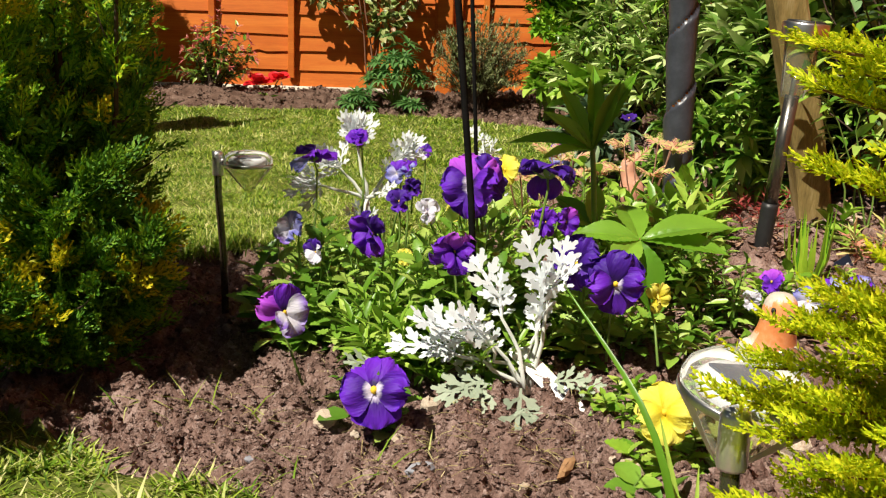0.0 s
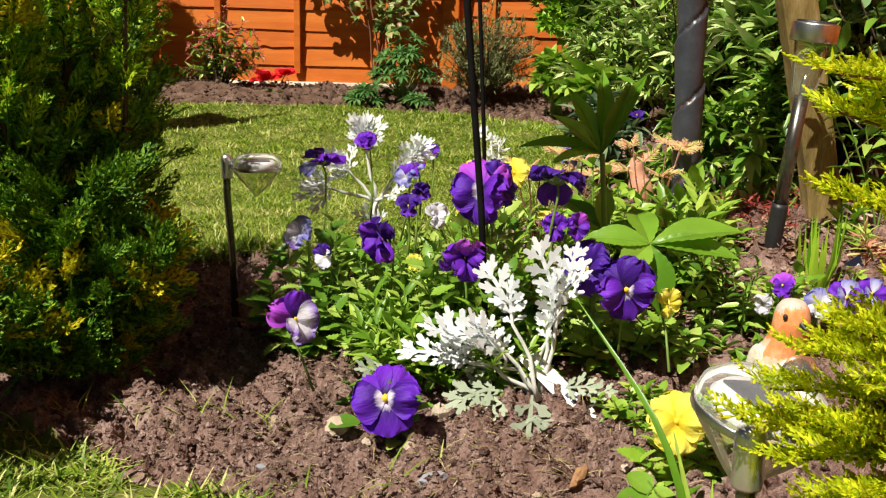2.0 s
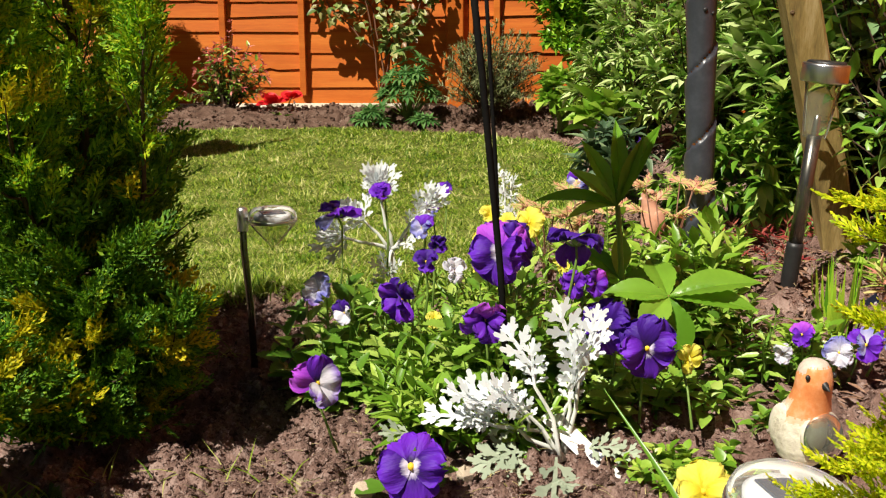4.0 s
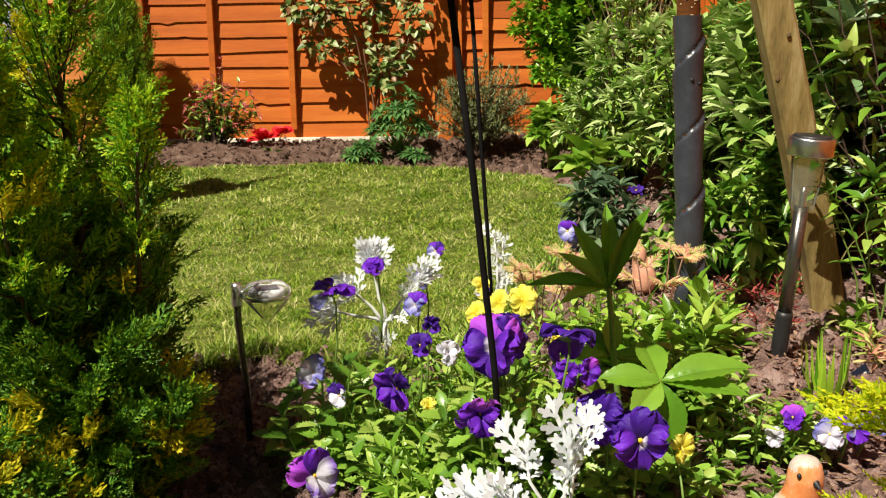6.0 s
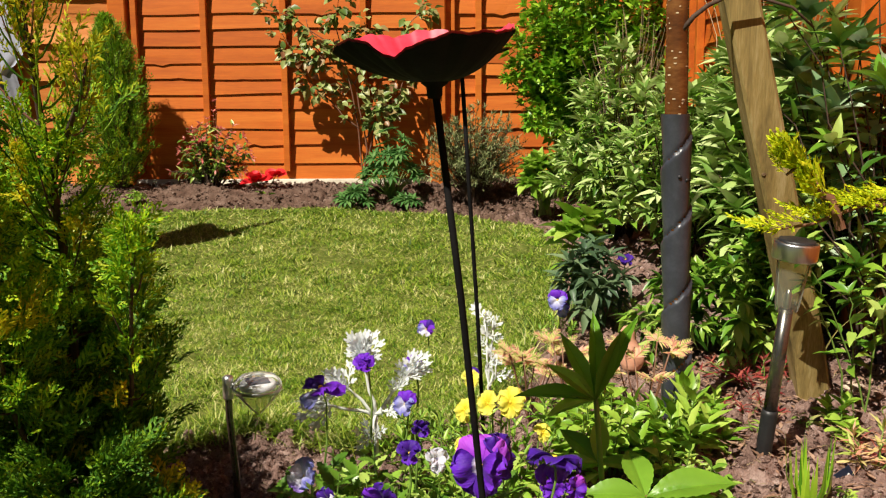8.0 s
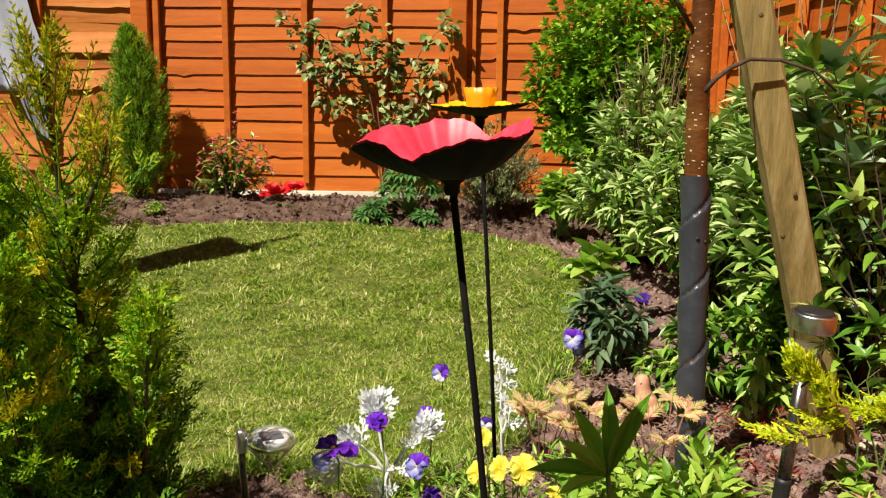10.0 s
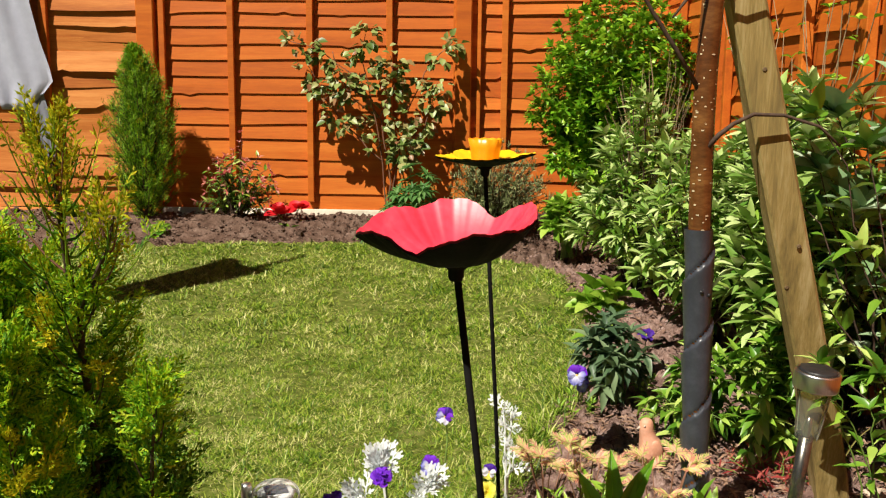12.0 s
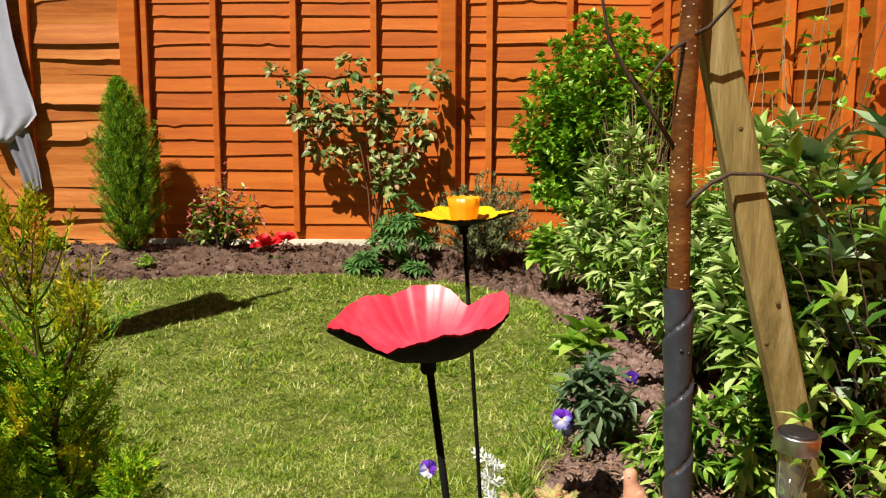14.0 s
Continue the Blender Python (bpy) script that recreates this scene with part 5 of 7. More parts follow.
                    w = unit(d + g.normal(size=3) * 0.35 + np.array([0, 0, 0.6]))
                    sets["tip"].append((s + (e - s) * u, w, g.uniform(0.020, 0.036)))
                continue
            # lime grows with height and towards the left, painting the sunlit side into the colour
            high_sunlit = float(sstep(0.20, 0.46, s[2] - 0.35 * (s[0] + 0.50)))
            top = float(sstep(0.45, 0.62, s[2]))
            gold = g.uniform() < (0.22 if s[2] < 0.24 else (0.28 if s[1] < 1.0 and s[2] < 0.42 else (0.05 if s[2] < 0.45 else 0.10)))
            # leaders out of view: fewer but bigger sprays, there only for their shade
            far = ap[-1][0] < -0.6
            m = 8 if far else int(14 - 6 * top)
            for a in range(m):
                u = 0.15 + 0.85 * (a + g.uniform()) / m
                p = s + (e - s) * u
                w = unit(d * 0.8 + g.normal(size=3) * (0.35 + 0.25 * high_sunlit) + np.array([0, 0, 0.55 - 0.2 * high_sunlit]))
                kind = "gold" if gold and u > 0.45 else ("lime" if g.uniform() < 0.05 + 0.85 * high_sunlit else "dark")
                sets[kind].append((p, w, g.uniform(0.034, 0.060) * (1.1 - 0.3 * u) * (1 - 0.22 * high_sunlit) * (1.35 if far else 1.0)))
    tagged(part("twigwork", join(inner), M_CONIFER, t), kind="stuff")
    for nm, mat, key, lb in (("inner_foliage", M_CONIFER, "dark", "green sprays, inner and low shade put into their dark tone"), ("upper_foliage", M_CON_UP, "lime", "lime green sprays, sunlit tone painted above and on the left"), ("tip_foliage", M_GOLD, "gold", "golden spray tips"), ("top_foliage", M_CON_TOP, "tip", "sparse plump lime tips of the open leaders")):
        p, w, sz = zip(*sets[key])
        p, w = np.array(p), np.array(w)
        nrm = np.cross(w, g.normal(size=w.shape))
        ob = part(nm, shift(scatter(L_TIP if key == "tip" else L_SPRAY, p, w, nrm, np.array(sz)), o), mat, t, lb)
        tagged(ob, kind="stuff")


golden_conifer()
conifer("narrow_cypress", (-1.775, 5.08, 0.10), [(-1.775, 5.08, 0.06), (-1.775, 5.08, 0.5), (-1.79, 5.08, 0.85), (-1.82, 5.08, 1.07)], 1.0, 0.205, 760, 9,
        "slim upright bright green cypress against the fence", [("crown", M_CYP), ("tip_foliage", M_GOLD)],
        lambda q, az, u: 0.04, L_SPRAY_S, 0.066,
        lambda q: (0.72 + 1.1 * q if q < 0.25 else max(0.04, 1 - ((q - 0.25) / 0.75) ** 0.8)), (1.1, 2.6), seed=6)


def lime_conifer():
    """Golden conifer whose sprays reach in beside the camera."""
    t = thing("lime_conifer", (0.46, 0.40, 0.0), "bright lime-yellow conifer with feathery drooping sprays", "conifer")
    o = np.array(t.location)
    part("trunk", shift(tube([(0.46, 0.40, -0.04), (0.465, 0.40, 0.3), (0.46, 0.39, 0.6), (0.45, 0.38, 0.86)], [0.014, 0.011, 0.008, 0.003], 8), o), M_TWIG, t)
    tips = [(0.222, 0.3, 0.415), (0.236, 0.33, 0.395), (0.236, 0.31, 0.352), (0.262, 0.29, 0.44), (0.24, 0.3, 0.285), (0.232, 0.33, 0.262), (0.218, 0.34, 0.238),
            (0.204, 0.35, 0.216), (0.225, 0.3, 0.235), (0.235, 0.36, 0.205), (0.245, 0.31, 0.185), (0.208, 0.33, 0.14), (0.228, 0.3, 0.15), (0.24, 0.33, 0.12),
            (0.25, 0.28, 0.2), (0.258, 0.3, 0.255), (0.262, 0.28, 0.31), (0.206, 0.31, 0.118), (0.232, 0.28, 0.1), (0.200, 0.330, 0.674), (0.192, 0.33, 0.645), (0.215, 0.335, 0.652),
            (0.27, 0.3, 0.4), (0.28, 0.33, 0.43), (0.275, 0.31, 0.36), (0.26, 0.32, 0.22), (0.275, 0.29, 0.27), (0.255, 0.34, 0.16), (0.265, 0.3, 0.13),
            (0.26, 0.27, 0.17), (0.28, 0.3, 0.21), (0.29, 0.33, 0.3), (0.28, 0.36, 0.34), (0.285, 0.34, 0.17), (0.27, 0.38, 0.12), (0.27, 0.36, 0.27)]
    limb, pos, way, siz, nrm = [], [], [], [], []
    g = np.random.default_rng(12)
    tips += [(x + 0.018 + 0.01 * math.sin(9 * i), y + 0.03 * math.cos(5 * i), z + 0.014 * math.sin(7 * i)) for i, (x, y, z) in enumerate(tips) if z < 0.6 and i % 2]
    for k, tip in enumerate(tips):
        tip = np.array(tip)
        s = np.array([0.46, 0.40, max(0.03, tip[2] - 0.06 - 0.05 * g.uniform())]) if tip[2] < 0.6 else (tip + np.array([0.20, 0.03, 0.0]) if tip[2] < 0.66 else tip + np.array([0.030, 0.0, -0.028]))
        pts = curve(s, tip, 0.012, 9, 0.002)
        limb.append(tube(pts, np.linspace(0.0030, 0.0007, 9), 5, False))
        d = unit(tip - s)
        nj = 30 if tip[2] > 0.6 else 60
        for j in range(nj):
            u = 0.25 + 0.75 * (j + g.uniform()) / nj
            i = min(int(u * 8), 7)
            p = pts[i] + (pts[i + 1] - pts[i]) * (u * 8 - i)
            sd = np.cross(d, (0, 0, 1.0)) * (1 if j % 2 else -1)
            w = unit(d * 1.1 + sd * g.uniform(0.1, 0.7) + np.array([0, 0, g.uniform(0.0, 0.55)]))
            pos.append(p)
            way.append(w)
            nrm.append(np.array([g.normal() * 0.35, g.normal() * 0.35 - 0.3, 1.0]))
            siz.append(g.uniform(0.022, 0.038) * (1.15 - 0.35 * u) * (0.8 if tip[2] > 0.6 else 1.0))
    for vf in limb:
        part("limb", shift(vf, o), M_STEM_R, t)
    part("crown", shift(join([scatter(L_PLUMP, np.array(pos)[::2], np.array(way)[::2], np.array(nrm)[::2], np.array(siz)[::2]),
                              scatter(L_PLUMP2, np.array(pos)[1::2], np.array(way)[1::2], np.array(nrm)[1::2], np.array(siz)[1::2])]), o), M_LIME, t)
    return t


lime_conifer()


# ---- shrubs and plants along the fences ----
def shrub(name, place, ends, label, leaf, mat, size, per, whorl=0, wide=1.0, stem=M_TWIG, r=0.003, tip_mat=None, tip_size=1.2, seed=1, spread=0.9, bend=0.04, start=0.25, category="shrub", droop=0.0, most=40):
    """Stems from one foot to given ends, with leaves along them and a whorl at each tip."""
    g = np.random.default_rng(seed)
    t = thing(name, place, label, category)
    o = np.array(place)
    P, W, S, TP, TW, TS = [], [], [], [], [], []
    for e in ends:
        e = np.array(e)
        pts = curve(o + g.normal(size=3) * (0.02, 0.02, 0), e, bend, 7, 0.012 * np.linalg.norm(e - o))
        part("stem", shift(tube(pts, np.linspace(r, r * 0.4, 7), 5, False), o), stem, t)
        for j in range(per):
            u = start + (1 - start) * (j + g.uniform()) / per
            i = min(int(u * 6), 5)
            p = pts[i] + (pts[i + 1] - pts[i]) * (u * 6 - i)
            d = unit(pts[i + 1] - pts[i])
            a = unit(np.cross(d, g.normal(size=3)))
            P.append(p)
            W.append(a * spread + d * g.uniform(0.1, 0.9) + np.array([0, 0, -droop]))
            S.append(size * g.uniform(0.55, 1.15))
        d = unit(pts[-1] - pts[-2])
        for j in range(whorl):
            az = j * 2.4
            a = unit(np.cross(d, (0.3, 0.9, 0.1)))
            b = np.cross(d, a)
            TP.append(pts[-1])
            TW.append((a * math.cos(az) + b * math.sin(az)) * (0.95 - 0.07 * j) + d * (0.45 + 0.12 * j))
            TS.append(size * tip_size * g.uniform(0.6, 1.1))
    n = len(P)
    if n:
        up = np.stack([g.normal(size=n) * 0.35, g.normal(size=n) * 0.35, np.ones(n)], -1)
        leaves(t, leaf, mat, (np.array(P), np.array(W), up, np.array(S), np.array(S) * wide), most)
    if TP:
        n = len(TP)
        up = np.stack([g.normal(size=n) * 0.25, g.normal(size=n) * 0.25, np.ones(n)], -1)
        leaves(t, leaf, tip_mat or mat, (np.array(TP), np.array(TW), up, np.array(TS), np.array(TS) * wide), most)
    return t


def ends_in(center, radii, n, seed, shell=0.35):
    """Points in an ellipsoid, more of them near its skin."""
    g = np.random.default_rng(seed)
    d = unit(g.normal(size=(n, 3)))
    d[:, 2] = np.abs(d[:, 2]) * 1.0 - 0.25
    q = shell + (1 - shell) * g.uniform(0, 1, n) ** 0.5
    return np.array(center) + d * q[:, None] * np.array(radii)


# big grey-green shrubs down the side border
shrub("border_shrub", (0.72, 3.75, 0.10), ends_in((0.74, 3.72, 0.44), (0.32, 0.55, 0.62), 130, 21), "large grey-green leafy shrub with felted shoot tips", L_LANCE, M_BUDD, 0.064, 15, 10, 1.25, M_TWIG, 0.004, M_BUDD_F, 1.15, 21)
shrub("border_shrub", (0.80, 2.95, 0.10), ends_in((0.80, 2.92, 0.40), (0.28, 0.45, 0.56), 100, 22), "large grey-green leafy shrub behind the young tree", L_LANCE, M_BUDD, 0.064, 15, 10, 1.3, M_TWIG, 0.004, M_BUDD_F, 1.1, 22)
shrub("border_shrub", (0.96, 2.25, 0.10), ends_in((0.92, 2.22, 0.44), (0.27, 0.32, 0.60), 105, 23), "tall grey-green shrub with broad felted leaves behind the stake", L_LANCE, M_BUDD, 0.068, 15, 10, 1.4, M_TWIG, 0.004, M_BUDD_F, 1.25, 23)
shrub("border_shrub", (1.00, 1.80, 0.10), np.array([(0.715, 1.84, 0.86), (0.83, 1.86, 0.80), (0.90, 1.80, 0.72), (0.80, 1.78, 0.60), (0.74, 1.80, 0.50), (0.90, 1.75, 0.48), (0.84, 1.72, 0.36), (0.98, 1.72, 0.6), (0.93, 1.70, 0.30), (0.80, 1.86, 0.42), (0.76, 1.84, 0.33), (0.70, 1.92, 0.70)]), "upright felted shoots leaning over the stake", L_LANCE, M_BUDD, 0.062, 12, 8, 1.35, M_TWIG, 0.0032, M_BUDD, 1.3, 24)
shrub("felted_shrub", (1.00, 1.98, 0.10), np.array([(0.80, 1.95, 0.86), (0.90, 1.93, 0.80), (0.84, 1.92, 0.66), (0.96, 1.93, 0.70), (0.78, 1.97, 0.74), (0.93, 1.92, 0.92)]), "tall shoots with large blue-green felted leaves", L_LANCE, M_FELT, 0.085, 8, 9, 1.75, M_TWIG, 0.0036, None, 1.25, 29)
shrub("leafy_shoot", (0.80, 1.60, 0.10), np.array([(0.655, 1.55, 0.43), (0.69, 1.56, 0.36), (0.76, 1.57, 0.34), (0.82, 1.56, 0.30)]), "mid-green leafy shoot crossing the leaning stake", L_LANCE, M_BUDD, 0.048, 9, 6, 1.4, M_STEM, 0.0022, None, 1.0, 28, category="shoot")
shrub("border_shrub", (0.97, 2.60, 0.10), ends_in((0.93, 2.58, 0.56), (0.18, 0.40, 0.54), 100, 27), "tall grey-green shrub against the side fence", L_LANCE, M_BUDD, 0.066, 14, 10, 1.35, M_TWIG, 0.004, M_BUDD_F, 1.25, 27)
shrub("low_border_plant", (0.56, 2.05, 0.09), ends_in((0.56, 2.06, 0.17), (0.13, 0.14, 0.22), 34, 25), "leafy green plant at the foot of the young tree", L_LANCE, M_BUDD, 0.05, 8, 6, 1.4, M_STEM, 0.002, None, 1.0, 25)
shrub("low_border_plant", (0.72, 2.02, 0.10), ends_in((0.72, 2.0, 0.2), (0.13, 0.16, 0.30), 40, 26), "leafy green plant under the tall shrub", L_LANCE, M_BUDD, 0.06, 8, 6, 1.4, M_STEM, 0.002, None, 1.0, 26)

# bright green bush in the fence corner, with bare twigs
shrub("corner_bush", (0.72, 4.86, 0.15), np.concatenate([ends_in((0.75, 4.80, 0.92), (0.45, 0.38, 0.72), 320, 31, 0.45), ends_in((0.66, 4.74, 0.62), (0.30, 0.30, 0.42), 130, 35, 0.5)]), "bright green small-leaved bush in the fence corner", L_LANCE_S, M_SHRUB, 0.050, 26, 8, 2.0, M_STEM, 0.003, None, 1.0, 31, start=0.4, bend=0.1)
shrub("fresh_leaved_plant", (0.48, 4.40, 0.12), ends_in((0.475, 4.38, 0.28), (0.10, 0.11, 0.17), 26, 32, 0.4), "low bright green leafy plant beside the lawn", L_OVATE, M_FRESH, 0.072, 6, 6, 1.0, M_STEM, 0.003, None, 1.1, 32, category="plant")
shrub("bare_twigs", (0.84, 4.2, 0.12), ends_in((0.80, 4.08, 0.80), (0.24, 0.30, 0.40), 60, 33, 0.6), "tangle of dry pale bare twigs above the shrubs", L_NARROW, M_DRY, 0.02, 2, 0, 2.0, M_TWIG_PALE, 0.0026, None, 1.0, 33, bend=0.09, category="twigs")
shrub("fence_climber", (1.00, 2.75, 0.12), np.array([(1.03, 2.7, 1.15), (1.02, 2.9, 1.22), (1.03, 3.1, 1.1), (1.02, 3.4, 1.2), (1.03, 2.55, 1.28), (1.02, 2.45, 1.1), (1.03, 3.7, 1.12), (1.02, 2.6, 0.95), (1.02, 2.3, 1.2), (1.03, 2.2, 1.05), (1.02, 2.85, 1.3), (1.03, 3.0, 1.02), (1.02, 3.25, 1.28), (1.03, 3.5, 1.02), (1.02, 2.5, 1.34), (1.03, 2.65, 1.22), (1.02, 3.9, 1.25), (1.03, 2.1, 1.3), (1.02, 2.4, 0.98)]), "thin dry climber stems against the side fence", L_OVATE, M_SHRUB, 0.035, 5, 3, 1.2, M_TWIG_PALE, 0.003, None, 1.0, 34, category="climber")

# grey shrub and lupins before the back fence
shrub("grey_shrub", (0.14, 4.82, 0.14), ends_in((0.16, 4.80, 0.34), (0.30, 0.24, 0.42), 190, 41, 0.40), "rounded grey-green needle-leaved shrub before the fence", L_NEEDLE, M_ROSEMARY, 0.034, 34, 8, 1.6, M_TWIG, 0.003, None, 1.0, 41, start=0.3)


def lupin(place, height, radius, n, seed, label):
    g = np.random.default_rng(seed)
    t = thing("lupin_plant", place, label, "plant", "lupins")
    o = np.array(place)
    P, W = [], []
    for i in range(n):
        az = i * 2.4
        q = math.sqrt(g.uniform(0.05, 1))
        e = o + np.array([math.cos(az) * radius * q, math.sin(az) * radius * q, height * (1.02 - 0.7 * q * q) * g.uniform(0.7, 1.05)])
        part("stem", shift(tube(curve(o, e, 0.015, 5, 0.004), [0.003, 0.0024, 0.002, 0.0018, 0.0014], 5, False), o), M_STEM, t)
        nd = unit(np.array([math.cos(az) * 0.5, math.sin(az) * 0.5 - 0.35, 0.9]))
        a = unit(np.cross(nd, (0.2, 0.1, 1)))
        b = np.cross(nd, a)
        for k in range(10):
            an = k * 0.628
            P.append(e)
            W.append(a * math.cos(an) + b * math.sin(an) + nd * 0.28)
    s = g.uniform(0.045, 0.075, len(P))
    leaves(t, L_LANCE_S, M_LUPIN, (np.array(P), np.array(W), np.array([(0.02, 0.01, 1.0)] * len(P)), s, s * 1.2))


lupin((-0.28, 4.90, 0.13), 0.38, 0.15, 44, 43, "tall lupin clump with fingered green leaves by the fence")
lupin((-0.475, 4.80, 0.12), 0.09, 0.075, 12, 44, "low lupin clump with fingered leaves on soil")
lupin((-0.20, 4.74, 0.11), 0.08, 0.05, 6, 45, "small lupin seedling at the lawn's edge")


def wall_rose():
    t = thing("climbing_rose", (-0.46, 5.24, 0.16), "sparse climbing rose trained against the orange fence", "rose")
    o = np.array(t.location)
    g = np.random.default_rng(51)
    canes = [[(-0.46, 5.24, 0.16), (-0.44, 5.25, 0.45), (-0.50, 5.27, 0.75), (-0.66, 5.28, 0.98), (-0.86, 5.28, 1.12), (-1.04, 5.28, 1.17)],
             [(-0.46, 5.24, 0.16), (-0.48, 5.24, 0.5), (-0.55, 5.25, 0.85), (-0.60, 5.26, 1.05), (-0.58, 5.25, 1.20)],
             [(-0.46, 5.24, 0.16), (-0.40, 5.25, 0.5), (-0.34, 5.27, 0.8), (-0.22, 5.28, 1.05), (-0.10, 5.28, 1.16)],
             [(-0.48, 5.24, 0.5), (-0.66, 5.26, 0.66), (-0.82, 5.27, 0.86), (-0.90, 5.27, 1.02)],
             [(-0.40, 5.25, 0.5), (-0.28, 5.24, 0.62), (-0.20, 5.24, 0.8), (-0.18, 5.25, 0.94)],
             [(-0.55, 5.25, 0.85), (-0.70, 5.24, 0.90), (-0.76, 5.24, 1.10)],
             [(-0.5, 5.26, 0.75), (-0.42, 5.23, 0.92), (-0.44, 5.23, 1.08)],
             [(-0.44, 5.25, 0.45), (-0.36, 5.22, 0.55), (-0.30, 5.22, 0.66)]]
    P, W = [], []
    for c in canes:
        c = np.array(c)
        u = np.linspace(0, len(c) - 1, 14)
        pts = np.stack([np.interp(u, range(len(c)), c[:, k]) for k in range(3)], -1)
        pts[1:-1] += g.normal(size=(12, 3)) * 0.006
        part("cane", shift(tube(pts, np.linspace(0.0055, 0.002, 14), 6), o), M_STEM_R, t)
        for j in range(24):
            i = 4 + int(g.integers(0, 10))
            p = pts[min(i, 13)]
            a = g.uniform(0, 6.283)
            d = np.array([math.cos(a), -abs(g.normal()) * 0.7, math.sin(a) * 0.6 - 0.15])
            q = p + unit(d) * 0.05
            for w in (d, d + np.array([0.9 * math.sin(a), 0, -0.9 * math.cos(a)]), d - np.array([0.9 * math.sin(a), 0, -0.9 * math.cos(a)]), d + np.array([0.3, -0.5, -0.6])):
                P.append(q + g.normal(size=3) * 0.012)
                W.append(w)
    n = len(P)
    up = np.stack([g.normal(size=n) * 0.5, -0.5 + g.normal(size=n) * 0.4, np.ones(n)], -1)
    s = g.uniform(0.030, 0.062, n)
    leaves(t, L_OVATE, M_ROSE, (np.array(P), np.array(W), up, s, s * 1.25), 300)


wall_rose()
shrub("pink_shrub", (-1.29, 5.12, 0.15), ends_in((-1.27, 5.10, 0.33), (0.23, 0.15, 0.34), 74, 55, 0.5), "small evergreen shrub with pink young shoots by the fence", L_LANCE_S, M_BUDD, 0.046, 10, 5, 1.5, M_TWIG, 0.003, M_PINK, 0.75, 55)
shrub("pink_shrub", (-1.27, 5.18, 0.15), np.array([(-1.255, 5.15, 0.66), (-1.27, 5.16, 0.60)]), "thin pink flower spike above the shrub", L_LANCE_S, M_PINK, 0.025, 12, 5, 1.3, M_STEM_R, 0.002, M_PINK, 1.0, 56)
shrub("seedling", (-2.25, 5.1, 0.14), ends_in((-2.24, 5.08, 0.20), (0.08, 0.06, 0.12), 12, 57), "small dark green plant by the fence foot", L_OVATE, M_SHRUB, 0.05, 4, 5, 1.2, M_STEM, 0.002, None, 1.0, 57, category="plant")
shrub("seedling", (-1.62, 4.86, 0.12), ends_in((-1.62, 4.86, 0.16), (0.06, 0.05, 0.06), 8, 58), "tiny green weed on bare border soil", L_OVATE, M_FRESH, 0.03, 3, 4, 1.2, M_STEM, 0.0015, None, 1.0, 58, category="plant")


def poppy_flower(plant_ob, c, size, seed):
    g = np.random.default_rng(seed)
    o = np.array(plant_ob.location)
    n = 9
    a = np.arange(n) * 2.4
    way = np.stack([np.cos(a), np.sin(a) - 0.35, 0.75 + 0.5 * g.normal(size=n)], -1)
    fl = part("flower", shift(scatter(L_ROUND, np.array([c] * n) + g.normal(size=(n, 3)) * size * 0.06, way, (0, -0.4, 1.0), size * g.uniform(0.5, 0.75, n), size * g.uniform(0.7, 1.0, n)), o), M_REDP, plant_ob, "crumpled scarlet bloom")
    return fl


red = thing("red_flower_plant", (-0.985, 5.10, 0.15), "low plant with two crumpled scarlet blooms on soil", "plant")
for q in ((-1.05, 5.06, 0.225), (-0.925, 5.07, 0.25)):
    part("stem", shift(tube(curve((-0.985, 5.10, 0.13), q, 0.01, 5), 0.003, 5), red.location), M_STEM, red)
leaves(red, L_OVATE, M_FRESH, clump((-0.96, 5.05, 0.13), 0.09, 0.06, 14, L_OVATE, 0.07)[0])
poppy_flower(red, (-1.04, 5.05, 0.225), 0.105, 60)
poppy_flower(red, (-0.93, 5.06, 0.250), 0.095, 61)


# ---- washing by the fence ----
def garment(name, place, outline, folds, mat, label, extra=None):
    """Hanging cloth: a strip between left and right edges from top to foot, with soft folds, 3 mm thick."""
    t = thing(name, place, label, "garment", "washing")
    o = np.array(place)

    def sheet(rows, seed, yoff, mt, nm):
        g = np.random.default_rng(seed)
        nu = 16
        v, f = [], []
        for side_y in (0.0, 0.003):
            for z, xl, xr in rows:
                for i in range(nu + 1):
                    u = i / nu
                    x = xl + (xr - xl) * u
                    y = place[1] + yoff + side_y + folds * math.sin(u * 9 + z * 5 + seed) + folds * 0.6 * math.sin(u * 17 + z * 3)
                    v.append((x, y, z))
        k = len(rows) * (nu + 1)
        for j in range(len(rows) - 1):
            for i in range(nu):
                a = j * (nu + 1) + i
                f.append((a, a + 1, a + nu + 2, a + nu + 1))
                f.append((k + a, k + a + nu + 1, k + a + nu + 2, k + a + 1))
        for j in range(len(rows) - 1):
            for e in (0, nu):
                a = j * (nu + 1) + e
                f.append((a, a + nu + 1, k + a + nu + 1, k + a))
        for i in range(nu):
            a = (len(rows) - 1) * (nu + 1) + i
            f.append((a, a + 1, k + a + 1, k + a))
        part(nm, shift((np.array(v), f), o), mt, t)
    sheet(outline, 1, 0.0, mat, "body")
    if extra:
        sheet(extra, 2, 0.02, M_CLOTH_D, "sleeve")
    return t


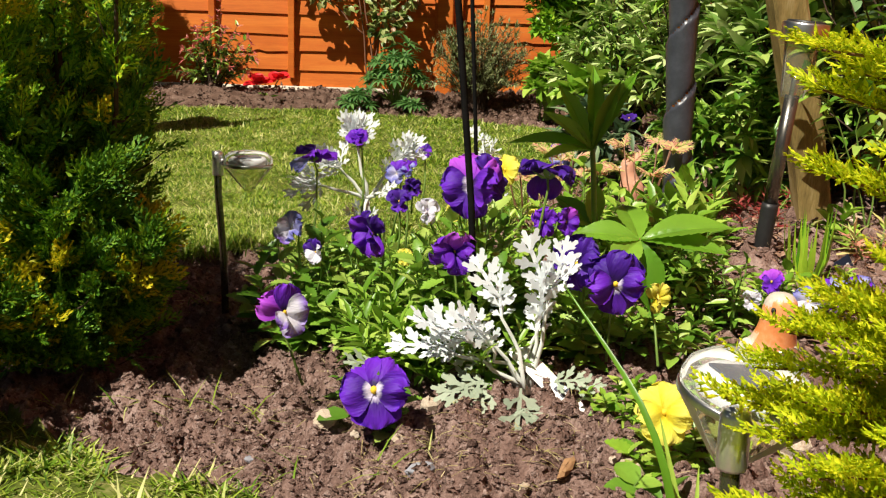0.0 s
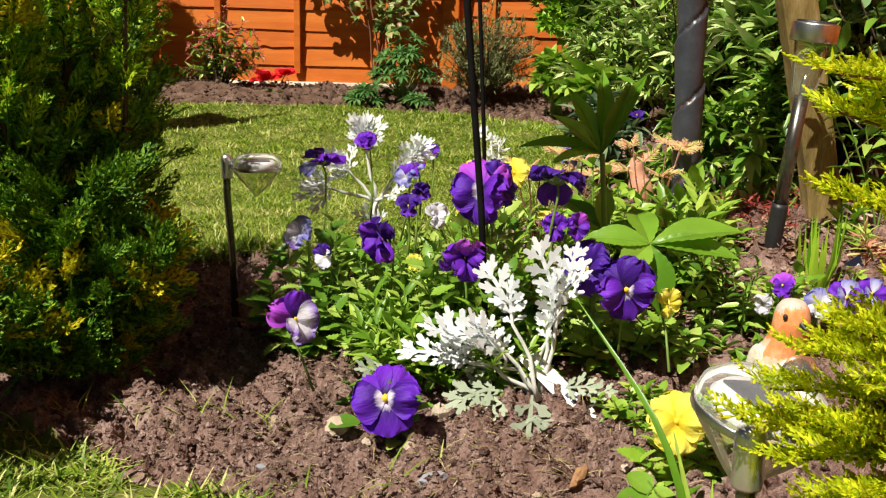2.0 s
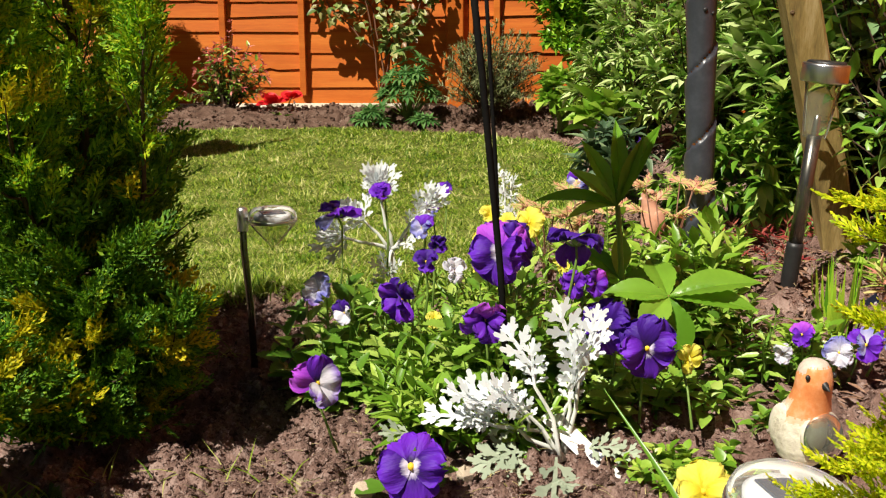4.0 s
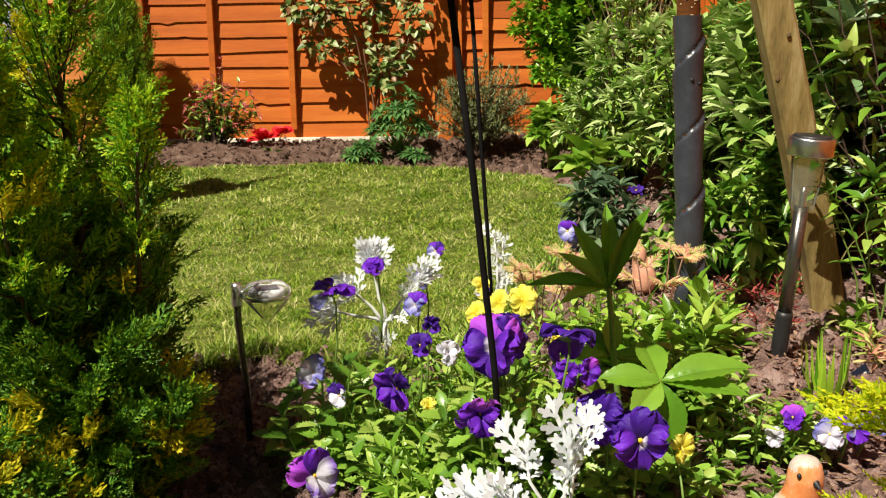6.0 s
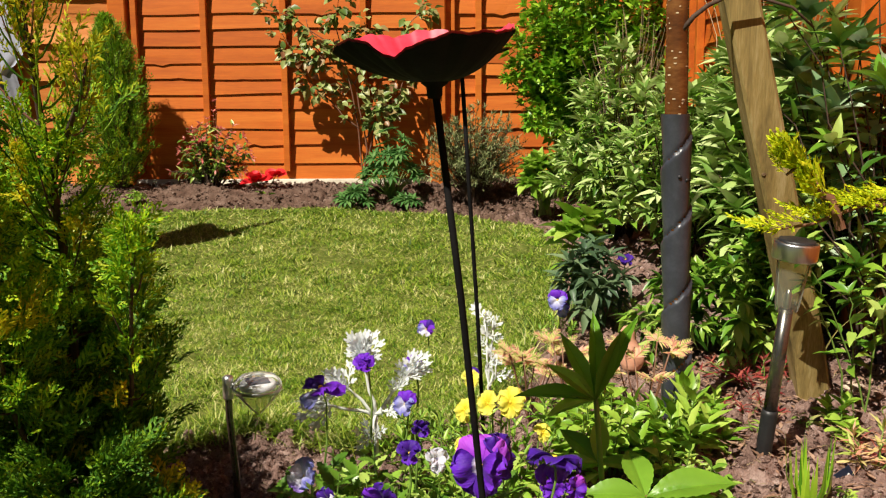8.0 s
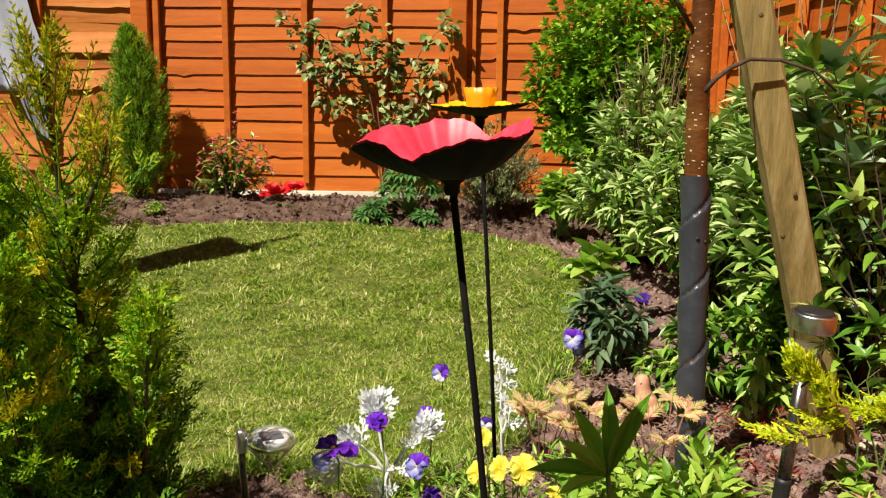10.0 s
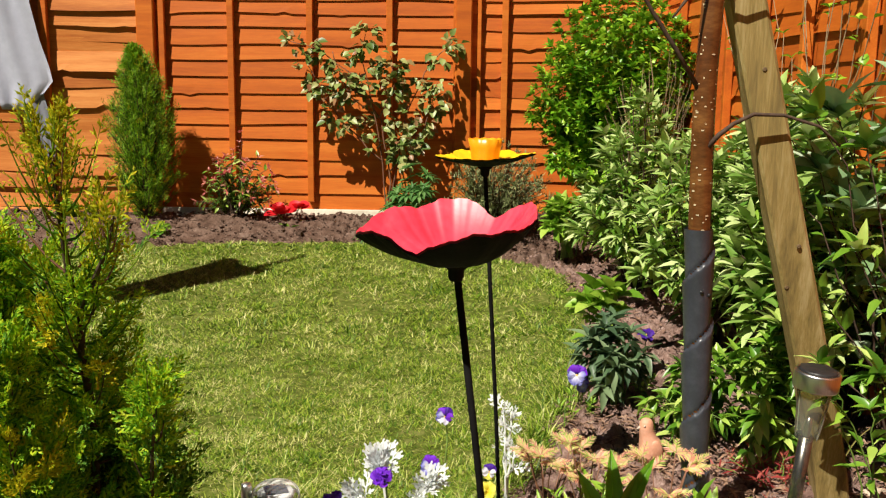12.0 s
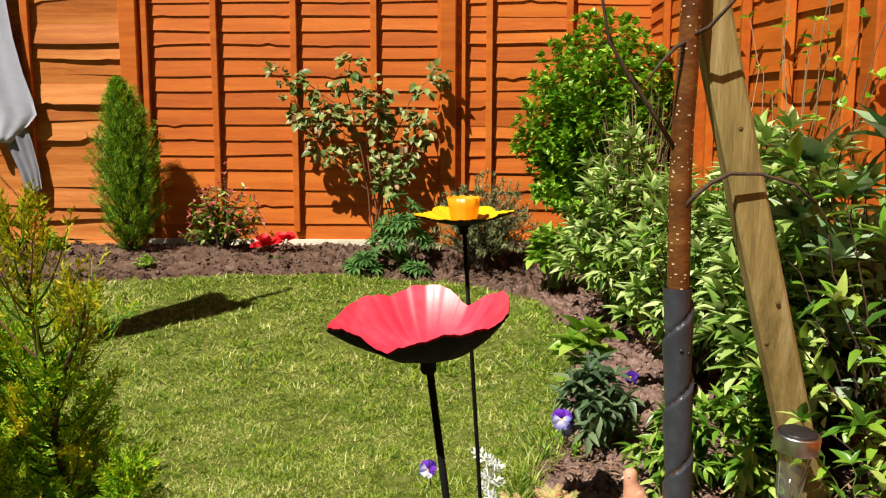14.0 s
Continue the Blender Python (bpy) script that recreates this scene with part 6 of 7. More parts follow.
garment("hanging_shirt", (-2.45, 5.31, 1.95), [(1.95, -2.80, -2.52), (1.6, -2.78, -2.50), (1.35, -2.76, -2.47), (1.15, -2.75, -2.43), (1.0, -2.74, -2.385), (0.92, -2.72, -2.37), (0.86, -2.70, -2.42), (0.80, -2.68, -2.48), (0.76, -2.66, -2.53)],
        0.012, M_CLOTH, "pale grey shirt hung out to dry", [(1.2, -2.64, -2.50), (0.95, -2.61, -2.46), (0.75, -2.55, -2.41), (0.60, -2.49, -2.38), (0.50, -2.46, -2.37), (0.475, -2.45, -2.39)])
# towel, its line and pole stand out of view, added to shadow the lawn
POLE = Vector((-1.81, 3.14, 0.0))
ALONG = Vector((-0.80, 0.60, 0.0)).normalized()
towel = thing("hanging_towel", POLE + ALONG * 0.08 + Vector((0, 0, 1.96)), "unseen towel added to cast the shadow streak on the lawn", "garment", "washing")
tv, tf = [], []
for side_k in (0.0, 0.004):
    for jj in range(9):
        for ii in range(13):
            u, w = ii / 12, jj / 8
            c = ALONG * ((u - 0.5) * (0.32 - 0.10 * w)) + Vector((0, 0, -0.98 * w - 0.03 * math.sin(5 * u)))
            k = 0.015 * math.sin(9 * u + 2 * w) + 0.008 * math.sin(5 * w) + side_k
            tv.append((c.x + 0.75 * k, c.y + 0.66 * k, c.z))
for b in (0, 117):
    for jj in range(8):
        for ii in range(12):
            a = b + jj * 13 + ii
            tf.append((a, a + 1, a + 14, a + 13))
part("cloth", (np.array(tv), tf), M_CLOTH, towel)
line = tagged(part("clothes_line", tube([POLE - ALONG * 0.32 + Vector((0, 0, 1.98)), POLE + ALONG * 1.2 + Vector((0, 0, 1.96)), (-3.66, 5.355, 1.80)], 0.004, 6), M_BLACK), "unseen thin line added to carry the shadow-casting towel", "clothes line")
line = tagged(part("clothes_line", join([tube([(-3.72, 5.313, 1.952), (-2.6, 5.313, 1.949), (-1.84, 5.313, 1.952)], 0.0025, 6), tube([(-1.84, 5.36, 1.952), (-1.84, 5.31, 1.952)], 0.004, 6), tube([(-3.72, 5.36, 1.952), (-3.72, 5.31, 1.952)], 0.004, 6)]), M_BLACK), "short dark line strung between the fence posts", "clothes line")
pole = tagged(part("line_pole", tube([POLE + Vector((0, 0, -0.1)), POLE + Vector((0, 0, 2.38))], 0.02, 12), M_STEEL_D), "unseen pole added to cast the thin end of the lawn's streak", "pole")


# ---- the flower bed ----
def G(x, y):
    return float(gz(x, y) + soil_bump(x, y)) - 0.006


def bed_plant(name, x, y, radius, height, n, leaf, size, mat, label, lean=0.55, wide=1.0, up=0.6, stem=M_STEM, category="plant", group=""):
    z = G(x, y)
    t = thing(name, (x, y, z), label, category, group)
    data, shoots = clump((x, y, z), radius, height, n, leaf, size, lean, wide, up)
    leaves(t, leaf, mat, data)
    for vf in shoots:
        part("stalk", shift(vf, t.location), stem, t)
    return t


p1 = bed_plant("pansy_plant", -0.17, 1.24, 0.11, 0.235, 260, L_TOOTH, 0.052, M_PANSY_L, "pansy plant with dark leaves and blue-white blooms", group="pansies")
p2 = bed_plant("pansy_plant", -0.045, 1.16, 0.125, 0.20, 560, L_TOOTH, 0.040, M_PANSY_L, "bushy pansy plant with small violet blooms", group="pansies")
p12 = bed_plant("pansy_plant", -0.085, 1.35, 0.12, 0.20, 300, L_TOOTH, 0.040, M_PANSY_L, "leafy pansy plant round the silver ragwort", group="pansies")
p3 = bed_plant("pansy_plant", 0.075, 1.03, 0.11, 0.215, 520, L_TOOTH, 0.042, M_PANSY_L, "tall pansy plant with large violet blooms", group="pansies")
bed_plant("pansy_plant", -0.015, 1.005, 0.085, 0.15, 330, L_LANCE_S, 0.048, M_FRESH, "pansy plant with narrow bright leaves", up=1.2, group="pansies")
p5 = bed_plant("pansy_plant", 0.235, 1.02, 0.085, 0.13, 200, L_TOOTH, 0.038, M_PANSY_L, "pansy plant with a dark velvety bloom", group="pansies")
p6 = bed_plant("viola_plant", 0.105, 1.33, 0.12, 0.21, 420, L_LANCE_S, 0.036, M_FRESH, "viola plant with pale yellow blooms", up=1.0, group="violas")
p7 = bed_plant("pansy_plant", -0.02, 0.868, 0.045, 0.06, 26, L_TOOTH, 0.036, M_PANSY_L, "low pansy plant with one broad violet bloom", group="pansies")
p8 = bed_plant("pansy_plant", 0.275, 0.735, 0.065, 0.06, 90, L_TOOTH, 0.034, M_FRESH, "low pansy plant with a yellow bloom", group="pansies")
p9 = bed_plant("viola_plant", 0.49, 1.10, 0.07, 0.085, 110, L_TOOTH, 0.032, M_FRESH, "viola plant with violet and white blooms", group="violas")
p10 = bed_plant("viola_plant", -0.015, 1.75, 0.08, 0.11, 100, L_LANCE_S, 0.03, M_PANSY_L, "leggy viola with single blue blooms by the lawn", up=1.2, group="violas")
p11 = bed_plant("pansy_plant", -0.095, 1.03, 0.03, 0.035, 6, L_TOOTH, 0.028, M_PANSY_L, "flopped pansy plant with a white and violet bloom", group="pansies")

DARK = [V2, V2, V2, V2, V7]
YELL = [V6] * 5
WHITE = [V5, V5, V5, V5, V5]
# plant, place, way it looks, size, petals, roll, cup
BLOOMS = [
    (p7, (-0.037, 0.815, 0.045), (-0.08, -1, 0.34), 0.088, [V1, V1, V7, V7, V7], 8, -4),
    (p11, (-0.163, 0.966, 0.088), (0.70, -0.62, 0.05), 0.074, [V3, V1, V8, V8, V8], 24, 20),
    (p1, (-0.192, 1.190, 0.150), (-0.35, -0.8, 0.45), 0.056, [V4, V4, V5, V4, V8], -22, 34),
    (p1, (-0.152, 1.165, 0.124), (-0.5, -0.8, 0.0), 0.042, [V2, V2, V5, V5, V5], 30, 30),
    (p1, (-0.180, 1.305, 0.250), (-0.25, -0.15, 0.9), 0.082, [V1, V1, V2, V1, V4], 0, -10),
    (p12, (-0.114, 1.378, 0.262), (-0.2, -0.7, 0.7), 0.048, [V1] * 5, 0, 62),
    (p12, (-0.045, 1.300, 0.224), (-0.3, -0.8, 0.5), 0.046, [V1, V1, V4, V4, V4], 0, 20),
    (p2, (-0.020, 1.220, 0.212), (0.4, -0.5, 0.2), 0.036, DARK, 20, 50),
    (p2, (-0.033, 1.144, 0.204), (0.0, -0.8, 0.6), 0.040, DARK, 0, 30),
    (p2, (-0.060, 1.040, 0.178), (-0.45, -0.65, -0.30), 0.068, [V1, V2, V1, V7, V1], 14, 36),
    (p3, (0.064, 0.975, 0.254), (-0.30, -0.95, 0.16), 0.086, [V3, V3, V7, V1, V7], 4, 4),
    (p3, (0.088, 0.985, 0.262), (0.8, -0.4, 0.2), 0.062, [V2, V2, V1, V2, V2], -10, 10),
    (p3, (0.046, 0.941, 0.178), (0.25, -0.85, -0.30), 0.066, [V1, V3, V1, V1, V1], 30, 40),
    (p3, (0.152, 0.936, 0.279), (0.0, 0.55, 0.85), 0.076, DARK, 0, -14),
    (p5, (0.238, 0.925, 0.148), (0.10, -0.98, 0.05), 0.080, [V2, V2, V1, V7, V7], 8, 2),
    (p5, (0.195, 0.955, 0.165), (-0.4, -0.8, 0.1), 0.070, DARK, 20, 20),
    (p3, (0.160, 1.010, 0.205), (-0.3, -0.9, -0.1), 0.040, [V1] * 5, 10, 30),
    (p3, (0.186, 1.015, 0.205), (0.5, -0.8, 0.0), 0.040, [V1, V3, V1, V1, V1], -10, 26),
    (p10, (-0.026, 1.885, 0.198), (-0.2, -0.9, 0.5), 0.046, [V1, V2, V4, V1, V5], 0, 22),
    (p10, (-0.045, 1.60, 0.200), (-0.3, -0.9, 0.4), 0.044, [V1, V1, V4, V4, V4], 0, 18),
    (p10, (0.070, 1.70, 0.150), (-0.3, -0.9, 0.3), 0.034, [V2, V2, V5, V5, V6], 0, 10),
    (p6, (0.119, 1.262, 0.240), (0.1, -0.9, 0.4), 0.052, YELL, 0, 6),
    (p6, (0.085, 1.285, 0.230), (-0.4, -0.8, 0.4), 0.044, YELL, 12, 16),
    (p6, (0.050, 1.340, 0.200), (-0.5, -0.8, 0.4), 0.042, YELL, -8, 12),
    (p6, (0.046, 1.230, 0.178), (-0.4, -0.8, 0.3), 0.034, YELL, 0, 26),
    (p6, (0.062, 1.440, 0.222), (0.0, -0.9, 0.5), 0.036, YELL, 0, 16),
    (p6, (0.006, 1.150, 0.190), (0.3, -0.9, 0.1), 0.040, WHITE, 0, 40),
    (p6, (0.180, 1.37, 0.150), (0.3, -0.8, 0.5), 0.034, YELL, 0, 12),
    (p2, (-0.020, 1.070, 0.140), (0.0, -0.9, 0.4), 0.026, YELL, 0, 30),
    (p8, (0.252, 0.690, 0.078), (-0.15, -0.85, 0.30), 0.066, YELL, 8, 2),
    (p8, (0.295, 0.955, 0.125), (0.5, -0.7, 0.0), 0.040, YELL, 0, 20),
    (p9, (0.461, 1.042, 0.130), (-0.2, -0.8, 0.5), 0.036, [V3, V3, V1, V1, V1], 0, 20),
    (p9, (0.436, 1.035, 0.106), (-0.4, -0.9, 0.2), 0.030, WHITE, 0, 30),
    (p9, (0.512, 1.045, 0.105), (-0.3, -0.9, 0.2), 0.044, [V4, V4, V5, V5, V5], 30, 20),
    (p9, (0.548, 1.050, 0.114), (0.0, -0.9, 0.4), 0.050, [V1, V4, V4, V1, V1], 0, 24),
    (p9, (0.585, 1.060, 0.118), (0.2, -0.9, 0.4), 0.044, [V1, V4, V4, V1, V4], 0, 20),
]
for pl, c, face, size, mats, roll, cup in BLOOMS:
    f = Vector((c[0], c[1], c[2] - size * 1.2)).lerp(Vector(pl.location), 0.3 if pl is p11 else 0.25)
    pansy(pl, c, face, size, mats, roll, f, cup)


# silver ragwort
def ragwort(x, y, heads, low, label, group="silver ragworts", size=0.054, n=5, flare=0.0, mat=M_SILVER):
    z = G(x, y)
    t = thing("silver_ragwort", (x, y, z), label, "plant", group)
    o = np.array((x, y, z))
    P, W, U = [], [], []
    for h in heads:
        h = np.array(h)
        pts = curve(o + rng.normal(size=3) * (0.006, 0.006, 0), h, 0.006, 6, 0.003)
        part("stem", shift(tube(pts, np.linspace(0.0032, 0.0018, 6), 6), o), M_STEM_W, t)
        d = unit(pts[-1] - pts[-2])
        for k in range(n):
            a = k * 2.4
            s1 = unit(np.cross(d, (0.3, 0.8, 0.2)))
            s2 = np.cross(d, s1)
            out = (s1 * math.cos(a) + s2 * math.sin(a))
            P.append(h - d * 0.011 * k)
            W.append(out * (0.30 + 0.14 * k + flare) + d * (1.0 - 0.08 * k - 0.4 * flare) + rng.normal(size=3) * 0.12)
            U.append(np.array([-0.35, -0.65, 0.8]) - out * 0.25 + rng.normal(size=3) * 0.2)
    s = size * rng.uniform(0.6, 1.15, len(P))
    leaves(t, L_LOBED, mat, (np.array(P), np.array(W), np.array(U), s, s))
    if low:
        q, w, ln = zip(*low)
        leaves(t, L_LOBED, M_SILVER_G, (np.array(q), np.array(w, float), np.array([(0.05, -0.6, 0.9)] * len(q)), np.array(ln), np.array(ln)))
    return t


rag = ragwort(0.135, 0.905, [(0.101, 0.90, 0.128), (0.150, 0.905, 0.150), (0.165, 0.90, 0.156), (0.072, 0.885, 0.096), (0.050, 0.885, 0.088), (0.088, 0.885, 0.082), (0.148, 0.90, 0.108), (0.036, 0.890, 0.070)],
        [((0.095, 0.89, 0.03), (-1, -0.2, 0.0), 0.055), ((0.100, 0.87, 0.025), (-1, -0.5, -0.3), 0.05), ((0.080, 0.90, 0.05), (-1, 0.1, 0.3), 0.045), ((0.128, 0.84, 0.02), (0.25, -1, 0.1), 0.04), ((0.165, 0.89, 0.035), (1, -0.4, 0.2), 0.042), ((-0.04, 0.93, 0.035), (-1, -0.6, 0.25), 0.045), ((0.19, 0.88, 0.03), (1, -0.3, 0.3), 0.036)],
        "silver-white felted ragwort with lobed leaves on bare stems", size=0.060, n=3)
leaves(rag, L_LOBED, M_SILVER_G, (np.array([(0.128, 0.868, 0.034), (0.085, 0.875, 0.040)]), np.array([(-0.10, -0.30, -1.0), (-1.0, -0.35, -0.35)]), np.array([(0.05, -1.0, 0.35), (-0.2, -0.7, 0.8)]), np.array([0.066, 0.058]), np.array([0.066, 0.058])))
def branched_ragwort(x, y, fork, heads, label):
    """A ragwort whose white stem forks; heads of (place, way, leaves, leaf length, spread)."""
    o = np.array((x, y, G(x, y)))
    t = thing("silver_ragwort", o, label, "plant", "silver ragworts")
    fork = np.array(fork)
    part("stem", shift(tube(curve(o, fork, 0.0, 5, 0.002), np.linspace(0.0046, 0.0036, 5), 7), o), M_STEM_W, t)
    P, W, U, S = [], [], [], []
    for c, way, n, size, spread in heads:
        c, d = np.array(c), unit(way)
        part("stem", shift(tube(curve(fork, c, 0.004, 6, 0.002), np.linspace(0.0034, 0.0020, 6), 6), o), M_STEM_W, t)
        s1 = unit(np.cross(d, (0.3, 0.8, 0.2)))
        s2 = np.cross(d, s1)
        for k in range(n):
            q = (k + 0.5) / n
            side = s1 * math.cos(k * 2.4) + s2 * math.sin(k * 2.4)
            P.append(c - d * 0.016 * q)
            W.append(d * (1.0 - 0.5 * q * spread) + side * spread * (0.15 + q) + rng.normal(size=3) * 0.10)
            U.append(side * -0.5 + np.array([-0.3, -0.7, 0.6]) + rng.normal(size=3) * 0.25)
            S.append(size * rng.uniform(0.75, 1.15))
    S = np.array(S)
    leaves(t, L_LOBED, M_SILVER_D, (np.array(P), np.array(W), np.array(U), S, S * 0.72))


branched_ragwort(-0.103, 1.43, (-0.102, 1.42, 0.162),
                 [((-0.124, 1.425, 0.272), (-0.05, 0, 1), 18, 0.044, 0.95), ((-0.158, 1.41, 0.222), (-0.6, -0.2, 0.6), 9, 0.046, 1.0), ((-0.19, 1.40, 0.190), (-1.0, -0.2, 0.15), 9, 0.050, 0.9),
                  ((-0.062, 1.41, 0.218), (0.6, -0.1, 0.7), 4, 0.036, 0.7), ((-0.040, 1.41, 0.242), (0.9, -0.1, 0.75), 9, 0.044, 0.8), ((-0.078, 1.40, 0.178), (0.8, -0.3, 0.3), 4, 0.034, 0.9), ((-0.110, 1.40, 0.135), (-0.3, -0.6, 0.3), 5, 0.036, 1.0)],
                 "silver ragwort with forked white stems among pansies")
ragwort(0.105, 1.82, [(0.100, 1.85, 0.232), (0.118, 1.86, 0.222), (0.105, 1.83, 0.175), (0.125, 1.80, 0.155)], None, "small silver ragwort beside the feeder stem", size=0.036, n=5, flare=0.5, mat=M_SILVER_D)


# hellebore
def fingered(t, c, blades, label=""):
    """A palmate leaf: blades of (way, length, width) from c, each a mesh."""
    o = np.array(t.location)
    for way, ln, wd, up in blades:
        part("leaf_blade", shift(scatter(HELLE, [c], [way], [up], ln, ln * wd), o), M_HELLE, t)


HELLE = ribbed_leaf([(0, 0.03), (0.07, 0.08), (0.14, 0.105), (0.17, 0.135), (0.25, 0.155), (0.28, 0.178), (0.36, 0.19), (0.39, 0.208), (0.47, 0.205), (0.50, 0.216), (0.58, 0.196), (0.61, 0.202), (0.69, 0.165), (0.72, 0.166), (0.8, 0.115), (0.83, 0.112), (0.92, 0.05), (1, 0.004)], 0.34, 0.26)
hel = thing("hellebore", (0.262, 1.16, G(0.262, 1.16)), "hellebore with large glossy fingered green leaves", "plant")
oh = np.array(hel.location)
part("stalk", shift(tube(curve(oh, (0.231, 1.135, 0.285), 0.0, 7, 0.002), np.linspace(0.0048, 0.0036, 7), 8), oh), M_STEM, hel)
part("stalk", shift(tube(curve(oh, (0.288, 1.05, 0.178), 0.02, 7, 0.002), np.linspace(0.0045, 0.003, 7), 8), oh), M_STEM_R, hel)
fingered(hel, (0.231, 1.135, 0.285), [((-1.0, -0.15, 0.30), 0.112, 0.62, (0, -0.5, 1)), ((-0.42, 0.2, 0.95), 0.105, 0.55, (0.2, -1, 0.3)), ((0.05, 0.25, 1.0), 0.125, 0.48, (0.1, -1, 0.1)), ((0.42, 0.15, 1.0), 0.130, 0.48, (-0.5, -0.9, 0.2)), ((-0.75, -0.5, 0.10), 0.085, 0.7, (0, -0.3, 1)), ((-0.62, -0.1, 0.62), 0.085, 0.65, (0.3, -0.8, 0.6)), ((0.25, -0.1, 0.9), 0.10, 0.5, (-0.3, -1, 0.2))])
fingered(hel, (0.288, 1.05, 0.178), [((1.0, -0.10, 0.42), 0.118, 1.1, (0, -0.35, 1)), ((0.95, -0.35, 0.12), 0.110, 0.85, (0, -0.6, 1)), ((-0.9, -0.2, 0.28), 0.085, 1.15, (0.1, -0.6, 1)), ((0.18, -0.55, -0.85), 0.090, 1.25, (0.2, -1, 0.3)), ((-0.55, -0.75, -0.2), 0.075, 1.25, (0, -0.8, 0.7)), ((-0.1, 0.7, 0.5), 0.09, 1.1, (0, -0.5, 1))])
fingered(hel, (0.245, 1.19, 0.17), [((-0.8, -0.4, 0.2), 0.08, 1.0, (0, -0.5, 1)), ((0.6, -0.5, 0.25), 0.07, 1.0, (0, -0.5, 1)), ((0.1, 0.3, 0.9), 0.07, 1.0, (0, -1, 0.3)), ((-0.5, 0.3, 0.5), 0.075, 1.0, (0, -0.6, 0.8))])

# plants round the hellebore and under the tree
bed_plant("leafy_plant", 0.185, 1.16, 0.075, 0.15, 150, L_TOOTH, 0.044, M_FRESH, "fresh green toothed leaves under the hellebore")
bed_plant("leafy_plant", 0.335, 1.02, 0.08, 0.085, 60, L_OVATE, 0.032, M_PANSY_L, "low dark green leafy plant in the bed")
bed_plant("leafy_plant", 0.425, 1.09, 0.085, 0.11, 190, L_LANCE_S, 0.034, M_PANSY_L, "spreading dark green leafy plant on shaded soil")
bed_plant("leafy_plant", 0.40, 0.985, 0.06, 0.06, 50, L_OVATE, 0.030, M_PANSY_L, "low dark green leafy plant behind the bird ornament")
bed_plant("leafy_plant", 0.375, 1.20, 0.08, 0.13, 240, L_OVATE, 0.032, M_PANSY_L, "dense mid-green leafy plant in the bed")
bed_plant("leafy_plant", 0.41, 1.40, 0.09, 0.17, 170, L_LANCE_S, 0.056, M_FRESH, "upright fresh green leafy shoots at the tree's foot", up=1.3, wide=1.3)
bed_plant("leafy_plant", 0.475, 1.47, 0.06, 0.12, 100, L_LANCE_S, 0.05, M_FRESH, "upright fresh green shoots beside the guard", up=1.3, wide=1.3)
bed_plant("leafy_plant", 0.285, 1.42, 0.11, 0.19, 260, L_OVATE, 0.038, M_FRESH, "green leafy plant behind the hellebore")
bed_plant("spurge_plant", 0.245, 0.83, 0.055, 0.065, 130, L_OVATE, 0.020, M_FRESH, "small-leaved yellow-green spurge in the bed", wide=1.2)
bed_plant("spurge_plant", 0.30, 0.86, 0.05, 0.05, 90, L_OVATE, 0.024, M_FRESH, "small-leaved green spurge near the bird ornament", wide=1.2)
bed_plant("spurge_plant", 0.335, 0.80, 0.035, 0.05, 24, L_OVATE, 0.046, M_ROSE, "few bronze and yellow-green leaves beside the bird ornament")
bed_plant("leafy_plant", 0.235, 0.63, 0.03, 0.03, 12, L_ROUND, 0.034, M_PANSY_L, "rounded mid-green leaves at the bed's front")
bed_plant("leafy_plant", -0.05, 0.88, 0.03, 0.03, 10, L_ROUND, 0.035, M_PANSY_L, "a few round green leaves behind a bloom")
bed_plant("leafy_plant", 0.10, 0.96, 0.08, 0.14, 220, L_LANCE_S, 0.038, M_FRESH, "bright green narrow leaves round the feeder stem", up=1.0)
bed_plant("leafy_plant", 0.02, 1.05, 0.10, 0.16, 300, L_OVATE, 0.026, M_FRESH, "fine pale green foliage between the pansies", wide=0.9)
bed_plant("leafy_plant", 0.03, 1.52, 0.14, 0.14, 300, L_LANCE_S, 0.036, M_FRESH, "grassy green foliage behind the pansies", up=1.1)
bed_plant("leafy_plant", 0.27, 1.60, 0.13, 0.14, 240, L_LANCE_S, 0.034, M_FRESH, "yellow-green young foliage behind the hellebore", up=1.0)
bed_plant("burgundy_plant", 0.68, 1.82, 0.14, 0.06, 260, L_NARROW, 0.035, M_BURG, "low burgundy feathery foliage round the stake", wide=1.5)
for k, (x, y) in enumerate(((0.50, 1.30), (0.62, 1.22), (0.47, 1.20), (0.66, 1.48), (0.58, 1.50), (0.84, 1.55), (0.36, 0.93), (0.44, 0.97), (0.78, 1.62))):
    bed_plant("seedling", x, y, 0.022, 0.03, 9, L_OVATE if k % 2 else L_LANCE_S, 0.022, M_FRESH if k % 3 else M_ROSE, "tiny green seedling in bare soil" if k % 3 else "tiny bronze seedling in bare soil", group="seedlings")
bed_plant("burgundy_plant", 0.60, 1.62, 0.08, 0.04, 90, L_NARROW, 0.028, M_BURG, "low burgundy tuft behind the solar light", wide=1.5)
bed_plant("leafy_plant", 0.72, 1.50, 0.05, 0.09, 40, L_OVATE, 0.04, M_FRESH, "bright green shoot in front of the stake", up=1.2)
bed_plant("astilbe_plant", 0.72, 1.34, 0.06, 0.08, 70, L_NARROW, 0.045, M_ASTILBE, "orange feathery young astilbe leaves", up=0.9, wide=1.4, group="astilbes")
bed_plant("astilbe_plant", 0.76, 1.42, 0.06, 0.06, 50, L_NARROW, 0.04, M_PINK, "salmon-red feathery astilbe leaves", up=0.9, wide=1.4, group="astilbes")


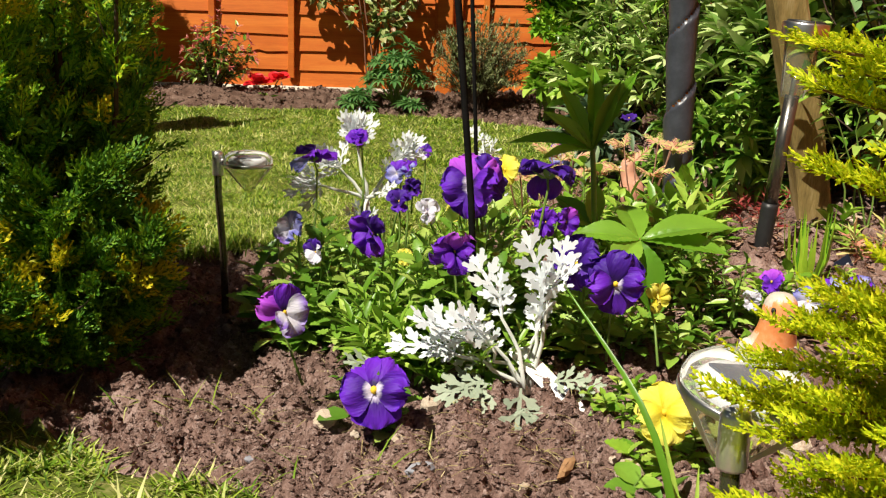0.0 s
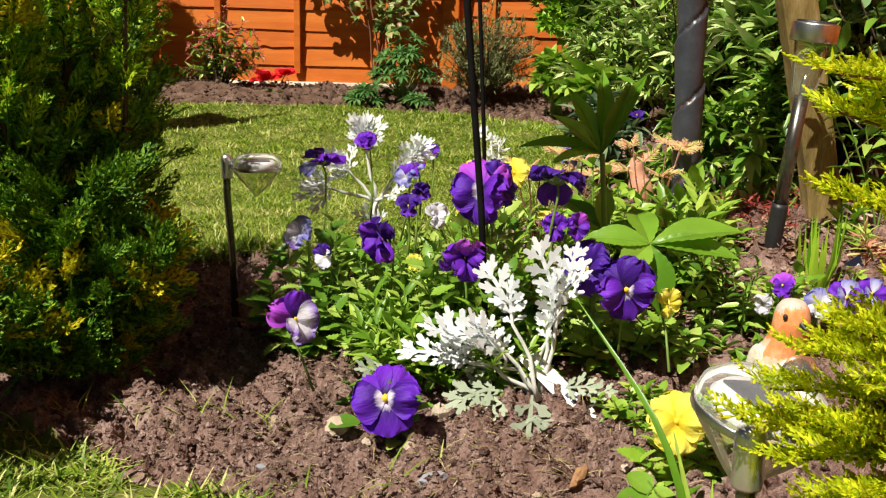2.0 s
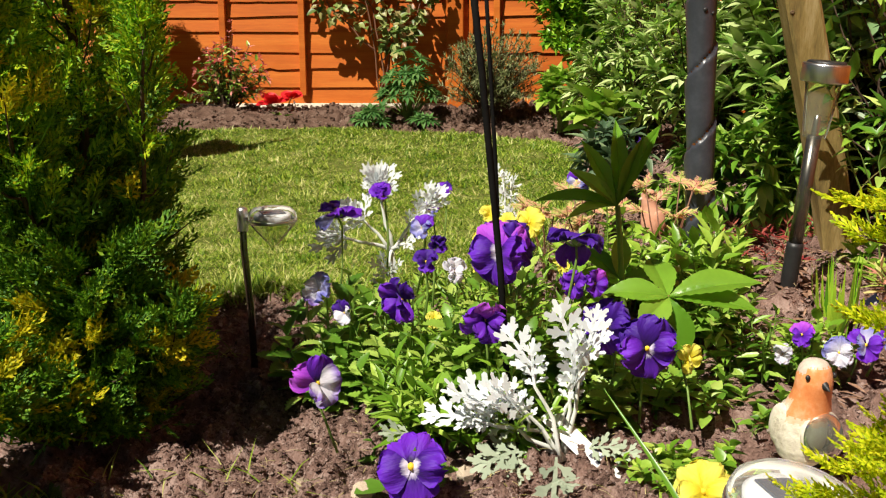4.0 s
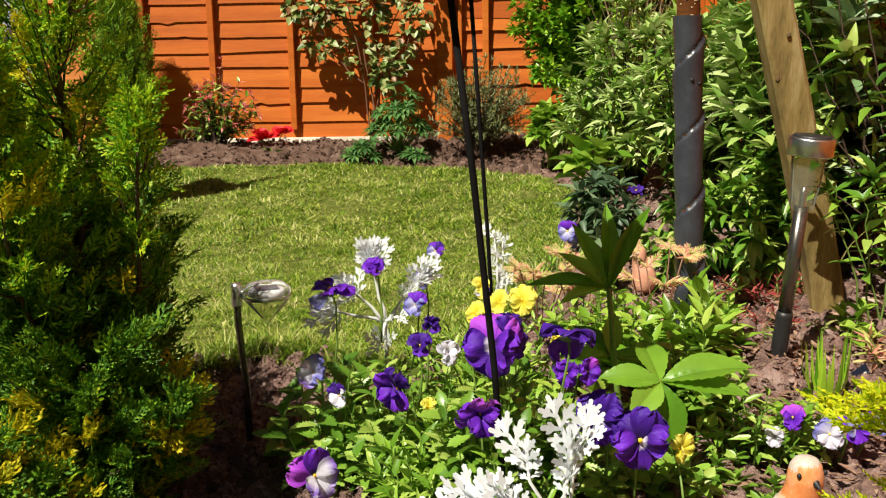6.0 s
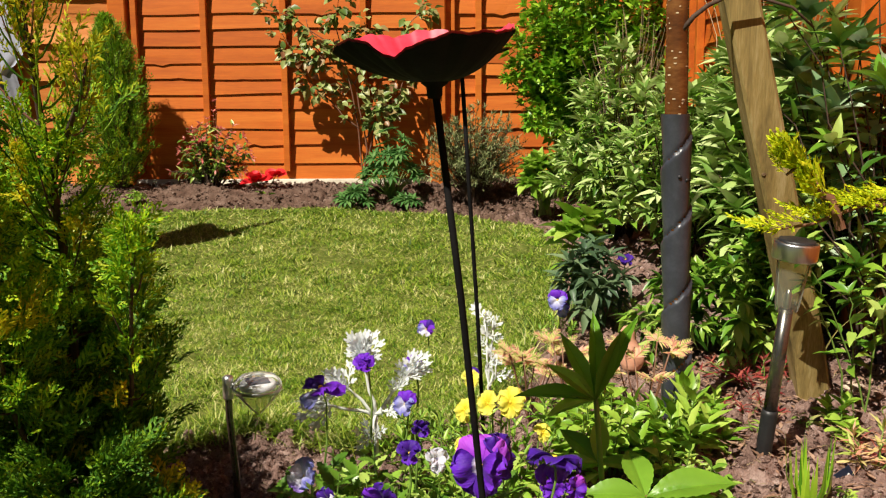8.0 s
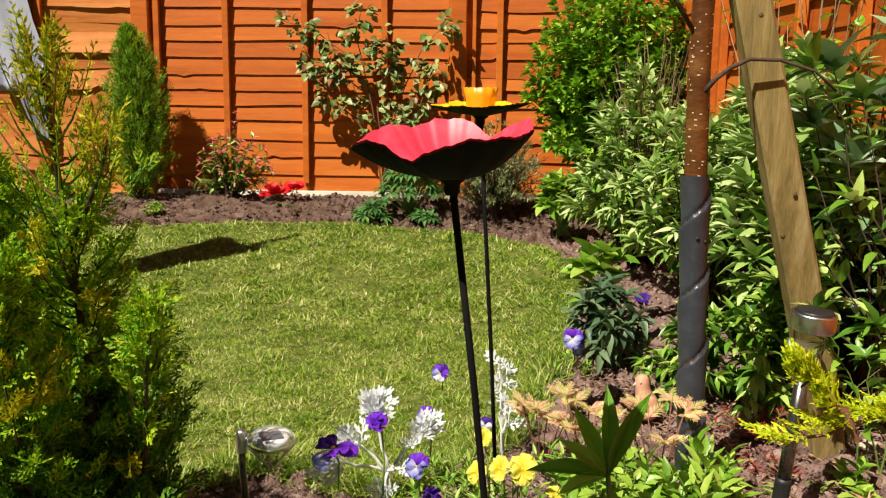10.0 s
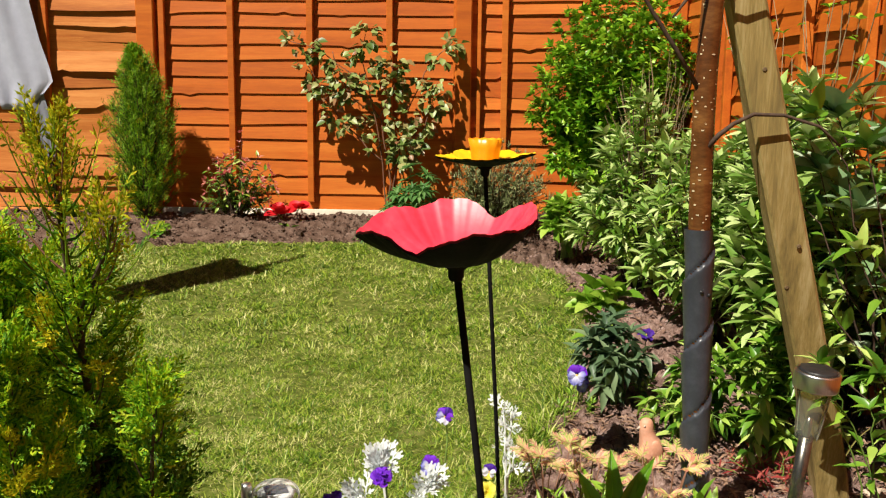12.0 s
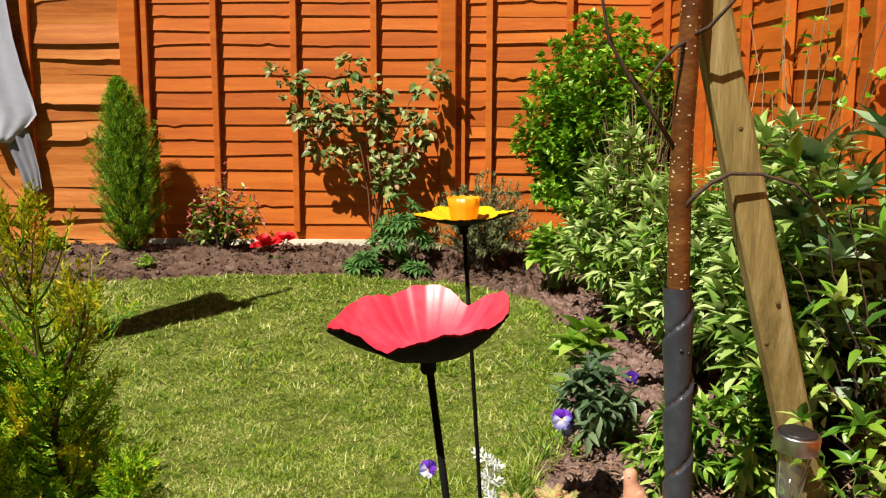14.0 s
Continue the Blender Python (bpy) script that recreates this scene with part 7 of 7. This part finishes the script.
def fern_leaf(t, c, way, ln, mat):
    o = np.array(t.location)
    c, way = np.array(c), unit(way)
    sd = unit(np.cross(way, (0, -0.6, 0.8)))
    P, W, S = [], [], []
    for i in range(9):
        u = 0.1 + 0.9 * i / 9
        for s in (-1, 1):
            P.append(c + way * ln * u)
            W.append(way * 0.9 + sd * s * 0.75 + rng.normal(size=3) * 0.08)
            S.append(ln * 0.46 * (1.1 - 0.7 * u))
    part("frond", shift(join([scatter(L_NARROW, P, W, (0, -0.6, 0.8), np.array(S), np.array(S) * 1.7), tube([c, c + way * ln], 0.0009, 4, False)]), o), mat, t)


for x, y, h, k, lb in ((0.19, 1.72, 0.16, 9, "feathery orange young astilbe before the lawn"), (0.26, 1.64, 0.17, 8, "apricot feathery astilbe beside the hellebore"), (0.375, 1.50, 0.19, 7, "bronze-orange astilbe by the tree guard")):
    z0 = G(x, y)
    a = thing("astilbe_plant", (x, y, z0), lb, "plant", "astilbes")
    o = np.array(a.location)
    for i in range(k):
        az = i * 2.4
        tip = o + np.array([math.cos(az) * 0.045, math.sin(az) * 0.04, h * rng.uniform(0.6, 1.0)])
        part("stalk", shift(tube(curve(o, tip, 0.0, 4, 0.002), 0.0013, 5), o), M_STEM_R, a)
        for q in range(4):
            an = az + (q - 1.5) * 0.8
            fern_leaf(a, tip, (math.cos(an), math.sin(an) - 0.2, 0.45 + 0.2 * rng.normal()), rng.uniform(0.028, 0.042), M_ASTILBE)

shrub("blue_leaved_plant", (0.42, 2.40, G(0.42, 2.40)), ends_in((0.42, 2.38, 0.19), (0.105, 0.11, 0.19), 26, 71), "bluish grey-leaved perennial at the lawn's edge", L_LANCE, M_BLUEG, 0.058, 8, 6, 1.3, M_STEM, 0.002, None, 1.1, 71, category="plant")
shrub("fresh_leaved_plant", (0.40, 2.55, G(0.40, 2.55)), ends_in((0.40, 2.55, 0.30), (0.06, 0.05, 0.10), 10, 72), "upright bright green leafy shoots at the lawn's edge", L_OVATE, M_FRESH, 0.07, 4, 4, 1.1, M_STEM, 0.002, None, 1.1, 72, category="plant")
v2 = bed_plant("viola_plant", 0.33, 2.36, 0.07, 0.09, 70, L_LANCE_S, 0.035, M_FRESH, "viola with white-faced blue blooms by the lawn", up=1.2, group="violas")
pansy(v2, (0.313, 2.345, 0.160), (-0.3, -0.9, 0.3), 0.060, [V1, V1, V4, V4, V4], 0, (0.32, 2.36, 0.08), 8)
pansy(v2, (0.328, 2.36, 0.130), (0.1, -0.9, 0.3), 0.045, [V1, V1, V4, V4, V4], 0, (0.33, 2.36, 0.08), 18)
v3 = bed_plant("viola_plant", 0.51, 2.46, 0.06, 0.10, 50, L_LANCE_S, 0.035, M_PANSY_L, "dark viola in the shrub's shade", up=1.2, group="violas")
pansy(v3, (0.505, 2.42, 0.255), (0.0, -0.5, 0.9), 0.055, [V2] * 5, 0, (0.51, 2.44, 0.10), 10)


# strappy leaves and long blades
def strap(name, x, y, n, ln, spread, label, mat=M_FRESH):
    z = G(x, y)
    t = thing(name, (x, y, z), label, "plant")
    a = rng.uniform(0, 6.283, n)
    w = np.stack([np.cos(a) * spread, np.sin(a) * spread, np.ones(n)], -1)
    part("leaves", scatter(L_BLADE, np.stack([np.cos(a), np.sin(a), np.zeros(n)], -1) * 0.012, w, np.stack([np.cos(a), np.sin(a), np.full(n, 0.5)], -1), ln * rng.uniform(0.6, 1.1, n), 0.085), mat, t)
    return t


strap("bulb_leaves", 0.560, 1.19, 22, 0.12, 0.5, "clump of narrow strappy green bulb leaves", M_SHRUB)
strap("bulb_leaves", 0.535, 1.14, 10, 0.09, 0.7, "few narrow strappy green bulb leaves", M_SHRUB)


def long_blade(pts, w, label, mat=M_FRESH):
    p = np.array(pts)
    u = np.linspace(0, len(p) - 1, 12)
    q = np.stack([np.interp(u, range(len(p)), p[:, k]) for k in range(3)], -1)
    q = np.stack([np.convolve(np.pad(q[:, k], 1, mode="edge"), [0.25, 0.5, 0.25], "valid") for k in range(3)], -1)
    v, f = [], []
    for i, c in enumerate(q):
        ww = w * (1 - (i / 11) ** 2) + 0.0004
        v += [c + np.array([-ww, 0, -ww * 0.2]), c + np.array([0, 0.0012, 0]), c + np.array([ww, 0, -ww * 0.2])]
    for i in range(11):
        f += [(3 * i, 3 * i + 1, 3 * i + 4, 3 * i + 3), (3 * i + 1, 3 * i + 2, 3 * i + 5, 3 * i + 4)]
    return tagged(part("long_grass", (np.array(v), f), mat), label, "grass blade")


long_blade([(0.215, 0.43, -0.02), (0.205, 0.43, 0.10), (0.186, 0.45, 0.165), (0.156, 0.50, 0.205), (0.128, 0.54, 0.240)], 0.0030, "long arching green grass blade at the bed's front", M_HELLE)
long_blade([(0.235, 0.50, -0.01), (0.222, 0.50, 0.08), (0.208, 0.52, 0.14)], 0.003, "short upright green grass blade")
long_blade([(0.225, 0.47, -0.01), (0.232, 0.48, 0.06), (0.236, 0.50, 0.11)], 0.003, "short upright green grass blade")
long_blade([(0.757, 1.70, 0.16), (0.79, 1.70, 0.235), (0.84, 1.70, 0.28), (0.90, 1.70, 0.325)], 0.0016, "thin dry straw leaning out beside the stake", M_STRAW)


def weed(x, y, n, s, seed):
    g = np.random.default_rng(seed)
    z = G(x, y)
    a = g.uniform(0, 6.283, n)
    w = np.stack([np.cos(a), np.sin(a), g.uniform(0.3, 1.4, n)], -1)
    ob = part("grass_tuft", scatter(L_BLADE, np.stack([np.full(n, x), np.full(n, y), np.full(n, z)], -1) + g.normal(size=(n, 3)) * (0.01, 0.01, 0), w, (0, 0, 1.0), s * g.uniform(0.6, 1.2, n), 0.022), M_GRASS)
    tagged(ob, "thin tuft of grass sprouting from bare soil", "grass tuft", "grass tufts")


for k, (x, y, n, s) in enumerate(((-0.27, 1.0, 5, 0.07), (-0.20, 0.96, 6, 0.08), (-0.30, 0.93, 5, 0.06), (-0.17, 0.91, 5, 0.06), (-0.35, 0.97, 6, 0.07), (-0.40, 1.45, 7, 0.07), (-0.28, 1.5, 7, 0.06), (-0.44, 1.5, 9, 0.06), (-0.12, 0.78, 5, 0.05), (0.03, 0.80, 6, 0.05), (-0.45, 0.95, 8, 0.06), (-0.02, 0.72, 5, 0.05))):
    weed(x, y, n, s, 300 + k)


# ---- stones, labels and ornaments ----
def stone(x, y, sx, sy, sz, seed, label, mat=M_STONE, tilt=0, zz=None):
    ob = part("stone", blob(seed, 1.0, 7, 5, 0.15), mat, smooth=False)
    z = G(x, y) if zz is None else zz
    ob.matrix_world = pose(x, y, z + sz * 0.22, tilt, tilt * 0.6, seed * 37) @ Matrix.Diagonal((sx, sy, sz, 1))
    tagged(ob, label, "stone", "stones in the bed")


for a in [(-0.184, 0.965, 0.030, 0.022, 0.028, 3, "pale flint in brown soil"), (-0.100, 0.880, 0.032, 0.018, 0.024, 5, "flat cream flint lying on soil", M_STONE, 40), (0.022, 0.895, 0.028, 0.022, 0.022, 6, "smooth buff pebble beside a bloom"),
          (0.224, 0.700, 0.040, 0.024, 0.028, 8, "orange-brown flint at the bed's front"), (0.163, 0.700, 0.012, 0.034, 0.012, 9, "thin tan bark sliver on soil", M_DRY, 20), (0.020, 0.680, 0.036, 0.022, 0.016, 10, "grey flat stone in soil", M_SLATE),
          (0.356, 1.105, 0.030, 0.020, 0.018, 11, "cream pebble under the foliage"), (0.196, 0.655, 0.020, 0.014, 0.014, 12, "small buff pebble on brown soil"), (-0.008, 0.80, 0.018, 0.012, 0.010, 13, "small yellowish pebble on soil"), (-0.06, 0.845, 0.014, 0.010, 0.008, 14, "small pale pebble on soil"),
          (0.37, 1.04, 0.016, 0.012, 0.010, 15, "small white pebble on soil"), (0.345, 0.99, 0.018, 0.010, 0.008, 16, "small white pebble on soil"), (0.12, 0.67, 0.012, 0.010, 0.008, 17, "small white pebble on soil"), (0.215, 0.74, 0.010, 0.008, 0.008, 18, "small white pebble on soil"),
          (-0.185, 0.86, 0.012, 0.010, 0.010, 19, "small grey pebble on soil", M_SLATE), (0.86, 1.75, 0.08, 0.05, 0.03, 20, "pale flat stone by the stake"), (0.52, 1.66, 0.07, 0.04, 0.03, 21, "pale stone at the tree's foot"), (-0.02, 1.05, 0.02, 0.02, 0.02, 22, "dry brown clod between the leaves", M_DRY), (0.405, 0.80, 0.09, 0.075, 0.05, 23, "pale block under the bird ornament")]:
    stone(*a)


def plant_label(name, top, foot, face, w, mat, label, bars, bar_mat):
    """A flat tag from its top to its pointed foot; bars of print across it."""
    a, b = Vector(top), Vector(foot)
    z = (b - a).normalized()
    y = -(Vector(face) - z * Vector(face).dot(z)).normalized()
    m = Matrix((y.cross(z), y, z)).transposed().to_4x4()
    m.translation = a
    h = (b - a).length
    t = thing(name, top, label, "plant label")
    t.matrix_world = m
    v, f = [], []
    for y0 in (-0.0006, 0.0006):
        v += [(-w / 2, y0, 0), (w / 2, y0, 0), (w / 2, y0, h * 0.80), (w * 0.2, y0, h), (-w * 0.2, y0, h), (-w / 2, y0, h * 0.80)]
    f = [(0, 1, 2, 3, 4, 5), (11, 10, 9, 8, 7, 6)] + [(i, 6 + i, 6 + (i + 1) % 6, (i + 1) % 6) for i in range(6)]
    part("tag", (np.array(v), f), mat, t, smooth=False)
    for x0, x1, z0, z1 in bars:
        part("print_bar", box_vf(x0, x1, -0.0016, -0.0008, z0, z1, 0), bar_mat, t, smooth=False)


plant_label("plant_label", (0.120, 0.915, 0.070), (0.209, 0.858, -0.004), (-0.1, -0.8, 0.8), 0.023, M_LABEL, "white plastic plant label leaning under silver leaves", [(-0.011, -0.006, 0.070, 0.075), (-0.003, 0.002, 0.070, 0.075), (0.005, 0.010, 0.070, 0.075), (-0.011, -0.006, 0.080, 0.085), (-0.003, 0.002, 0.080, 0.085)], M_LABEL_P)
plant_label("plant_label", (0.652, 1.300, 0.112), (0.694, 1.310, 0.045), (-0.2, -1, 0.5), 0.030, M_LABEL_N, "navy plant label with white script stuck in soil", [(-0.009, -0.005, 0.012, 0.040), (-0.002, 0.001, 0.016, 0.044), (0.004, 0.006, 0.014, 0.036)], M_LABEL)


def bird(name, place, turn, scale, mats, label, ball=True):
    """A plump bird ornament, one mesh: body, head, beak, eyes, wing and the ball it holds."""
    bits, idx = [], []

    def add(vf, k):
        bits.append(vf)
        idx.extend([k] * len(vf[1]))

    def egg(c, r, k, tilt=0.0, n=20, m=14):
        v, f = [], []
        for j in range(m + 1):
            th = math.pi * j / m
            for i in range(n):
                ph = 2 * math.pi * i / n
                v.append((r[0] * math.sin(th) * math.cos(ph), r[1] * math.sin(th) * math.sin(ph), r[2] * math.cos(th)))
        for j in range(m):
            for i in range(n):
                a, b = j * n + i, j * n + (i + 1) % n
                f.append((a, b, b + n, a + n))
        add(moved((np.array(v), f), Matrix.Translation(c) @ Matrix.Rotation(tilt, 4, "X")), k)
    prof = [(0.026, 0.0), (0.033, 0.006), (0.0385, 0.02), (0.041, 0.038), (0.0405, 0.055), (0.037, 0.07), (0.0325, 0.083), (0.0290, 0.095), (0.0272, 0.106), (0.0268, 0.117), (0.0255, 0.127), (0.0225, 0.137), (0.0165, 0.1445), (0.009, 0.148), (0.0004, 0.149)]
    n = 72
    v, f, mi = [], [], []
    zz = np.linspace(0, 0.149, 60)
    prof = [(float(np.interp(z, [p[1] for p in prof], [p[0] for p in prof])), float(z)) for z in zz]
    for r, z in prof:
        lean = -0.018 * float(sstep(0.05, 0.12, z))
        for k in range(n):
            a = 2 * math.pi * k / n
            deep = 1.12 if math.sin(a) > 0 and z < 0.08 else 1.0
            v.append((r * math.cos(a), r * math.sin(a) * deep + lean + 0.006, z))
    for j in range(len(prof) - 1):
        for k in range(n):
            k2 = (k + 1) % n
            f.append((j * n + k, j * n + k2, (j + 1) * n + k2, (j + 1) * n + k))
            a = 2 * math.pi * (k + 0.5) / n
            z = (prof[j][1] + prof[j + 1][1]) / 2
            front = -math.sin(a) + 0.05 * math.sin(23 * a + 90 * z)
            z += 0.0012 * math.sin(17 * a + 3 * math.sin(2 * a)) + 0.0010 * math.sin(41 * a + 1)
            # crown coloured pale in place of the light that falls on the head
            if z > 0.140 or (z > 0.131 and front > -0.6 and front < 0.5):
                mi.append(3)
            elif z > 0.092 or (z > 0.070 and front > 0.1):
                mi.append(1)
            elif z > 0.084 or (z > 0.062 and front > 0.0):
                mi.append(5)
            elif front > -0.6:
                mi.append(0)
            else:
                mi.append(3)
    bits.append((np.array(v), f))
    idx.extend(mi)
    for s in (-1, 1):
        egg((s * 0.0222, -0.0275, 0.128), (0.0036, 0.0036, 0.0040), 2, 0, 10, 8)
        egg((s * 0.033, 0.016, 0.050), (0.009, 0.024, 0.032), 0, 0.35)
    add(moved(lathe([(0.0062, 0.0), (0.004, 0.006), (0.0004, 0.013)], 10), Matrix.Translation((0, -0.0365, 0.118)) @ basis_to((0, -1, -0.35))), 2)
    add(moved(box_vf(-0.013, 0.013, 0, 0.05, -0.004, 0.004, 0.003), Matrix.Translation((0, 0.036, 0.038)) @ Matrix.Rotation(-0.5, 4, "X")), 3)
    if ball:
        egg((0.006, -0.033, 0.046), (0.0325, 0.0300, 0.0325), 4)
        add(moved(lathe([(0.0325, -0.003), (0.0355, 0.0), (0.0328, 0.004)], 28), Matrix.Translation((0.006, -0.030, 0.046)) @ basis_to((0, -1, 0.1))), 0)
    ob = part(name, join(bits), mats, index=idx)
    ob.matrix_world = pose(*place, 0, 0, turn) @ Matrix.Diagonal((scale * 0.9, scale * 0.9, scale, 1))
    return tagged(ob, label, "ornament", "bird ornaments")


bird("bird_ornament", (0.398, 0.835, 0.046), 16, 0.82, [M_BIRD, M_BIRD_O, M_BLACK, M_BIRD_G, M_GLASSBALL, M_BIRD_M], "painted resin bird ornament with orange breast and glass ball")
bird("bird_ornament", (0.425, 1.90, 0.100), -78, 0.68, [M_BIRD_T, M_BIRD_T, M_BIRD_G, M_BIRD_T, M_BIRD_T, M_BIRD_T], "faded terracotta bird ornament beside the tree guard", False)
